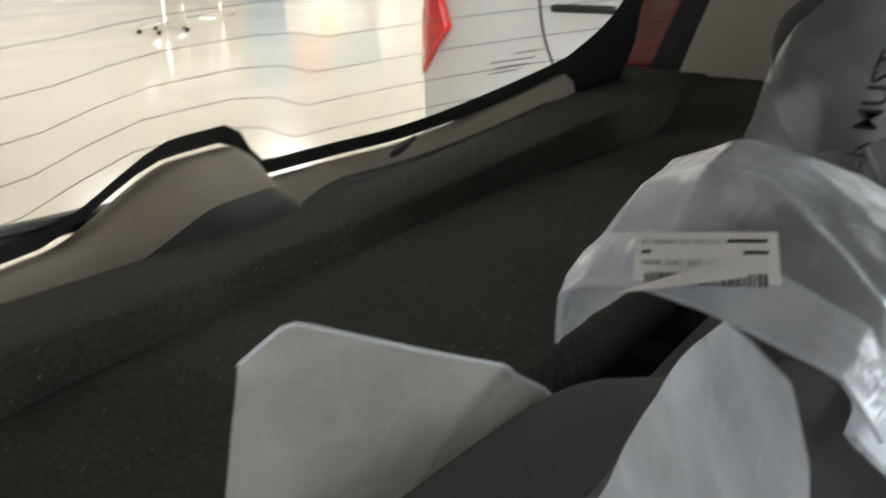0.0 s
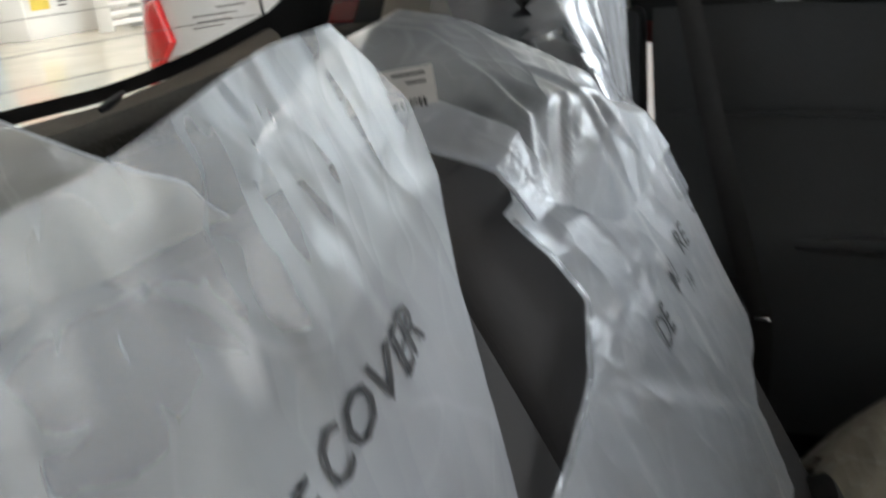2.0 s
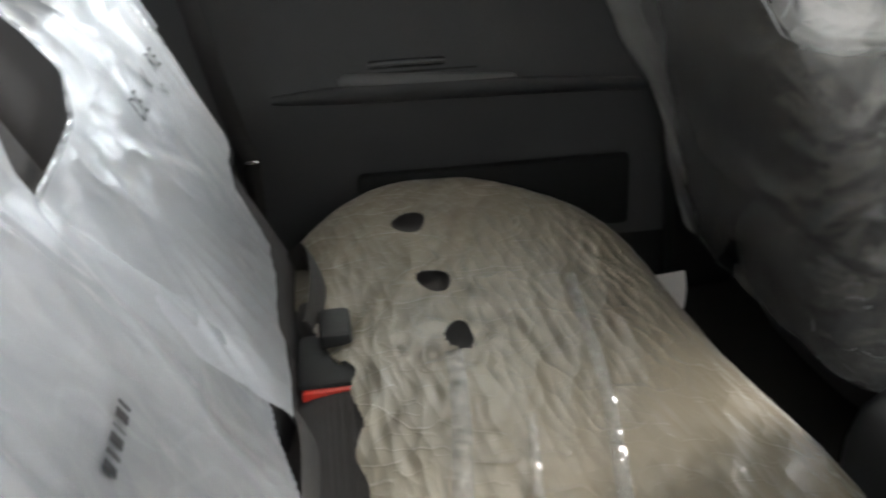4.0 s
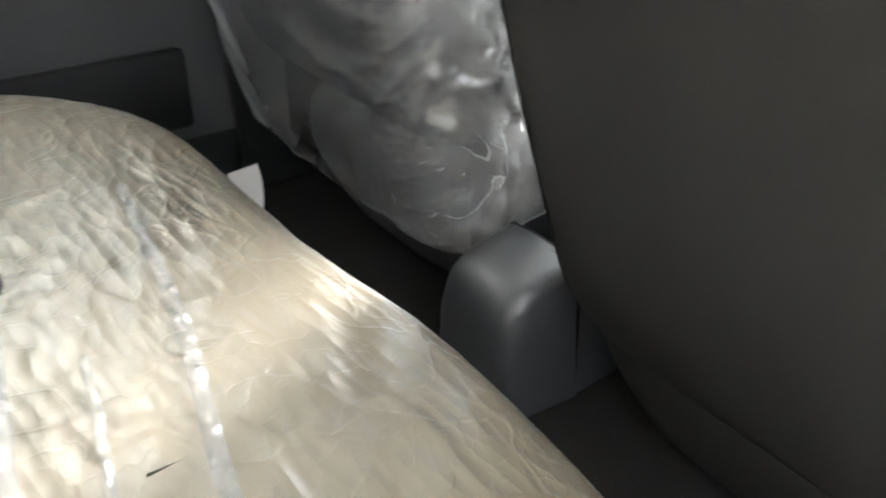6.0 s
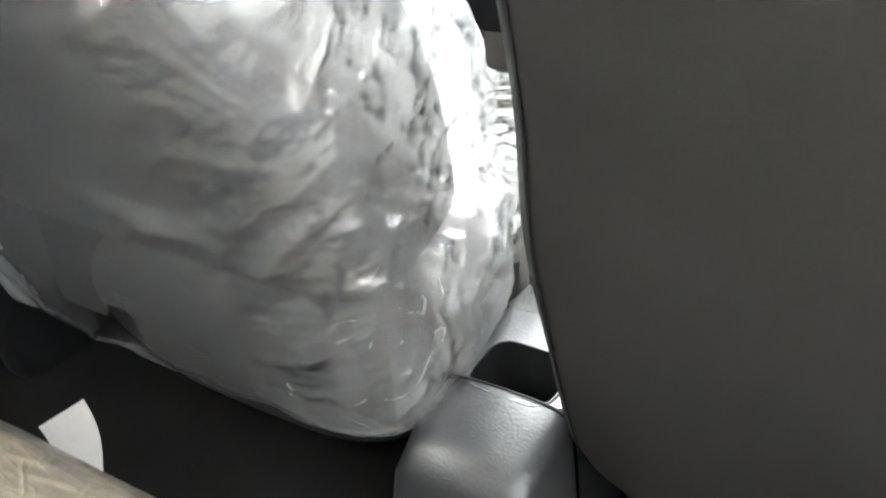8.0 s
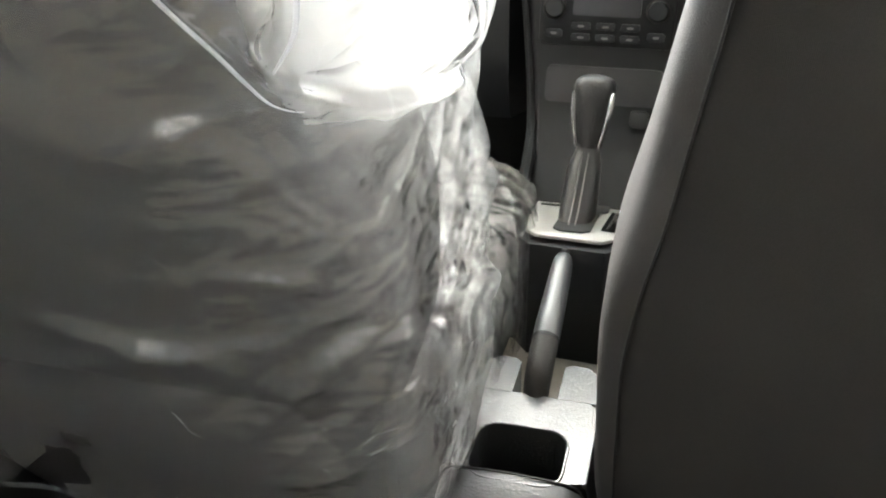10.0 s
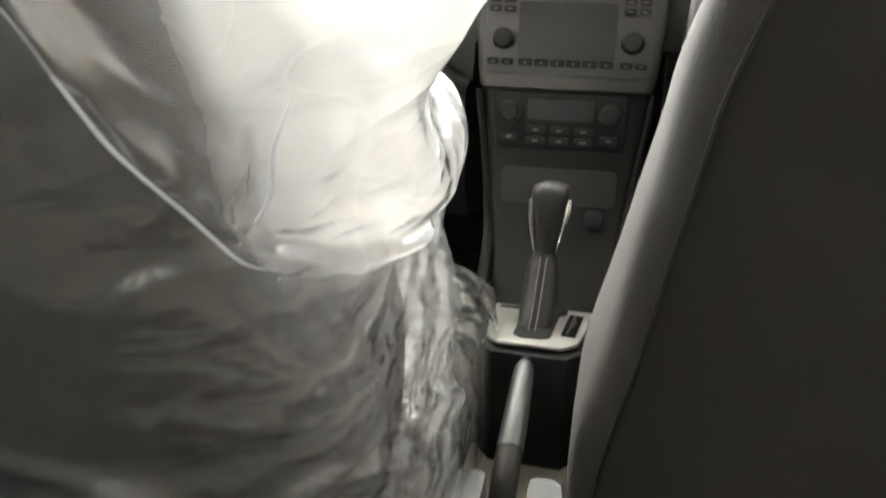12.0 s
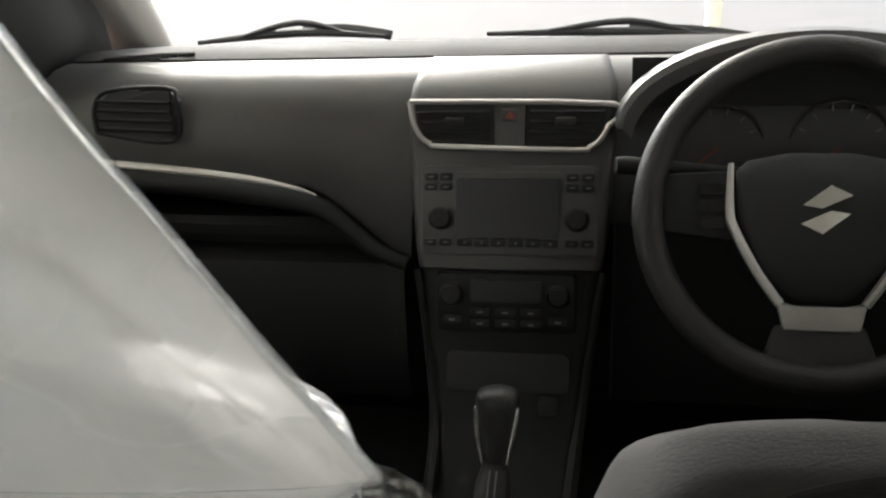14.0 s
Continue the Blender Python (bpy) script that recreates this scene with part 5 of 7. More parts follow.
# paler side bolster panel with a stitched seam
bm = bmesh.new()
rings = []
for cx, cy, cz, hw, hd, lean, e in smooth_rows(seat_back_rows(0.335, 0.0012)[1:], 5):
    r = ring_of((cx, cy, cz), (hw, 0, 0), (0, hd * math.cos(radians(lean)), hd * math.sin(radians(lean))), e, 64)
    rings.append(r[24:39])
skin(bm, rings, close=False)
part("side_bolster", bm, SEAT_SIDE, drv, "paler grey side bolster", angle=180)
bm = tube(bmesh.new(), [r[-1] for r in rings[2::3]], 0.0009, n=6)
part("seam", bm, DARK, drv)
part("cushion", lofted([(0.335, 0.50, 0.33, 0.22, 0.20, 0, 4), (0.335, 0.50, 0.42, 0.25, 0.235, 0, 5), (0.335, 0.51, 0.50, 0.25, 0.24, 3, 5), (0.335, 0.51, 0.54, 0.23, 0.22, 3, 4), (0.335, 0.51, 0.548, 0.15, 0.15, 3, 3)], 48), SEAT_DRV, drv)
for rx in (0.16, 0.48):
    part("rail", boxes((rx, rx + 0.03, 0.36, 0.75, 0.3, 0.34), bevel=0.004), DARK, drv)

pas = thing("front_seat", (-0.335, 0.3, 0.3), "dark grey fabric front passenger seat inside plastic film", "car seat", group="front seats")
# its inner flank stands upright up to the rounded shoulder
pas_rows = [(x + 0.011, y + 0.014, z + 0.022 * ramp(z, 0.86, 0.99), hw + 0.011 + 0.020 * ramp(z, 0.60, 0.78) + 0.016 * ramp(z, 0.84, 0.92), hd, lean, e + 1.6 * (1 - ramp(z, 0.95, 0.98))) for x, y, z, hw, hd, lean, e in seat_back_rows(-0.338)[3:]]
x, y, z, hw, hd, lean, e = pas_rows[0]
pas_rows = [(x, y + 0.035, z - 0.03, hw - 0.02, hd - 0.045, lean, 4), (x, y + 0.012, z - 0.018, hw - 0.005, hd - 0.012, lean, 5)] + pas_rows
part("backrest", lofted(pas_rows, 64, 5), SEAT_DRV, pas, "dark grey woven fabric backrest")
part("cushion", lofted([(-0.305, 0.50, 0.33, 0.20, 0.20, 0, 4), (-0.305, 0.50, 0.42, 0.25, 0.235, 0, 5), (-0.305, 0.51, 0.52, 0.25, 0.24, 3, 5), (-0.305, 0.51, 0.565, 0.235, 0.225, 3, 4), (-0.305, 0.51, 0.575, 0.15, 0.15, 3, 3)], 48), SEAT, pas)
# Added board: keeps the gap below the backrest dark, in place of shade.
part("shade_board", boxes((-0.575, -0.085, 0.275, 0.31, 0.40, 0.615), bevel=0.012), CARPET, pas, "dark board added behind the film for shade")
for rx in (-0.19, -0.51):
    part("rail", boxes((rx, rx + 0.03, 0.36, 0.75, 0.3, 0.34), bevel=0.004), DARK, pas)

# ---- film bag on the passenger backrest: tight below, loose and empty above the shoulder ----
# height, middle in y, depth behind and before it, outer x, inner x, squareness
FB = [(0.462, 0.320, 0.090, 0.085, -0.595, -0.055, 5), (0.48, 0.316, 0.099, 0.10, -0.605, -0.042, 5.5), (0.52, 0.308, 0.102, 0.108, -0.615, -0.036, 6), (0.60, 0.287, 0.105, 0.115, -0.62, -0.030, 6), (0.70, 0.262, 0.097, 0.118, -0.615, -0.027, 6), (0.79, 0.226, 0.096, 0.115, -0.605, -0.024, 5.6), (0.825, 0.208, 0.098, 0.115, -0.60, -0.022, 5.2), (0.845, 0.192, 0.093, 0.12, -0.595, -0.013, 4.6), (0.868, 0.172, 0.083, 0.12, -0.59, 0.008, 3.6), (0.890, 0.150, 0.072, 0.12, -0.58, 0.016, 3.2), (0.908, 0.124, 0.058, 0.115, -0.57, 0.008, 2.9), (0.922, 0.105, 0.048, 0.11, -0.56, 0.014, 2.4), (0.952, 0.064, 0.036, 0.10, -0.55, 0.040, 1.9), (0.979, 0.0475, 0.028, 0.085, -0.535, 0.057, 1.6), (0.985, 0.045, 0.028, 0.08, -0.53, 0.0615, 1.5), (0.991, 0.0425, 0.027, 0.07, -0.527, 0.0585, 1.6), (1.05, 0.031, 0.025, 0.035, -0.51, 0.0195, 1.8), (1.09, 0.034, 0.025, 0.03, -0.49, -0.0105, 1.9), (1.19, 0.05, 0.026, 0.03, -0.45, -0.08, 2.2), (1.27, 0.06, 0.018, 0.02, -0.42, -0.15, 2.5), (1.29, 0.062, 0.004, 0.004, -0.40, -0.18, 2.5)]
FB_ROWS = smooth_rows(FB, 14)
BAG_ANG = even_angles(3.6, 0.28, 0.105, 440)
# the film is gathered at the inner edge; above this line it hangs loose
PINCH = (-0.012, 0.715)
LOOSE = [(-0.24, 1.02), (-0.165, 1.0), (-0.113, 0.968), (-0.104, 0.915), (-0.083, 0.880), (-0.063, 0.850), (-0.03, 0.838), (0.02, 0.842)]


# hollows between the folds of the loose part, and sharp creases where the film lies double
VALLEYS = ((-0.048, 0.925, -0.055, 0.865, 0.018, 0.018), (-0.03, 0.885, 0.0, 0.87, 0.012, 0.010))
CREASES = ([(-0.116, 0.974), (-0.112, 0.94), (-0.104, 0.904), (-0.083, 0.872), (-0.064, 0.848), (-0.048, 0.844)], [(-0.027, 0.928), (-0.040, 0.905), (-0.047, 0.88), (-0.062, 0.858)])


# torn gap in the lower hem
NOTCH = [(-0.46, 0.38), (-0.434, 0.425), (-0.306, 0.541), (-0.350, 0.425), (-0.345, 0.38)]


def fold(x, z, x0, z0, x1, z1, width):
    """Height of a straight fold between two places of the bag."""
    dx, dz = x1 - x0, z1 - z0
    t = max(0.0, min(1.0, ((x - x0) * dx + (z - z0) * dz) / (dx * dx + dz * dz)))
    q = math.hypot(x - x0 - t * dx, z - z0 - t * dz) / width
    return max(0.0, 1 - q) * math.sin(math.pi * min(1.0, max(0.0, 0.08 + 0.84 * t)))


def above_line(x, z):
    """Height over the line from which the film hangs loose."""
    for (x0, z0), (x1, z1) in zip(LOOSE, LOOSE[1:]):
        if x <= x1:
            return z - (z0 + (z1 - z0) * max(0.0, (x - x0) / (x1 - x0)))
    return z - LOOSE[-1][1]


def fbag_pt(u, v):
    z, mid_y, tb, tf, xl, xr, e = FB_ROWS[int(round(v * (len(FB_ROWS) - 1)))]
    a = BAG_ANG[int(round(u * 440))]
    ca, sa = math.cos(a), math.sin(a)
    cx, sy = math.copysign(abs(ca) ** (2 / e), ca), math.copysign(abs(sa) ** (2 / e), sa)
    p = Vector(((xl + xr) / 2 + (xr - xl) / 2 * cx, mid_y + (tf if sa > 0 else tb) * sy, z + 0.35 * (tf if sa > 0 else tb) * sy * (1 - ramp(z, 0.86, 0.95))))
    p.z -= 0.006 * ramp(p.x, -0.20, -0.06) * (1 - ramp(z, 0.46, 0.56))
    # the outer corner billows back towards the rear seat
    bulge = ramp(-p.x, 0.46, 0.60) * ramp(p.z, 0.60, 0.76) * (1 - ramp(p.z, 0.95, 1.05))
    p.y -= 0.045 * bulge * (sa < 0.4)
    p.x -= 0.018 * bulge
    p.x += 0.10 * (p.y - 0.255) * ramp(ca, 0.0, 0.6) * (1 - ramp(p.z, 0.76, 0.84))
    side = ramp(p.x, -0.30, -0.08)
    rear = ramp(0.3 - sa, 0.0, 0.6)
    over = above_line(p.x, p.z)
    loose = ramp(over, 0.0, 0.025) * rear
    tight = 1 - ramp(over, -0.01, 0.01)
    # crinkles that fan out from the gathered place
    px, pz = p.x - PINCH[0] - 0.5 * max(0.0, p.y - 0.20), p.z - PINCH[1]
    r, th = math.hypot(px, pz), math.atan2(pz, -px)
    wander = 0.35 * noise.noise(Vector((p.x * 7, p.z * 7, 3.0)))
    fan = 0.7 * facets(((th + wander) * 4.0, r * 4.0, 0.0), 3.0) + 0.40 * facets(((th + 1.2 * wander) * 10.0, r * 5.0, 1.0), 8.0)
    d = 0.026 * fan * min(1.0, r / 0.08) * (0.04 + 0.96 * ramp(p.x, -0.27, -0.07)) * tight * (1 - 0.6 * ramp(r, 0.16, 0.40))
    # broad drapes over the flat of the seat, running down to the hem
    s = Vector((p.x + 0.25 * p.z, 0.5 * p.y, p.z))
    d += 0.004 * (1 - side) * soft(s, (9, 5, 2.2), 11.0) + 0.0035 * (1 - 0.6 * side) * facets((s.x * 13, s.y * 5, s.z * 3.2), 5.0)
    low = max(0.0, (0.60 - z) / 0.15)
    d += low * (0.010 * ridges(p, (18, 10, 7), 13.0) + 0.006 * facets((p.x * 24, p.y * 10, p.z * 9), 2.0))
    # the loose part: large facets, a few long folds that run to the corner
    d += loose * (0.042 * facets((p.x * 9 + 3 * p.z, p.y * 6, p.z * 8), 6.0) * (1 - ramp(p.z, 0.96, 1.02)) + 0.014 * facets((p.x * 22, p.y * 12, p.z * 15), 4.0) * (1 - 0.85 * ramp(p.z, 0.93, 0.99)) + 0.006 * soft(p, (6, 6, 6), 1.0))
    if sa < 0.5:
        for (x0, z0), (x1, z1) in zip(LOOSE, LOOSE[1:]):
            d += 0.016 * fold(p.x, p.z, x0, z0, x1, z1, 0.012)
        for x0, z0, x1, z1, wd, hh in ((0.050, 0.984, -0.03, 1.068, 0.006, 0.007), (0.046, 0.984, -0.09, 1.10, 0.009, 0.007), (0.055, 0.981, -0.02, 0.952, 0.012, 0.007), (-0.02, 0.95, -0.065, 0.925, 0.010, 0.008), (-0.01, 0.93, -0.05, 0.868, 0.010, 0.009), (-0.045, 0.93, -0.075, 0.87, 0.010, 0.008), (-0.13, 1.03, -0.075, 0.90, 0.014, 0.008), (-0.35, 0.66, -0.12, 0.62, 0.012, 0.008), (-0.58, 0.66, -0.42, 0.48, 0.012, 0.009), (-0.33, 0.60, -0.08, 0.665, 0.010, 0.007)):
            d += hh * fold(p.x, p.z, x0, z0, x1, z1, wd)
        for x0, z0, x1, z1, wd, hh in VALLEYS:
            d -= hh * fold(p.x, p.z, x0, z0, x1, z1, wd)
    # it lies on the seat, so it never sinks far
    p = p + Vector((ca, sa, 0.25)).normalized() * (max(d, -0.014 - 0.010 * max(loose, ramp(p.x, -0.10, -0.05))) + 0.002)
    # a clean edge along the tear in the hem
    if sa < 0 and z < 0.62:
        for (x0, z0), (x1, z1) in zip(NOTCH[1:], NOTCH[2:4]):
            dx, dz = x1 - x0, z1 - z0
            t = ((p.x - x0) * dx + (p.z - z0) * dz) / (dx * dx + dz * dz)
            ex, ez = x0 + t * dx - p.x, z0 + t * dz - p.z
            if -0.2 < t < 1.03 and math.hypot(ex, ez) < 0.0045:
                p.x, p.z = p.x + ex, p.z + ez
    return p


fcov = thing("seat_cover", (-0.335, 0.2, 0.44), "crumpled half-clear plastic film bag over the front passenger backrest", "seat cover", group="plastic seat covers")
part("film", sheet(fbag_pt, 440, len(FB_ROWS) - 1, lambda c: not (c.y < 0.30 and inside(c.x, c.z, NOTCH)), wrap=True), FILM_FRONT, fcov, angle=180)
rear_pts = [fbag_pt(u, v) for u in np.linspace(0.62, 0.99, 120) for v in np.linspace(0.35, 0.8, 140)]
for line in CREASES:
    pts = []
    for x0, y0, z0 in smooth_rows([(x, 0.0, z) for x, z in line], 2):
        near = sorted(rear_pts, key=lambda w: (w.x - x0) ** 2 + (w.z - z0) ** 2)[:4]
        pts.append(Vector((x0, sum(w.y for w in near) / 4 - 0.0012, z0)))
    for _ in range(3):
        for k in range(1, len(pts) - 1):
            pts[k].y = (pts[k - 1].y + pts[k].y + pts[k + 1].y) / 3
    bm = bmesh.new()
    rings = []
    ring = smooth_rows(pts, 3)
    for k, q in enumerate(ring):
        r = 0.0003 + 0.0011 * math.sin(math.pi * k / (len(ring) - 1))
        rings.append(ring_of(q, (r, 0.4 * r, 0), (0.3 * r, -r, 0), 2, 6))
    skin(bm, rings)
    part("crease", bm, FILM_BACK, fcov, "white double crease of the film")
part("hem", tube(bmesh.new(), [fbag_pt(u, 0.0) for u in np.linspace(0.54, 0.97, 60)], 0.0022, n=6, k=1, flat=0.5), FILM_THIN, fcov, "heat-sealed film hem")
part("seal_edge", tube(bmesh.new(), [fbag_pt(0.0, v) for v in np.linspace(0.665, 0.98, 24)], 0.0016, n=6, k=2), FILM_THIN, fcov, "pale sealed edge of the bag")

# ---- film on the passenger cushion ----
CF = smooth_rows(((0.44, 0.262), (0.52, 0.264), (0.568, 0.25), (0.585, 0.20), (0.59, 0.12)), 9)


PC_ANG = even_angles(4.76, 0.26, 0.25, 200)


def pcush(u, v):
    z, hw = CF[int(round(v * (len(CF) - 1)))]
    a = PC_ANG[int(round(u * 200))]
    ca, sa = math.cos(a), math.sin(a)
    p = Vector((-0.298 + hw * math.copysign(abs(ca) ** 0.42, ca), 0.505 + (hw - 0.015) * math.copysign(abs(sa) ** 0.42, sa), z))
    d = 0.008 * ridges(p, (10, 16, 16), 4.0) + 0.004 * ridges(p, (34, 34, 34), 9.0)
    return p + Vector((ca, sa, 0.6)).normalized() * (d + 0.005)


pcov = thing("seat_cover", (-0.3, 0.5, 0.45), "crumpled milky plastic film over the front passenger cushion", "seat cover", group="plastic seat covers")
part("film", sheet(pcush, 200, len(CF) - 1, lambda c: not (c.y < 0.40 and c.z < 0.555), wrap=True), FILM_PASS, pcov, angle=180)
part("hem", tube(bmesh.new(), [q for q in (pcush(u, 0.0) for u in np.linspace(0.75, 0.985, 50)) if q.y > 0.40], 0.0016, n=6, k=1), FILM_BACK, pcov, "pale rolled film hem")

# ---- centre console ----
con = thing("centre_console", (0.01, 0.4, 0.3), "grained grey plastic centre console with a cup tray", "centre console")
CX = 0.012
def con_ring(y, hw, top, low=0.30, r=0.018):
    pts = []
    for a, b in ((-hw - 0.012, low), (-hw - 0.004, top - 0.08), (-hw, top - r), (-hw + r * 0.3, top - r * 0.3), (-hw + r, top), (0, top + 0.002), (hw - r, top), (hw - r * 0.3, top - r * 0.3), (hw, top - r), (hw + 0.004, top - 0.08), (hw + 0.012, low)):
        pts.append(Vector((CX + a, y, b)))
    return pts


bm = bmesh.new()
skin(bm, [con_ring(0.200, 0.050, 0.34, r=0.02), con_ring(0.205, 0.055, 0.41), con_ring(0.218, 0.058, 0.442), con_ring(0.245, 0.060, 0.458), con_ring(0.300, 0.062, 0.468)])
part("rear_cap", bm, PALE, con, "grained grey rear cap", angle=60)
part("joint", tube(bmesh.new(), [p + Vector((0, 0.002, 0.0003)) for p in con_ring(0.300, 0.0622, 0.4685)[2:9]], 0.0012, n=6, k=2), BLACK, con, "dark joint line")
# tray deck with an opening and a notch for the lever
bm = bmesh.new()
hole = rounded(0, 0.328, 0.078, 0.064, 0.018, 4)


def deck_z(y):
    return 0.468 + 0.014 * max(0, min(1, (y - 0.30) / 0.15)) ** 0.8


inner = [(x, y) for x, y in hole]


def to_border(x, y):
    """From the tray's middle outwards to the edge of the rear deck."""
    dx, dy = x, y - 0.328
    hx = 0.060
    k = min(hx / abs(dx) if dx else 9e9, (0.404 - 0.328) / dy if dy > 0 else (0.303 - 0.328) / dy if dy < 0 else 9e9)
    return dx * k, 0.328 + dy * k


ia = [bm.verts.new((CX + x, y, deck_z(y) - 0.001)) for x, y in inner]
ob_ring = [to_border(x, y) for x, y in inner]
oa = [bm.verts.new((CX + x, y, deck_z(y))) for x, y in ob_ring]
for i in range(len(ia)):
    j = (i + 1) % len(ia)
    bm.faces.new((ia[i], ia[j], oa[j], oa[i]))
# side and front walls with a rounded shoulder
for s in (-1, 1):
    prof_x = [(0.0575, 0.0), (0.0610, -0.0025), (0.0625, -0.008), (0.066, -0.06), (0.070, -0.17)]
    ys = np.linspace(0.303, 0.452, 12)
    taper = [1 - 0.12 * max(0, (y - 0.36) / 0.09) for y in ys]
    g = [[bm.verts.new((CX + s * px * k, y, deck_z(y) + pz)) for px, pz in prof_x] for y, k in zip(ys, taper)]
    for p, q in zip(g, g[1:]):
        for i in range(4):
            bm.faces.new((p[i], p[i + 1], q[i + 1], q[i]))
    # prong beside the lever
    xin, xout = 0.021, 0.0575
    top = [bm.verts.new((CX + s * x, y, deck_z(y) + 0.0004 - dz)) for x, y, dz in ((xin, 0.403, 0), (xout * 0.985, 0.403, 0), (xout * 0.93, 0.43, 0), (xout * 0.88, 0.446, 0.0), (xout * 0.76, 0.455, 0.001), (xin + 0.006, 0.456, 0.001), (xin, 0.449, 0.0))]
    bm.faces.new(top)
    lowv = [bm.verts.new(v.co + Vector((0, 0.004, -0.10))) for v in top]
    for i in range(len(top)):
        j = (i + 1) % len(top)
        bm.faces.new((top[i], top[j], lowv[j], lowv[i]))
back = [bm.verts.new((CX + x, 0.404, z)) for x, z in ((-0.021, deck_z(0.404)), (0.021, deck_z(0.404)), (0.021, 0.40), (-0.021, 0.40))]
bm.faces.new(back)
part("deck", bm, PALE, con, "grained grey deck", angle=35)
bm = bmesh.new()
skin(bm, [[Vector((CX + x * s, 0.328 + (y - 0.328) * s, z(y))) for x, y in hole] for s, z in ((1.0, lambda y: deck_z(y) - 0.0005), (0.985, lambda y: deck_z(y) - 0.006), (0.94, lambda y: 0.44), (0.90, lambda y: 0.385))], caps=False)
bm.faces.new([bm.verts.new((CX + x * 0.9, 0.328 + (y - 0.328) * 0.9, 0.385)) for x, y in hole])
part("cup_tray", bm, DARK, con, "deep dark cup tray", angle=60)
part("tray_rim", tube(bmesh.new(), [(CX + x * 1.03, 0.328 + (y - 0.328) * 1.03, deck_z(y) - 0.0002) for x, y in hole + hole[:1]], 0.0011, n=6, k=1), PALE, con)
part("front_tray", boxes((CX - 0.075, CX + 0.075, 0.445, 0.60, 0.34, 0.415), bevel=0.008), BEIGE, con, "brownish open tray floor")
part("tray_side", boxes((CX - 0.085, CX - 0.062, 0.42, 0.80, 0.30, 0.47), (CX + 0.062, CX + 0.085, 0.42, 0.80, 0.30, 0.47), bevel=0.008), DARK, con)

brake = thing("handbrake", (0.01, 0.40, 0.46), "grey plastic handbrake lever with a silver button end", "handbrake")
part("grip", tube(bmesh.new(), [(0.0125, 0.452, 0.509), (0.0125, 0.47, 0.516), (0.0125, 0.505, 0.528), (0.012, 0.545, 0.541), (0.012, 0.556, 0.544)], [0.0130, 0.0130, 0.0120, 0.0105, 0.008], n=16), PALE, brake, "smooth grey grip")
part("collar", tube(bmesh.new(), [(0.0125, 0.449, 0.508), (0.0125, 0.4525, 0.5093)], 0.0134, n=16), BLACK, brake)
part("shaft", tube(bmesh.new(), [(0.012, 0.410, 0.465), (0.012, 0.414, 0.482), (0.0125, 0.424, 0.495), (0.0125, 0.450, 0.5085)], [0.0115, 0.0125, 0.013, 0.013], n=14), CONSOLE, brake, "grey lower lever")
part("button", disc(bmesh.new(), (0.012, 0.554, 0.5435), (0.0, 0.94, 0.32), 0.005, 0.012, 14, 0.002), DARK, brake)

# ---- gear selector ----
gear = thing("gear_selector", (0.012, 0.68, 0.5), "automatic gear lever with stitched boot in a satin surround", "gear lever")
GX = 0.012


def gz(y):
    return 0.553 - 0.19 * (y - 0.585)


ring_o = [(-0.058, 0.728), (-0.054, 0.65), (-0.048, 0.598), (-0.034, 0.580), (0.036, 0.576), (0.050, 0.596), (0.056, 0.65), (0.058, 0.722)]
bm = plate(bmesh.new(), [(GX + x * 1.12, 0.67 + (y - 0.67) * 1.14, gz(y) - 0.004) for x, y in ring_o], (0, 0, -0.14))
part("pedestal", bm, DARK, gear, "dark plastic pedestal", smooth=False)
bm = plate(bmesh.new(), [(GX + x, y, gz(y) - 0.002) for x, y in ring_o], (0, 0, 0.005))
bmesh.ops.bevel(bm, geom=list(bm.edges), offset=0.0016, segments=2, profile=0.5, affect="EDGES")
part("surround", bm, SILVER, gear, "satin silver surround plate")
bm = plate(bmesh.new(), [(GX + x, y, gz(y) + 0.0034) for x, y in ((-0.051, 0.717), (-0.025, 0.717), (-0.025, 0.710), (-0.051, 0.710))], (0, 0, 0.001))
part("slot", bm, BLACK, gear, smooth=False)
bm = plate(bmesh.new(), [(GX + x, y, gz(y) + 0.0034) for x, y in ((-0.020, 0.728), (-0.020, 0.605), (-0.012, 0.596), (0.012, 0.596), (0.020, 0.605), (0.022, 0.69), (0.030, 0.700), (0.030, 0.724))], (0, 0, 0.002))
part("gate_insert", bm, BLACK, gear, "black gate insert", smooth=False)
bm = plate(bmesh.new(), [(GX + x, y, gz(y) + 0.0034) for x, y in ((0.034, 0.700), (0.050, 0.696), (0.046, 0.612), (0.030, 0.616))], (0, 0, 0.0015))
part("shift_scale", bm, GLOSSY, gear, "black gear scale with pale letters", smooth=False)
for k, ch in enumerate("PRND32L"):
    y = 0.687 - 0.0105 * k
    part("letter", written(ch, 0.010, lambda a, b, y=y, k=k: Vector((GX + 0.0385 - 0.0006 * k + a * 0.8, y - 0.004 + b, gz(y - 0.004 + b) + 0.0056)), False), STITCH, gear, "pale letter", smooth=False)
part("boot", lofted([(GX - 0.002, 0.665, gz(0.665) + 0.002, 0.020, 0.045, 0, 3), (GX - 0.001, 0.668, 0.560, 0.020, 0.034, 0, 2.6), (GX, 0.676, 0.578, 0.0195, 0.026, 0, 2.4), (GX + 0.001, 0.684, 0.598, 0.018, 0.019, 0, 2.2), (GX + 0.002, 0.69, 0.612, 0.0135, 0.014, 0, 2), (GX + 0.002, 0.692, 0.620, 0.0125, 0.0125, 0, 2)], 24), LEATHER, gear, "pleated black leather boot")
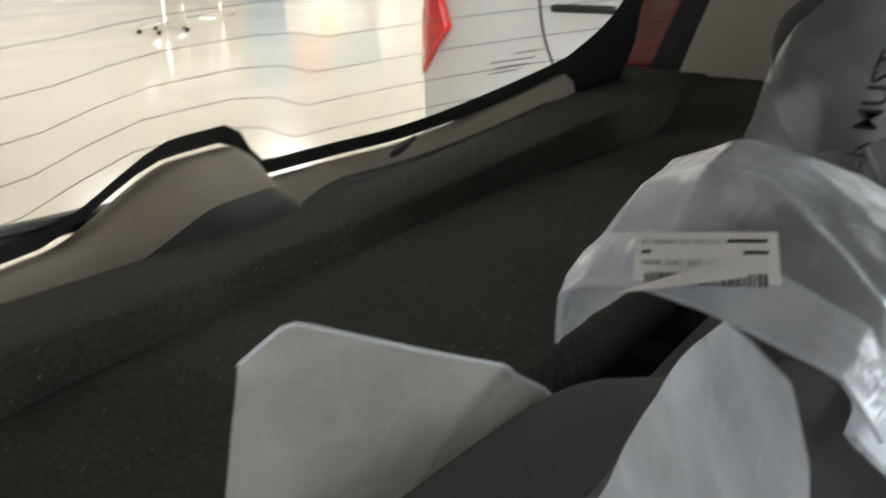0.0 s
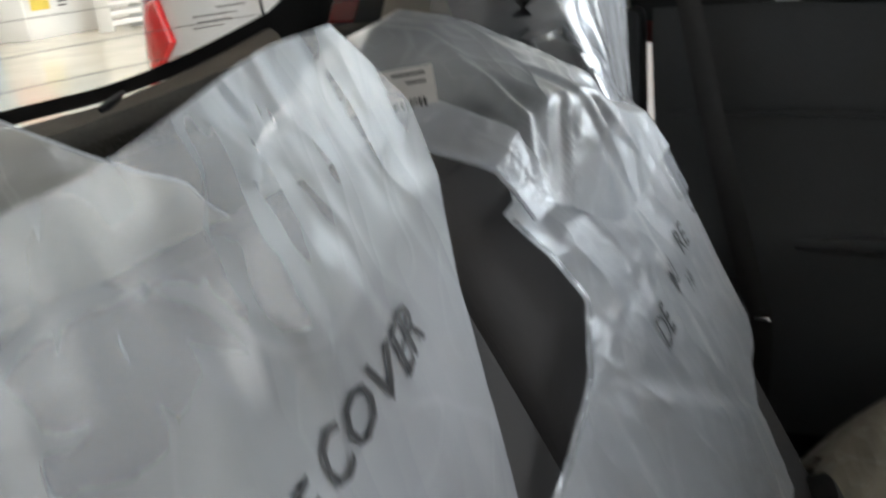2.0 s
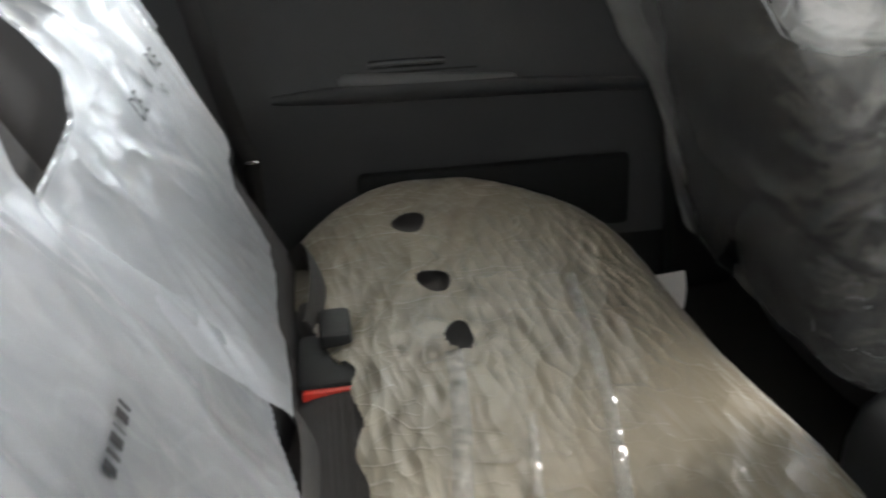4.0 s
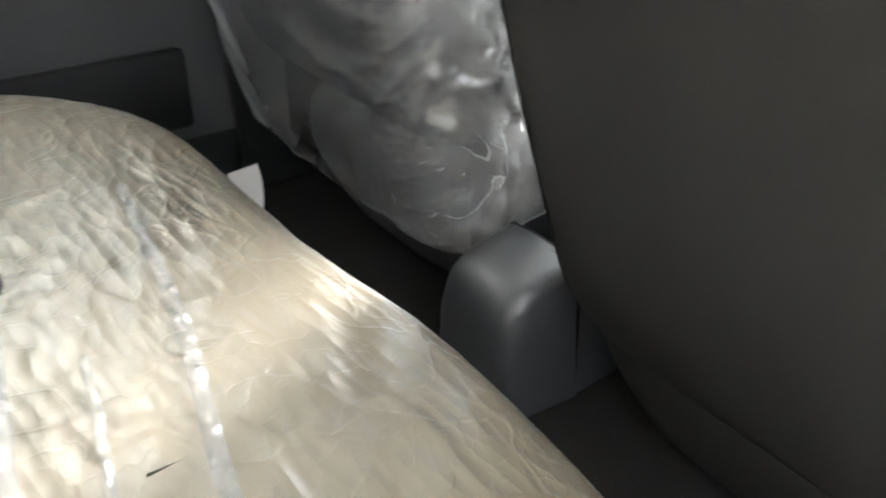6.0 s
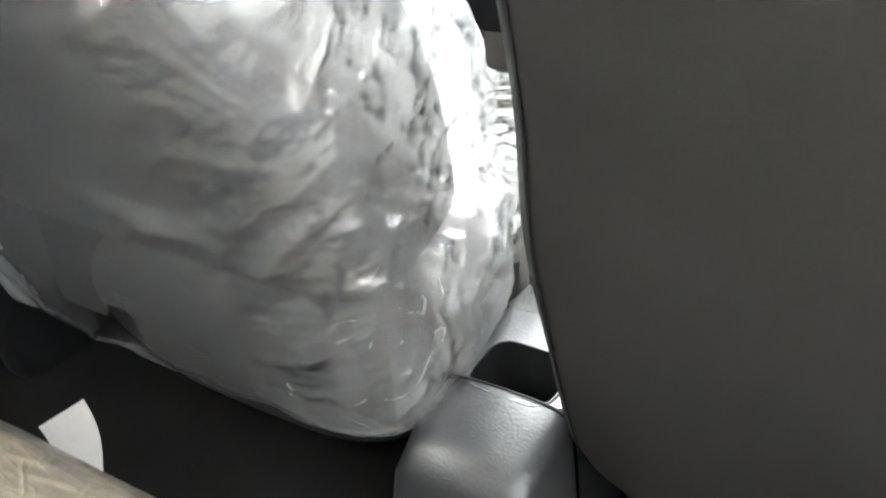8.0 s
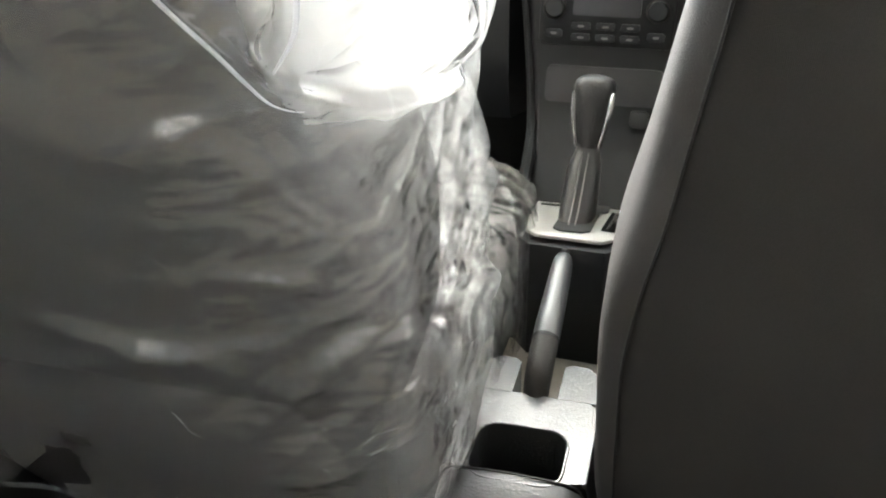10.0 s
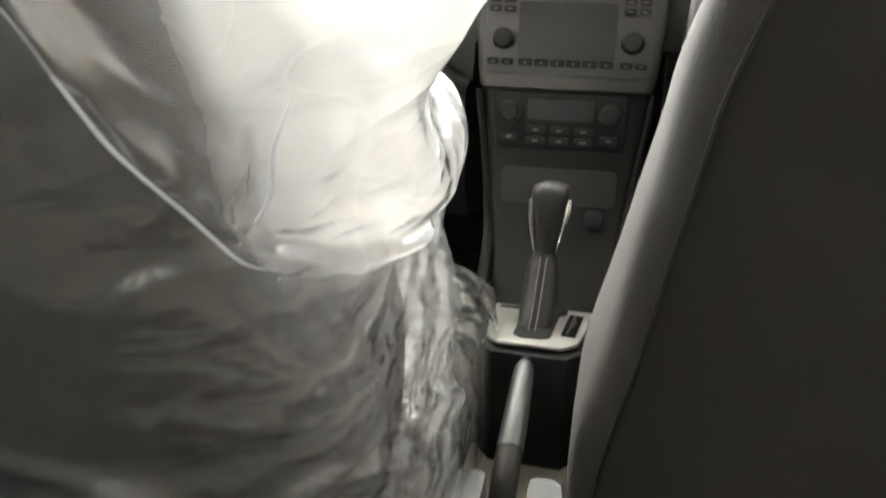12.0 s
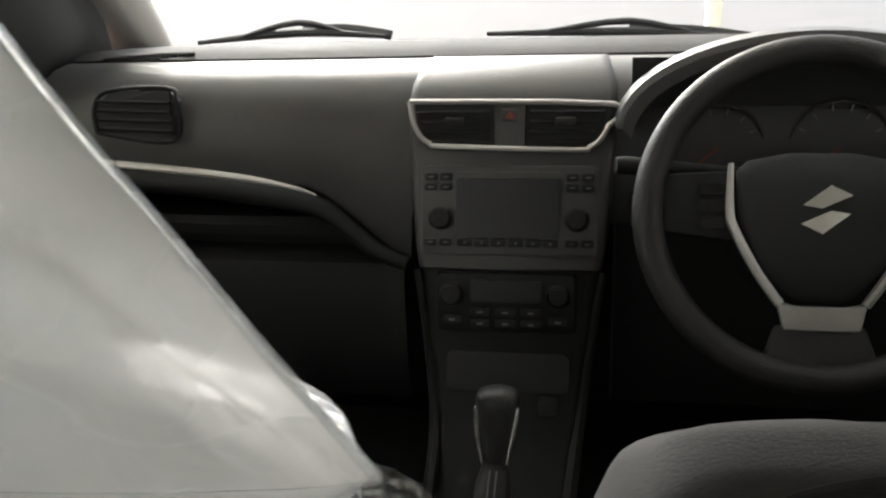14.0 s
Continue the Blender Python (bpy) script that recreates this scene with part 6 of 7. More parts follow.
for s in (-0.0035, 0.0035):
    part("stitching", tube(bmesh.new(), [(GX - 0.002 + s, 0.619, gz(0.62) + 0.006), (GX - 0.001 + s, 0.633, 0.562), (GX + s, 0.649, 0.580), (GX + 0.001 + s, 0.664, 0.599), (GX + 0.002 + s, 0.676, 0.615)], 0.0008, n=5), STITCH, gear, "pale stitching")
part("knob", lofted([(GX + 0.002, 0.692, 0.616, 0.012, 0.0125, 0, 2), (GX + 0.003, 0.694, 0.63, 0.0155, 0.015, -6, 2.3), (GX + 0.004, 0.698, 0.655, 0.0195, 0.018, -8, 2.6), (GX + 0.005, 0.702, 0.678, 0.0225, 0.021, -10, 2.8), (GX + 0.005, 0.704, 0.690, 0.020, 0.018, -10, 2.6), (GX + 0.005, 0.705, 0.695, 0.010, 0.009, -10, 2.2)], 28), LEATHER, gear, "black leather knob")
for s in (-1, 1):
    part("knob_trim", tube(bmesh.new(), [(GX + 0.003 + s * 0.0125, 0.683, 0.620), (GX + 0.003 + s * 0.0155, 0.684, 0.635), (GX + 0.004 + s * 0.0195, 0.686, 0.658), (GX + 0.005 + s * 0.0215, 0.690, 0.680)], [0.0022, 0.0028, 0.0034, 0.0022], n=8), CHROME, gear, "chrome side strip")

# ---- dashboard ----
dash = thing("dashboard", (0, 1.0, 0.6), "dark grained dashboard with silver trims", "dashboard")


def dash_prof(x):
    """Section of the dash from windscreen base over the top roll down to the knee edge."""
    bow = 0.05 * (abs(x) / 0.62) ** 2
    # on the passenger side the face sweeps down beside the centre panel
    low = 0.80 if x > -0.12 else 0.845 - 0.095 * min(1.0, max(0.0, (x + 0.255) / 0.12)) ** 1.15
    return [(1.46 - 2 * bow, 0.90), (1.46 - 2 * bow, 0.985), (1.36 - bow, 0.997), (1.20 - bow, 1.003), (1.10, 1.001), (1.075, 0.994), (1.06, 0.9945), (1.025, 0.989), (0.996, 0.977), (0.974, 0.958), (0.960, 0.933), (0.954, 0.90), (0.953, low + 0.012), (0.958, low), (1.0, low - 0.004), (1.1, 0.80)]


bm = bmesh.new()
xs = [-0.63, -0.60, -0.55, -0.48, -0.40, -0.32, -0.26, -0.24, -0.22, -0.20, -0.18, -0.155, -0.135, -0.122, -0.118, 0.0, 0.134, 0.138, 0.15, 0.2, 0.3, 0.4, 0.5, 0.6, 0.63]
skin(bm, [[Vector((x, y, z)) for y, z in dash_prof(x)[5:] + dash_prof(x)[:1]] for x in xs])
part("top_pad", bm, DASH, dash, "satin grey padded face", angle=45)
bm = bmesh.new()
skin(bm, [[Vector((x, y, z + 0.003 * (k > 0))) for k, (y, z) in enumerate(dash_prof(x)[:6] + [(1.078, 0.985)])] for x in xs])
part("top_deck", bm, DECK, dash, "matt dark top deck", angle=45)
# lower body and glovebox
bm = bmesh.new()
lowp = [(1.1, 0.80), (0.972, 0.80), (0.965, 0.79), (0.968, 0.775), (1.0, 0.77), (1.0, 0.755), (0.948, 0.745), (0.940, 0.72), (0.945, 0.60), (0.965, 0.55), (1.1, 0.52)]
skin(bm, [[Vector((x, y + 0.02 * (x < -0.55), z)) for y, z in lowp] for x in (-0.63, -0.6, -0.4, -0.2, -0.13)])
part("glovebox", bm, DARK, dash, "dark glovebox lid", angle=45)
bm = bmesh.new()
skin(bm, [[Vector((x, y, z)) for y, z in ((1.1, 0.80), (0.97, 0.80), (0.955, 0.70), (0.985, 0.55), (1.1, 0.5))] for x in (0.135, 0.2, 0.4, 0.63)])
part("knee_panel", bm, DARK, dash, "dark knee panel", angle=45)
# silver line that sweeps across the passenger side and dips to the centre
line = [(-0.62, 0.958, 0.872), (-0.55, 0.952, 0.875), (-0.49, 0.949, 0.872), (-0.42, 0.948, 0.866), (-0.33, 0.947, 0.856), (-0.27, 0.946, 0.845), (-0.24, 0.947, 0.835)]
part("silver_line", tube(bmesh.new(), line, [0.004, 0.005, 0.006, 0.006, 0.005, 0.003, 0.0015], n=8, flat=0.7), SILVER, dash, "satin silver trim line")
part("lower_roll", tube(bmesh.new(), [(-0.62, 0.965, 0.852), (-0.49, 0.954, 0.853), (-0.33, 0.950, 0.838), (-0.245, 0.948, 0.822), (-0.205, 0.945, 0.797), (-0.165, 0.942, 0.765), (-0.125, 0.94, 0.748)], [0.014, 0.016, 0.016, 0.014, 0.012, 0.011, 0.009], n=12), DARK, dash, "dark roll under the silver line")
# centre panel, slightly proud, tapering to the gear pedestal
CPX = 0.008
bm = bmesh.new()
rows = []
for z, y, hw in ((0.9965, 1.06, 0.112), (0.992, 1.025, 0.118), (0.981, 0.996, 0.123), (0.967, 0.971, 0.1255), (0.951, 0.9555, 0.126), (0.90, 0.940, 0.1255), (0.84, 0.918, 0.121), (0.78, 0.905, 0.115), (0.757, 0.902, 0.112), (0.753, 0.910, 0.110), (0.70, 0.896, 0.104), (0.64, 0.886, 0.096), (0.58, 0.862, 0.088), (0.54, 0.815, 0.082), (0.50, 0.77, 0.078)):
    top = z > 0.98
    rows.append([Vector((CPX + a, y + b, z - 0.012 * (top and abs(a) > hw))) for a, b in ((-hw - 0.004, 0.02 if top else 0.08), (-hw, 0.012), (-hw + 0.004, 0.002), (-hw + 0.012, 0), (0, -0.002), (hw - 0.012, 0), (hw - 0.004, 0.002), (hw, 0.012), (hw + 0.004, 0.02 if top else 0.08))])
skin(bm, rows[:10], close=False)
part("centre_panel", bm, DASH, dash, "satin grey centre panel", angle=60)
bm = bmesh.new()
skin(bm, rows[9:], close=False)
part("lower_panel", bm, PANEL, dash, "black lower centre panel", angle=60)
for s in (-1, 1):
    pts = [(CPX + s * (hw + 0.001), y + 0.004, z) for z, y, hw in ((0.752, 0.903, 0.112), (0.70, 0.896, 0.104), (0.64, 0.886, 0.096), (0.58, 0.862, 0.088), (0.55, 0.82, 0.083), (0.53, 0.76, 0.079), (0.525, 0.71, 0.076))]
    part("side_trim", tube(bmesh.new(), pts, [0.004, 0.005, 0.006, 0.007, 0.008, 0.008, 0.006], n=8), PANEL, dash, "dark satin edge trim")


def cp(x, z, off=0.0):
    """A place on the face of the centre panel."""
    tab = ((0.985, 0.985), (0.955, 0.954), (0.90, 0.940), (0.84, 0.918), (0.78, 0.905), (0.70, 0.896), (0.64, 0.886), (0.58, 0.862))
    y = tab[-1][1]
    for (z1, y1), (z0, y0) in zip(tab, tab[1:]):
        if z >= z0:
            y = y0 + (y1 - y0) * (z - z0) / (z1 - z0)
            break
    return Vector((CPX + x, y - 0.002 - off, z))


def on_panel(name, outline, depth, lift, material, label="", parent=None, bevel=0.0):
    bm = plate(bmesh.new(), [cp(x, z, lift) for x, z in outline], (0, depth, 0))
    if bevel:
        bmesh.ops.bevel(bm, geom=list(bm.edges), offset=bevel, segments=2, profile=0.5, affect="EDGES")
    return part(name, bm, material, parent or dash, label, angle=35)


vent_o = [(-0.122, 0.953), (0.122, 0.949), (0.116, 0.925), (0.106, 0.908), (0.094, 0.900), (0.078, 0.897), (-0.080, 0.901), (-0.096, 0.904), (-0.108, 0.912), (-0.117, 0.928)]
vent = thing("centre_vents", (0.008, 0.94, 0.92), "twin centre air vents in a satin silver frame", "air vent")
on_panel("backing", [(x * 0.96, 0.925 + (z - 0.925) * 0.93) for x, z in vent_o], 0.01, 0.001, BLACK, parent=vent)
bm = tube(bmesh.new(), [cp(x, z, 0.006) for x, z in vent_o + vent_o[:1]], 0.0033, n=8, k=3)
part("frame", bm, SILVER, vent, "satin silver frame")
for s in (-1, 1):
    for k in range(4):
        z = 0.941 - 0.0115 * k
        x0 = s * 0.024
        x1 = s * (0.112 - 0.006 * k)
        bm = plate(bmesh.new(), [cp(x0, z, 0.008), cp(x1, z, 0.008), cp(x1, z + 0.003, -0.004), cp(x0, z + 0.003, -0.004)], (0, 0, -0.0022))
        part("slat", bm, DARK, vent, smooth=False)
    bm = bmesh.new()
    c = cp(s * 0.066, 0.931, 0.011)
    box(bm, c.x - 0.012, c.x + 0.012, c.y - 0.003, c.y + 0.006, c.z - 0.004, c.z + 0.004, 0.002)
    part("slider", bm, CONSOLE, vent, "grey thumb slider")
on_panel("bridge", [(-0.019, 0.95), (0.019, 0.95), (0.017, 0.899), (-0.017, 0.899)], 0.008, 0.006, DASH, "grey bridge between the vents", vent)
on_panel("hazard_button", [(-0.010, 0.944), (0.010, 0.944), (0.010, 0.930), (-0.010, 0.930)], 0.004, 0.0085, DASH, "hazard button", vent, 0.001)
on_panel("hazard_mark", [(-0.0055, 0.9335), (0.0055, 0.9335), (0.0, 0.9425)], 0.001, 0.0100, HAZARD, "red triangle", vent)

# radio
rad = thing("car_radio", (0.008, 0.91, 0.82), "dark car radio with a wide display, knobs and keys", "car radio")
on_panel("fascia", rounded(0, 0.826, 0.212, 0.104, 0.006, 3), 0.008, 0.003, DASH, "grey fascia", rad, 0.0015)
on_panel("loading_slot", rounded(-0.001, 0.868, 0.122, 0.007, 0.002, 2), 0.002, 0.0045, DASH, "grey slot strip", rad)
on_panel("display", rounded(-0.001, 0.830, 0.124, 0.068, 0.003, 3), 0.003, 0.0052, DISPLAY, "dark display", rad)
for s in (-1, 1):
    c = cp(s * 0.0815, 0.818, 0.003)
    part("knob", disc(bmesh.new(), c, (0, -1, 0.25), 0.0125, 0.014, 28, 0.002), DARK, rad, "round black knob")
    part("knob_ring", tube(bmesh.new(), [c + Vector((0.0135 * math.cos(a), -0.003, 0.0135 * math.sin(a))) for a in np.linspace(0, 2 * math.pi, 17)], 0.0012, n=5, k=2), CONSOLE, rad)
    for k in range(4):
        on_panel("key", rounded(s * (0.0755 if k % 2 else 0.094), 0.866 - 0.0115 * (k // 2), 0.015, 0.008, 0.002, 2), 0.003, 0.0055, DARK, "", rad, 0.0006)
        on_panel("key_mark", rounded(s * (0.0755 if k % 2 else 0.094), 0.866 - 0.0115 * (k // 2), 0.007, 0.0016, 0.0006, 1), 0.001, 0.0063, MARK, "", rad)
    for k in range(2):
        on_panel("key", rounded(s * (0.0755 if k % 2 else 0.094), 0.790, 0.015, 0.008, 0.002, 2), 0.003, 0.0055, DARK, "", rad, 0.0006)
        on_panel("key_mark", rounded(s * (0.0755 if k % 2 else 0.094), 0.790, 0.006, 0.0014, 0.0006, 1), 0.001, 0.0063, MARK, "", rad)
for k in range(6):
    on_panel("key", rounded(-0.052 + 0.0205 * k, 0.790, 0.018, 0.009, 0.002, 2), 0.003, 0.0055, DARK, "", rad, 0.0006)
    on_panel("key_mark", rounded(-0.052 + 0.0205 * k, 0.790, 0.003, 0.0032, 0.0008, 1), 0.001, 0.0063, MARK, "", rad)

# climate panel
cl = thing("climate_panel", (0.005, 0.9, 0.72), "dark climate control panel with two dials and a small display", "climate control")
on_panel("fascia", rounded(-0.003, 0.716, 0.170, 0.072, 0.008, 3), 0.008, 0.0025, PANEL, "dark fascia", cl, 0.0015)
on_panel("display", rounded(-0.003, 0.731, 0.085, 0.026, 0.003, 3), 0.003, 0.0048, DISPLAY, "dark display", cl)
for s in (-1, 1):
    c = cp(-0.004 + s * 0.0645, 0.727, 0.0025)
    part("dial", disc(bmesh.new(), c, (0, -1, 0.12), 0.0125, 0.012, 28, 0.002), DARK, cl, "round black dial")
    part("dial_ring", tube(bmesh.new(), [c + Vector((0.014 * math.cos(a), -0.003, 0.014 * math.sin(a))) for a in np.linspace(0, 2 * math.pi, 17)], 0.0012, n=5, k=2), CONSOLE, cl)
    on_panel("key", rounded(-0.004 + s * 0.0645, 0.695, 0.022, 0.011, 0.003, 2), 0.003, 0.005, DARK, "", cl, 0.0008)
    on_panel("key_mark", rounded(-0.004 + s * 0.0645, 0.695, 0.008, 0.003, 0.001, 1), 0.001, 0.0058, MARK, "", cl)
for k in range(6):
    xk, zk = -0.034 + 0.031 * (k % 3), 0.705 - 0.014 * (k // 3)
    on_panel("key", rounded(xk, zk, 0.024, 0.0095, 0.002, 2), 0.003, 0.005, DARK, "", cl, 0.0008)
    on_panel("key_mark", rounded(xk, zk, 0.008, 0.0025, 0.0008, 1), 0.001, 0.0058, MARK, "", cl)
on_panel("stowage_slot", rounded(0, 0.632, 0.15, 0.045, 0.008, 3), 0.004, 0.001, BLACK, "dark stowage recess")
on_panel("power_socket", rounded(0.05, 0.595, 0.024, 0.02, 0.006, 3), 0.006, 0.004, DARK, "covered power socket", None, 0.001)

# passenger end vent
ev = thing("side_vent", (-0.47, 0.96, 0.95), "round-cornered side air vent at the dash end", "air vent")
bm = plate(bmesh.new(), [(-0.535, 0.955, 0.915), (-0.425, 0.947, 0.905), (-0.415, 0.945, 0.955), (-0.43, 0.955, 0.972), (-0.52, 0.968, 0.965), (-0.54, 0.962, 0.945)], (0, 0.012, 0))
part("backing", bm, BLACK, ev, smooth=False)
for k in range(4):
    z = 0.918 + 0.012 * k
    part("slat", tube(bmesh.new(), [(-0.53, 0.952, z + 0.002), (-0.425, 0.944, z)], 0.0025, n=6), DARK, ev)
part("frame", tube(bmesh.new(), [(-0.535, 0.953, 0.915), (-0.425, 0.945, 0.905), (-0.415, 0.943, 0.955), (-0.43, 0.952, 0.972), (-0.52, 0.965, 0.967), (-0.54, 0.96, 0.945), (-0.535, 0.953, 0.915)], 0.003, n=8), DARK, ev)
dv = thing("demister_vent", (-0.5, 1.05, 0.99), "small louvred demister vent on the dash top", "air vent")
for k in range(5):
    y = 1.045 + 0.014 * k
    part("slat", tube(bmesh.new(), [(-0.565 + 0.01 * k, y, 1.0015), (-0.475 + 0.006 * k, y - 0.012, 1.0035)], 0.0026, n=6), BLACK, dv)

# instrument hood and dials
ins = thing("instrument_cluster", (0.335, 0.95, 0.9), "shaded instrument cluster with two round dials", "instrument cluster")
bm = bmesh.new()
rings = []
for y, w, h in ((0.90, 0.205, 0.098), (0.905, 0.212, 0.106), (0.94, 0.215, 0.108), (1.02, 0.20, 0.09), (1.08, 0.18, 0.06)):
    rings.append([Vector((0.345 + w * math.cos(a), y + 0.03 * (1 - math.sin(a)) * 0.3, 0.925 + h * math.sin(a))) for a in np.linspace(0, math.pi, 25)])
skin(bm, rings, close=False)
rings2 = [[p + Vector((0, 0, -0.012)) - Vector((0.05 * (p.x - 0.345), 0, 0)) for p in rings[0]], [p + Vector((0, 0, -0.014)) - Vector((0.06 * (p.x - 0.345), 0, 0)) for p in rings[3]]]
skin(bm, rings2, close=False)
skin(bm, [rings[0], rings2[0]], close=False)
part("hood", bm, DASH, ins, "dark hood", angle=50)
part("back", boxes((0.15, 0.54, 0.965, 0.98, 0.82, 1.0)), BLACK, ins, smooth=False)
part("surround", boxes((0.15, 0.54, 0.93, 0.98, 0.80, 0.845), bevel=0.01), DASH, ins)
for x, r in ((0.250, 0.052), (0.385, 0.056), (0.475, 0.036)):
    part("dial", disc(bmesh.new(), (x, 0.964, 0.895), (0, -1, 0.12), r, 0.006, 36), GLOSSY, ins, "black dial")
    part("dial_ring", tube(bmesh.new(), [(x + r * math.cos(a), 0.957, 0.895 + r * math.sin(a)) for a in np.linspace(0, 2 * math.pi, 25)], 0.0022, n=6, k=1), CONSOLE, ins, "grey dial ring")
    for k in range(12):
        a = radians(-50 + 280 * k / 11)
        part("mark", tube(bmesh.new(), [(x + r * q * math.cos(a), 0.9555, 0.895 + r * q * math.sin(a)) for q in (0.76, 0.9)], 0.0009, n=4, k=1), STITCH, ins)
    part("needle", tube(bmesh.new(), [(x, 0.954, 0.895), (x - r * 0.55, 0.954, 0.895 - r * 0.5)], [0.0014, 0.0006], n=5), HAZARD, ins)

# ---- steering wheel ----
sw = thing("steering_wheel", (0.332, 0.79, 0.865), "black leather steering wheel with silver spokes", "steering wheel")
WC = Vector((0.332, 0.79, 0.860))
TILT_W = radians(21)
wu, wv = Vector((1, 0, 0)), Vector((0, math.sin(TILT_W), math.cos(TILT_W)))
wn_dir = wu.cross(wv)
if wn_dir.y > 0:
    wn_dir = -wn_dir


def wp(a, b, c=0.0):
    return WC + wu * a + wv * b + wn_dir * c


R = 0.168
part("rim", tube(bmesh.new(), [wp(R * math.cos(a), R * math.sin(a) * 0.985) for a in np.linspace(0, 2 * math.pi, 49)], 0.0155, n=16, k=2, caps=False), LEATHER, sw, "black leather rim", angle=80)
hub = [(-0.082, 0.040), (-0.070, 0.052), (-0.03, 0.060), (0.03, 0.060), (0.070, 0.052), (0.082, 0.040), (0.080, -0.01), (0.060, -0.055), (0.035, -0.082), (0.02, -0.09), (-0.02, -0.09), (-0.035, -0.082), (-0.060, -0.055), (-0.080, -0.01)]
bm = bmesh.new()
skin(bm, [[wp(x * s, z * s - 0.006 * (1 - s), c) for x, z in hub] for s, c in ((1.0, -0.03), (1.0, 0.002), (0.97, 0.012), (0.86, 0.020), (0.5, 0.026), (0.1, 0.027))])
part("airbag_cover", bm, DECK, sw, "dark grained airbag cover", angle=60)
for s in (-1, 1):
    bm = bmesh.new()
    plate(bm, [wp(s * x, z, 0.004) for x, z in ((0.078, 0.042), (0.165, 0.038), (0.168, -0.002), (0.150, -0.022), (0.084, -0.03))], wn_dir * -0.02)
    bmesh.ops.bevel(bm, geom=list(bm.edges), offset=0.004, segments=2, profile=0.5, affect="EDGES")
    part("spoke", bm, DARK, sw, "dark plastic spoke")
    for k in range(3):
        bm = plate(bmesh.new(), [wp(s * (0.105 + dx), 0.022 - 0.017 * k + dz, 0.007) for dx, dz in rounded(0, 0, 0.026, 0.012, 0.003, 2)], wn_dir * -0.003)
        part("key", bm, GLOSSY, sw)
    bm = tube(bmesh.new(), [wp(s * 0.087, 0.048, 0.010), wp(s * 0.088, 0.0, 0.012), wp(s * 0.083, -0.02, 0.012), wp(s * 0.062, -0.06, 0.012), wp(s * 0.040, -0.092, 0.011)], [0.0028, 0.0045, 0.005, 0.005, 0.005], n=8)
    part("spoke_trim", bm, SILVER, sw, "satin silver spoke trim")
bm = plate(bmesh.new(), [wp(x, z, 0.012) for x, z in ((-0.043, -0.088), (-0.02, -0.097), (0.02, -0.097), (0.043, -0.088), (0.036, -0.118), (-0.036, -0.118))], wn_dir * -0.01)
bmesh.ops.bevel(bm, geom=list(bm.edges), offset=0.003, segments=2, profile=0.5, affect="EDGES")
part("lower_plate", bm, SILVER, sw, "satin silver lower plate")
bm = plate(bmesh.new(), [wp(x, z, 0.006) for x, z in ((-0.042, -0.112), (0.042, -0.112), (0.060, -0.165), (-0.060, -0.165))], wn_dir * -0.018)
bmesh.ops.bevel(bm, geom=list(bm.edges), offset=0.005, segments=2, profile=0.5, affect="EDGES")
part("lower_spoke", bm, LEATHER, sw, "dark lower spoke")
bm = bmesh.new()
for k in (1, -1):
    plate(bm, [wp(k * x, k * z, 0.0265) for x, z in ((-0.022, 0.004), (0.004, 0.024), (0.024, 0.014), (-0.004, 0.001))], wn_dir * 0.003)
part("emblem", bm, CHROME, sw, "plain chrome emblem", smooth=False)
part("column", tube(bmesh.new(), [wp(0, 0, -0.02), wp(0, -0.01, -0.10), wp(0, -0.02, -0.2)], [0.06, 0.055, 0.06], n=20), DARK, sw, "dark column shroud")
part("stalk", tube(bmesh.new(), [(0.27, 0.86, 0.885), (0.20, 0.862, 0.89), (0.148, 0.860, 0.893), (0.132, 0.858, 0.894)], [0.006, 0.007, 0.010, 0.009], n=10), DARK, sw, "dark lever stalk")

# ---- white car parked alongside ----
wc = thing("white_car", (-2.0, -0.6, 0.0), "white hatchback with a tall red tail lamp, parked alongside", "car")


def flank(y, h):
    """Side skin of the parked car: y along it, h height; it tucks in at the glass and the tail."""
    x = -2.02 - 0.10 * max(0, h - 0.95) - 0.35 * max(0, (0.35 - h) / 0.35) ** 2 - 0.10 * max(0, (-2.25 - y) / 0.35) ** 2
    return x


def tail_y(h):
    return -2.60 + 0.10 * max(0, h - 0.6) ** 1.0 + 0.30 * max(0, h - 0.95) ** 1.1


bm = sheet(lambda u, v: (lambda h: Vector((flank(tail_y(h) + (1.7 - tail_y(h)) * u, h), tail_y(h) + (1.7 - tail_y(h)) * u, h)))(0.28 + 0.72 * v), 40, 16)
part("body_side", bm, WHITE, wc, "white painted side", angle=60)
bm = bmesh.new()
skin(bm, [[Vector((flank(tail_y(h), h) - 1.6 * k / 8, tail_y(h) - 0.12 * math.sin(math.pi * k / 8), h)) for k in range(9)] for h in np.linspace(0.28, 1.0, 9)], close=False)
part("tail_panel", bm, WHITE, wc, "white painted tail", angle=60)
bm = bmesh.new()
skin(bm, [[Vector((-2.10 - 0.25 * s, -2.36 + 0.25 * s, 1.0 + 0.5 * s)), Vector((-2.02 - 0.08 * s - 0.03, -1.9 + 0.12 * s, 1.0 + 0.5 * s))] for s in np.linspace(0, 1, 6)], close=False)
part("rear_pillar", bm, WHITE, wc, "white rear pillar", angle=60)
bm = slab(lambda x, y: 1.52 - 0.08 * ((x + 2.8) / 0.7) ** 2 - 0.05 * ((y + 0.5) / 1.4) ** 2, -3.45, -2.15, -2.05, 0.6, 0.04)
part("roof", bm, WHITE, wc, "white roof")
part("far_side", boxes((-3.65, -3.6, -2.4, 1.7, 0.28, 1.0)), WHITE, wc, smooth=False)
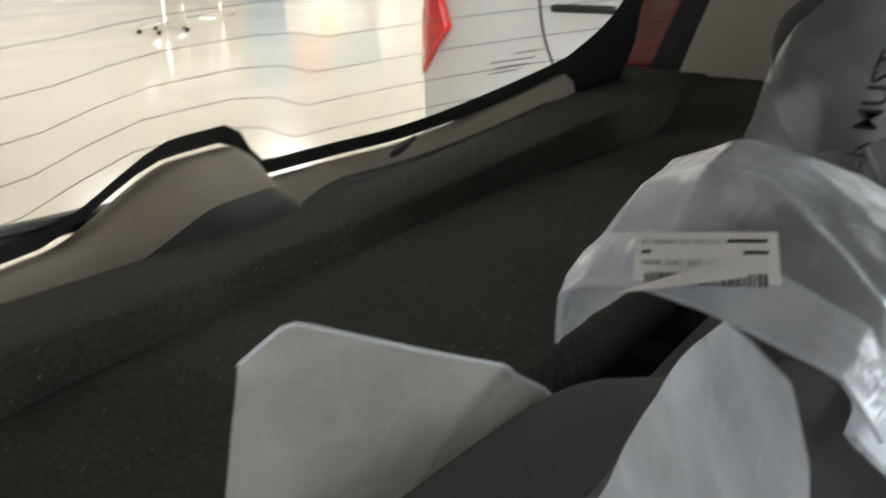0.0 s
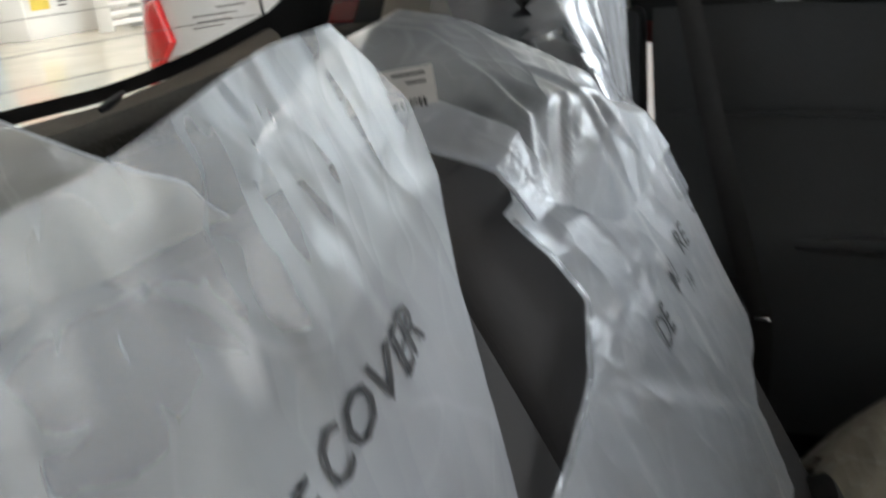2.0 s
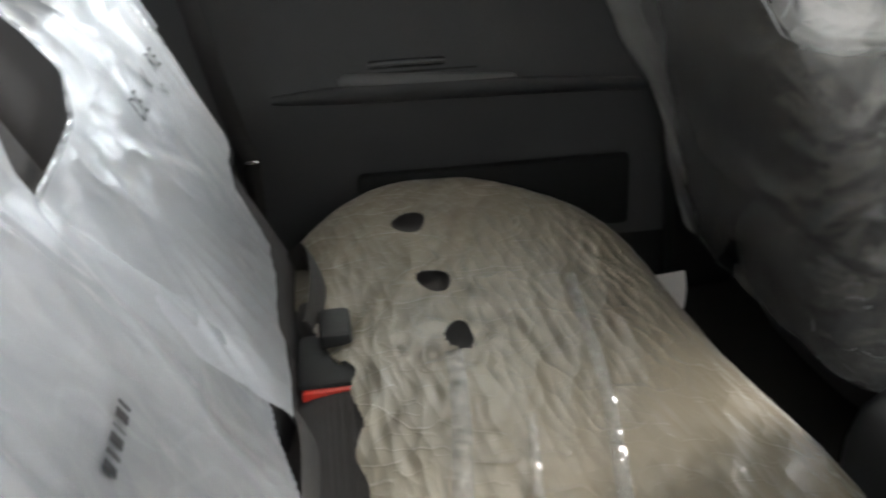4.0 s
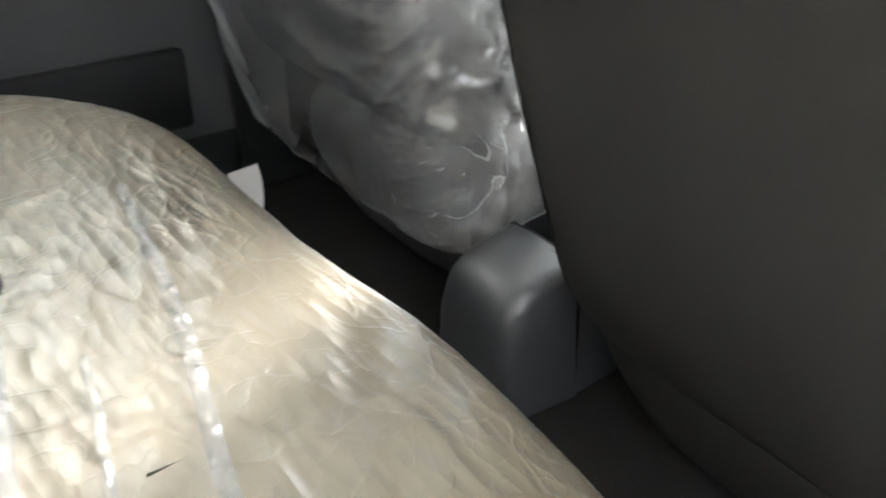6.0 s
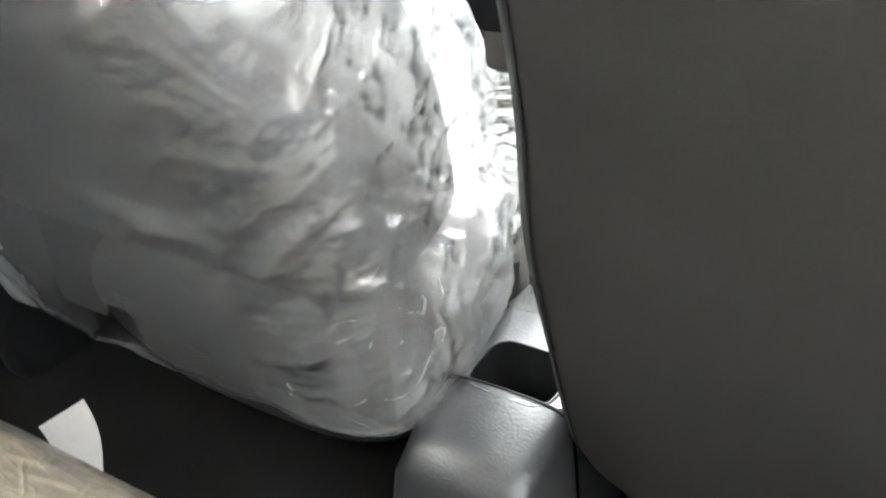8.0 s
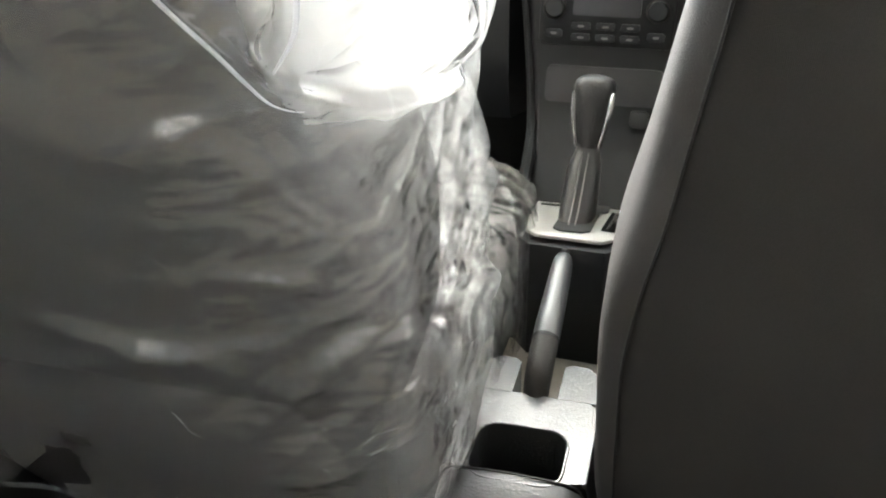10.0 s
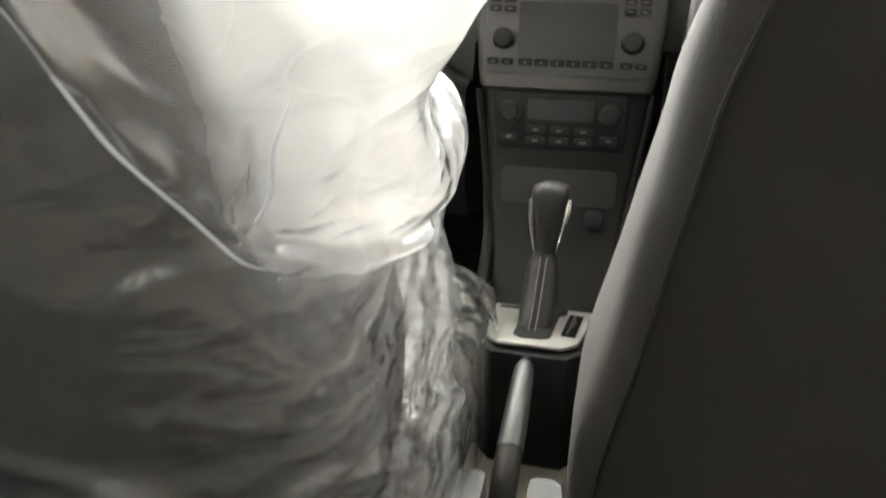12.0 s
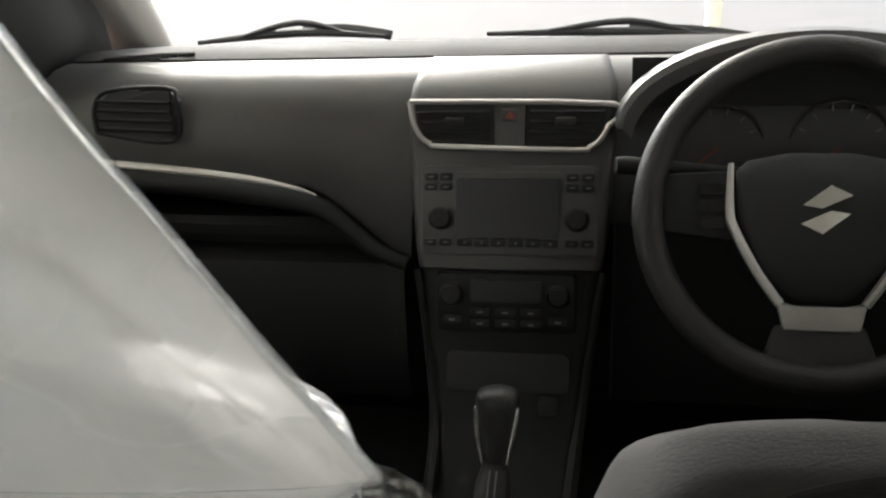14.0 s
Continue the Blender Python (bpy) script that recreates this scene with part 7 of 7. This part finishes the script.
part("cabin", boxes((-3.5, -2.3, -2.1, 0.9, 0.35, 1.0)), BLACK, wc, "dark cabin", smooth=False)
part("bonnet", slab(lambda x, y: 1.0 - 0.1 * ((x + 2.8) / 0.8) ** 2 - 0.12 * ((y - 0.7) / 1.1) ** 2, -3.6, -2.05, 0.7, 1.75, 0.03), WHITE, wc, "white bonnet")


def pane_on(name, outline, material, lift, label=""):
    bm = plate(bmesh.new(), [(flank(y, h) + lift, y, h) for y, h in outline], (-0.012, 0, 0))
    bmesh.ops.bevel(bm, geom=list(bm.edges), offset=0.003, segments=2, profile=0.5, affect="EDGES")
    return part(name, bm, material, wc, label, angle=35)


pane_on("window", [(-1.95, 1.03), (-1.90, 1.0), (-1.10, 0.99), (-1.04, 1.03), (-1.10, 1.36), (-1.70, 1.38), (-1.93, 1.16)], GLASS_DARK, 0.008, "dark tinted side window")
pane_on("window_surround", [(-1.975, 1.03), (-1.91, 0.98), (-1.09, 0.97), (-1.0, 1.02), (-1.07, 1.40), (-1.72, 1.41), (-1.955, 1.18)], BLACK, 0.0, "black window surround")
pane_on("window", [(-0.98, 1.02), (-0.92, 0.99), (-0.05, 0.98), (0.35, 1.0), (-0.10, 1.36), (-0.98, 1.38)], GLASS_DARK, 0.008, "dark tinted side window")
pane_on("window_surround", [(-1.0, 1.0), (-0.92, 0.97), (-0.03, 0.96), (0.42, 0.98), (-0.08, 1.40), (-1.0, 1.41)], BLACK, 0.0, "black window surround")
lampo = [(-2.53, 0.955), (-2.455, 0.965), (-2.435, 0.90), (-2.405, 0.815), (-2.49, 0.73), (-2.59, 0.635), (-2.585, 0.75), (-2.57, 0.86)]
bm = bmesh.new()
skin(bm, [[Vector((flank(y * s + (1 - s) * -2.47, h * s + (1 - s) * 0.82) + c, y * s + (1 - s) * -2.47, h * s + (1 - s) * 0.82)) for y, h in lampo] for s, c in ((1.03, -0.02), (1.0, 0.012), (0.85, 0.026), (0.4, 0.034))])
part("tail_lamp", bm, LAMP_RED, wc, "tall red tail lamp", angle=50)
part("door_handle", tube(bmesh.new(), [(-1.995, -1.97, 0.892), (-1.98, -1.93, 0.895), (-1.98, -1.80, 0.895), (-1.995, -1.76, 0.892)], 0.014, n=10, flat=0.9), BLACK, wc, "black door handle")
part("shut_line", tube(bmesh.new(), [(flank(y, h) + 0.001, y, h) for y, h in ((-2.04, 1.38), (-2.05, 1.1), (-2.04, 0.94), (-2.02, 0.80), (-1.97, 0.68), (-1.90, 0.55))], 0.004, n=6), BLACK, wc, "dark door shut line")
for yy in (-1.75, 0.95):
    wh = part("wheel", tube(bmesh.new(), [(-2.06, yy + 0.24 * math.cos(a), 0.30 + 0.24 * math.sin(a)) for a in np.linspace(0, 2 * math.pi, 25)], 0.06, n=12, k=1, caps=False), BLACK, wc, "black tyre", angle=80)
    part("rim", disc(bmesh.new(), (-2.08, yy, 0.30), (1, 0, 0), 0.2, 0.05, 28, 0.01), SILVER, wc, "silver wheel")
# small sticker lines near the sill of the rear glass: bars in place of writing
stick = thing("glass_sticker", (-0.5, -1.04, 1.0), "small printed sticker on the rear glass", "sticker")
for k, (x0, x1, h) in enumerate(((-0.392, -0.352, 0.086), (-0.385, -0.325, 0.077), (-0.38, -0.335, 0.069), (-0.372, -0.33, 0.062))):
    bm = bmesh.new()
    bm.faces.new([bm.verts.new(gate_pt(x, q, 0.0025)) for x, q in ((x0, h), (x1, h), (x1, h + 0.0014), (x0, h + 0.0014))])
    part("print", bm, INK, stick, smooth=False)

# ---- reception furniture far behind the car ----
desk = thing("reception_desk", (-11.0, -12.5, 0.0), "long white reception desk with notices on its front", "desk")
part("front_panel", boxes((-15.2, -10.75, -11.95, -11.9, 0.0, 0.76), bevel=0.01), PLASTER, desk, "white panel")
part("side_panel", boxes((-10.78, -10.70, -12.6, -11.9, 0.0, 0.76), bevel=0.01), PLASTER, desk)
part("worktop", boxes((-15.25, -10.68, -12.65, -11.86, 0.76, 0.80), bevel=0.008), PLASTER, desk)
part("notice", boxes((-11.25, -10.85, -11.897, -11.893, 0.45, 0.70)), YELLOW, desk, "yellow notice", smooth=False)
part("notice", boxes((-11.65, -11.4, -11.897, -11.893, 0.40, 0.70)), PAPER, desk, "printed notice", smooth=False)
for k in range(4):
    part("notice_print", boxes((-11.62, -11.43, -11.892, -11.889, 0.65 - 0.06 * k, 0.675 - 0.06 * k)), INK, desk, smooth=False)

disp = thing("display_wall", (-14.5, -13.5, 0.0), "blue painted play corner partition with coral panels", "partition")
part("panel", boxes((-17.6, -11.6, -14.75, -14.65, 0.0, 2.1), bevel=0.01), BLUE, disp, "blue board", smooth=False)
part("panel", boxes((-13.6, -12.7, -14.64, -14.5, 0.05, 1.9), bevel=0.02), CORAL, disp, "coral board")
mat = thing("play_mat", (-13.4, -13.6, 0.0), "coloured foam play mat on the floor", "play mat")
random.seed(9)
for k in range(4):
    for j in range(3):
        part("tile", boxes((-14.9 + 0.8 * k, -14.12 + 0.8 * k, -14.4 + 0.7 * j, -13.72 + 0.7 * j, 0.0, 0.02), bevel=0.004), (MATS, YELLOW, CORAL, BLUE)[random.randrange(4)], mat, smooth=False)
stool = thing("toy_table", (-14.0, -13.9, 0.0), "small yellow and green children's table", "table")
part("top", disc(bmesh.new(), (-14.0, -13.9, 0.45), (0, 0, 1), 0.35, 0.04, 24, 0.01), YELLOW, stool)
part("stem", tube(bmesh.new(), [(-14.0, -13.9, 0.02), (-14.0, -13.9, 0.45)], 0.05, n=12), MATS, stool)
part("base", disc(bmesh.new(), (-14.0, -13.9, 0.02), (0, 0, 1), 0.28, 0.16, 24, 0.05), YELLOW, stool, "yellow round base")
rack = thing("brochure_stand", (-12.0, -11.2, 0.0), "white louvred brochure stand", "stand")
part("side", boxes((-12.42, -12.38, -11.3, -11.0, 0.0, 1.15), (-11.62, -11.58, -11.3, -11.0, 0.0, 1.15), bevel=0.005), PLASTER, rack)
for k in range(7):
    part("shelf", boxes((-12.38, -11.62, -11.28, -11.02, 0.08 + 0.15 * k, 0.17 + 0.15 * k), bevel=0.01), PAPER, rack)
side_stand = thing("display_cabinet", (-12.6, -10.3, 0.0), "red and white display cabinet", "cabinet")
part("body", boxes((-13.3, -12.7, -10.6, -10.1, 0.0, 1.0), bevel=0.02), PLASTER, side_stand)
part("top", boxes((-13.32, -12.68, -10.62, -10.08, 1.0, 1.3), bevel=0.02), LAMP_RED, side_stand, "red top")
part("plinth", boxes((-13.28, -12.72, -10.58, -10.09, 0.0, 0.45), bevel=0.02), BLACK, side_stand, "dark lower door")


def office_chair(at, turn):
    c = thing("office_chair", (0, 0, 0), "white office chair with chrome arms and a star base", "chair", group="visitor chairs")
    part("seat", lofted([(0, 0, 0.43, 0.20, 0.20, 0, 4), (0, 0, 0.45, 0.235, 0.23, 0, 4.5), (0, 0, 0.50, 0.23, 0.225, 0, 4), (0, 0, 0.515, 0.17, 0.17, 0, 3)], 28, 2), PLASTER, c, "white padded seat")
    part("backrest", lofted([(0, -0.22, 0.52, 0.17, 0.02, 0, 4), (0, -0.23, 0.56, 0.21, 0.028, 0, 5), (0, -0.25, 0.75, 0.21, 0.028, 0, 5), (0, -0.265, 0.86, 0.19, 0.022, 0, 4), (0, -0.268, 0.875, 0.14, 0.012, 0, 3)], 28, 2), PLASTER, c, "white padded back")
    for s in (-1, 1):
        part("arm", tube(bmesh.new(), [(s * 0.2, 0.12, 0.45), (s * 0.29, 0.14, 0.50), (s * 0.30, 0.12, 0.66), (s * 0.29, -0.1, 0.68), (s * 0.22, -0.24, 0.66)], 0.013, n=8), CHROME, c, "chrome arm")
    part("column", tube(bmesh.new(), [(0, 0, 0.08), (0, 0, 0.43)], 0.025, n=12), CHROME, c)
    for k in range(5):
        a = 2 * math.pi * k / 5
        part("foot", tube(bmesh.new(), [(0, 0, 0.1), (0.15 * math.cos(a), 0.15 * math.sin(a), 0.09), (0.29 * math.cos(a), 0.29 * math.sin(a), 0.06)], [0.02, 0.018, 0.012], n=8), CHROME, c, "chrome foot")
        part("castor", disc(bmesh.new(), (0.29 * math.cos(a) - 0.02, 0.29 * math.sin(a), 0.025), (1, 0, 0), 0.025, 0.04, 14, 0.005), BLACK, c)
    c.matrix_basis = at @ pose(0, 0, 0, 0, 0, turn)
    return c


office_chair(pose(-6.1, -9.7, 0), 40)
vc = thing("visitor_chair", (0, 0, 0), "white cantilever chair with a bent chrome tube frame", "chair", group="visitor chairs")
part("seat", lofted([(0, 0, 0.42, 0.2, 0.2, 0, 4), (0, 0, 0.44, 0.225, 0.225, 0, 4.5), (0, 0, 0.465, 0.22, 0.22, 0, 4), (0, 0, 0.472, 0.15, 0.15, 0, 3)], 28, 2), PLASTER, vc)
part("backrest", lofted([(0, -0.24, 0.58, 0.17, 0.012, 0, 4), (0, -0.25, 0.62, 0.21, 0.016, 0, 5), (0, -0.28, 0.82, 0.20, 0.016, 0, 5), (0, -0.283, 0.83, 0.15, 0.008, 0, 3)], 28, 2), PLASTER, vc)
for s in (-1, 1):
    part("frame", tube(bmesh.new(), [(s * 0.24, -0.30, 0.85), (s * 0.24, -0.25, 0.62), (s * 0.25, 0.15, 0.64), (s * 0.25, 0.25, 0.56), (s * 0.25, 0.22, 0.25), (s * 0.25, 0.20, 0.04), (s * 0.25, -0.25, 0.02)], 0.014, n=8), CHROME, vc, "bent chrome tube")
part("frame", tube(bmesh.new(), [(-0.25, -0.25, 0.02), (0.25, -0.25, 0.02)], 0.014, n=8), CHROME, vc, "bent chrome tube")
vc.matrix_basis = pose(-7.3, -10.4, 0, 0, 0, -60)
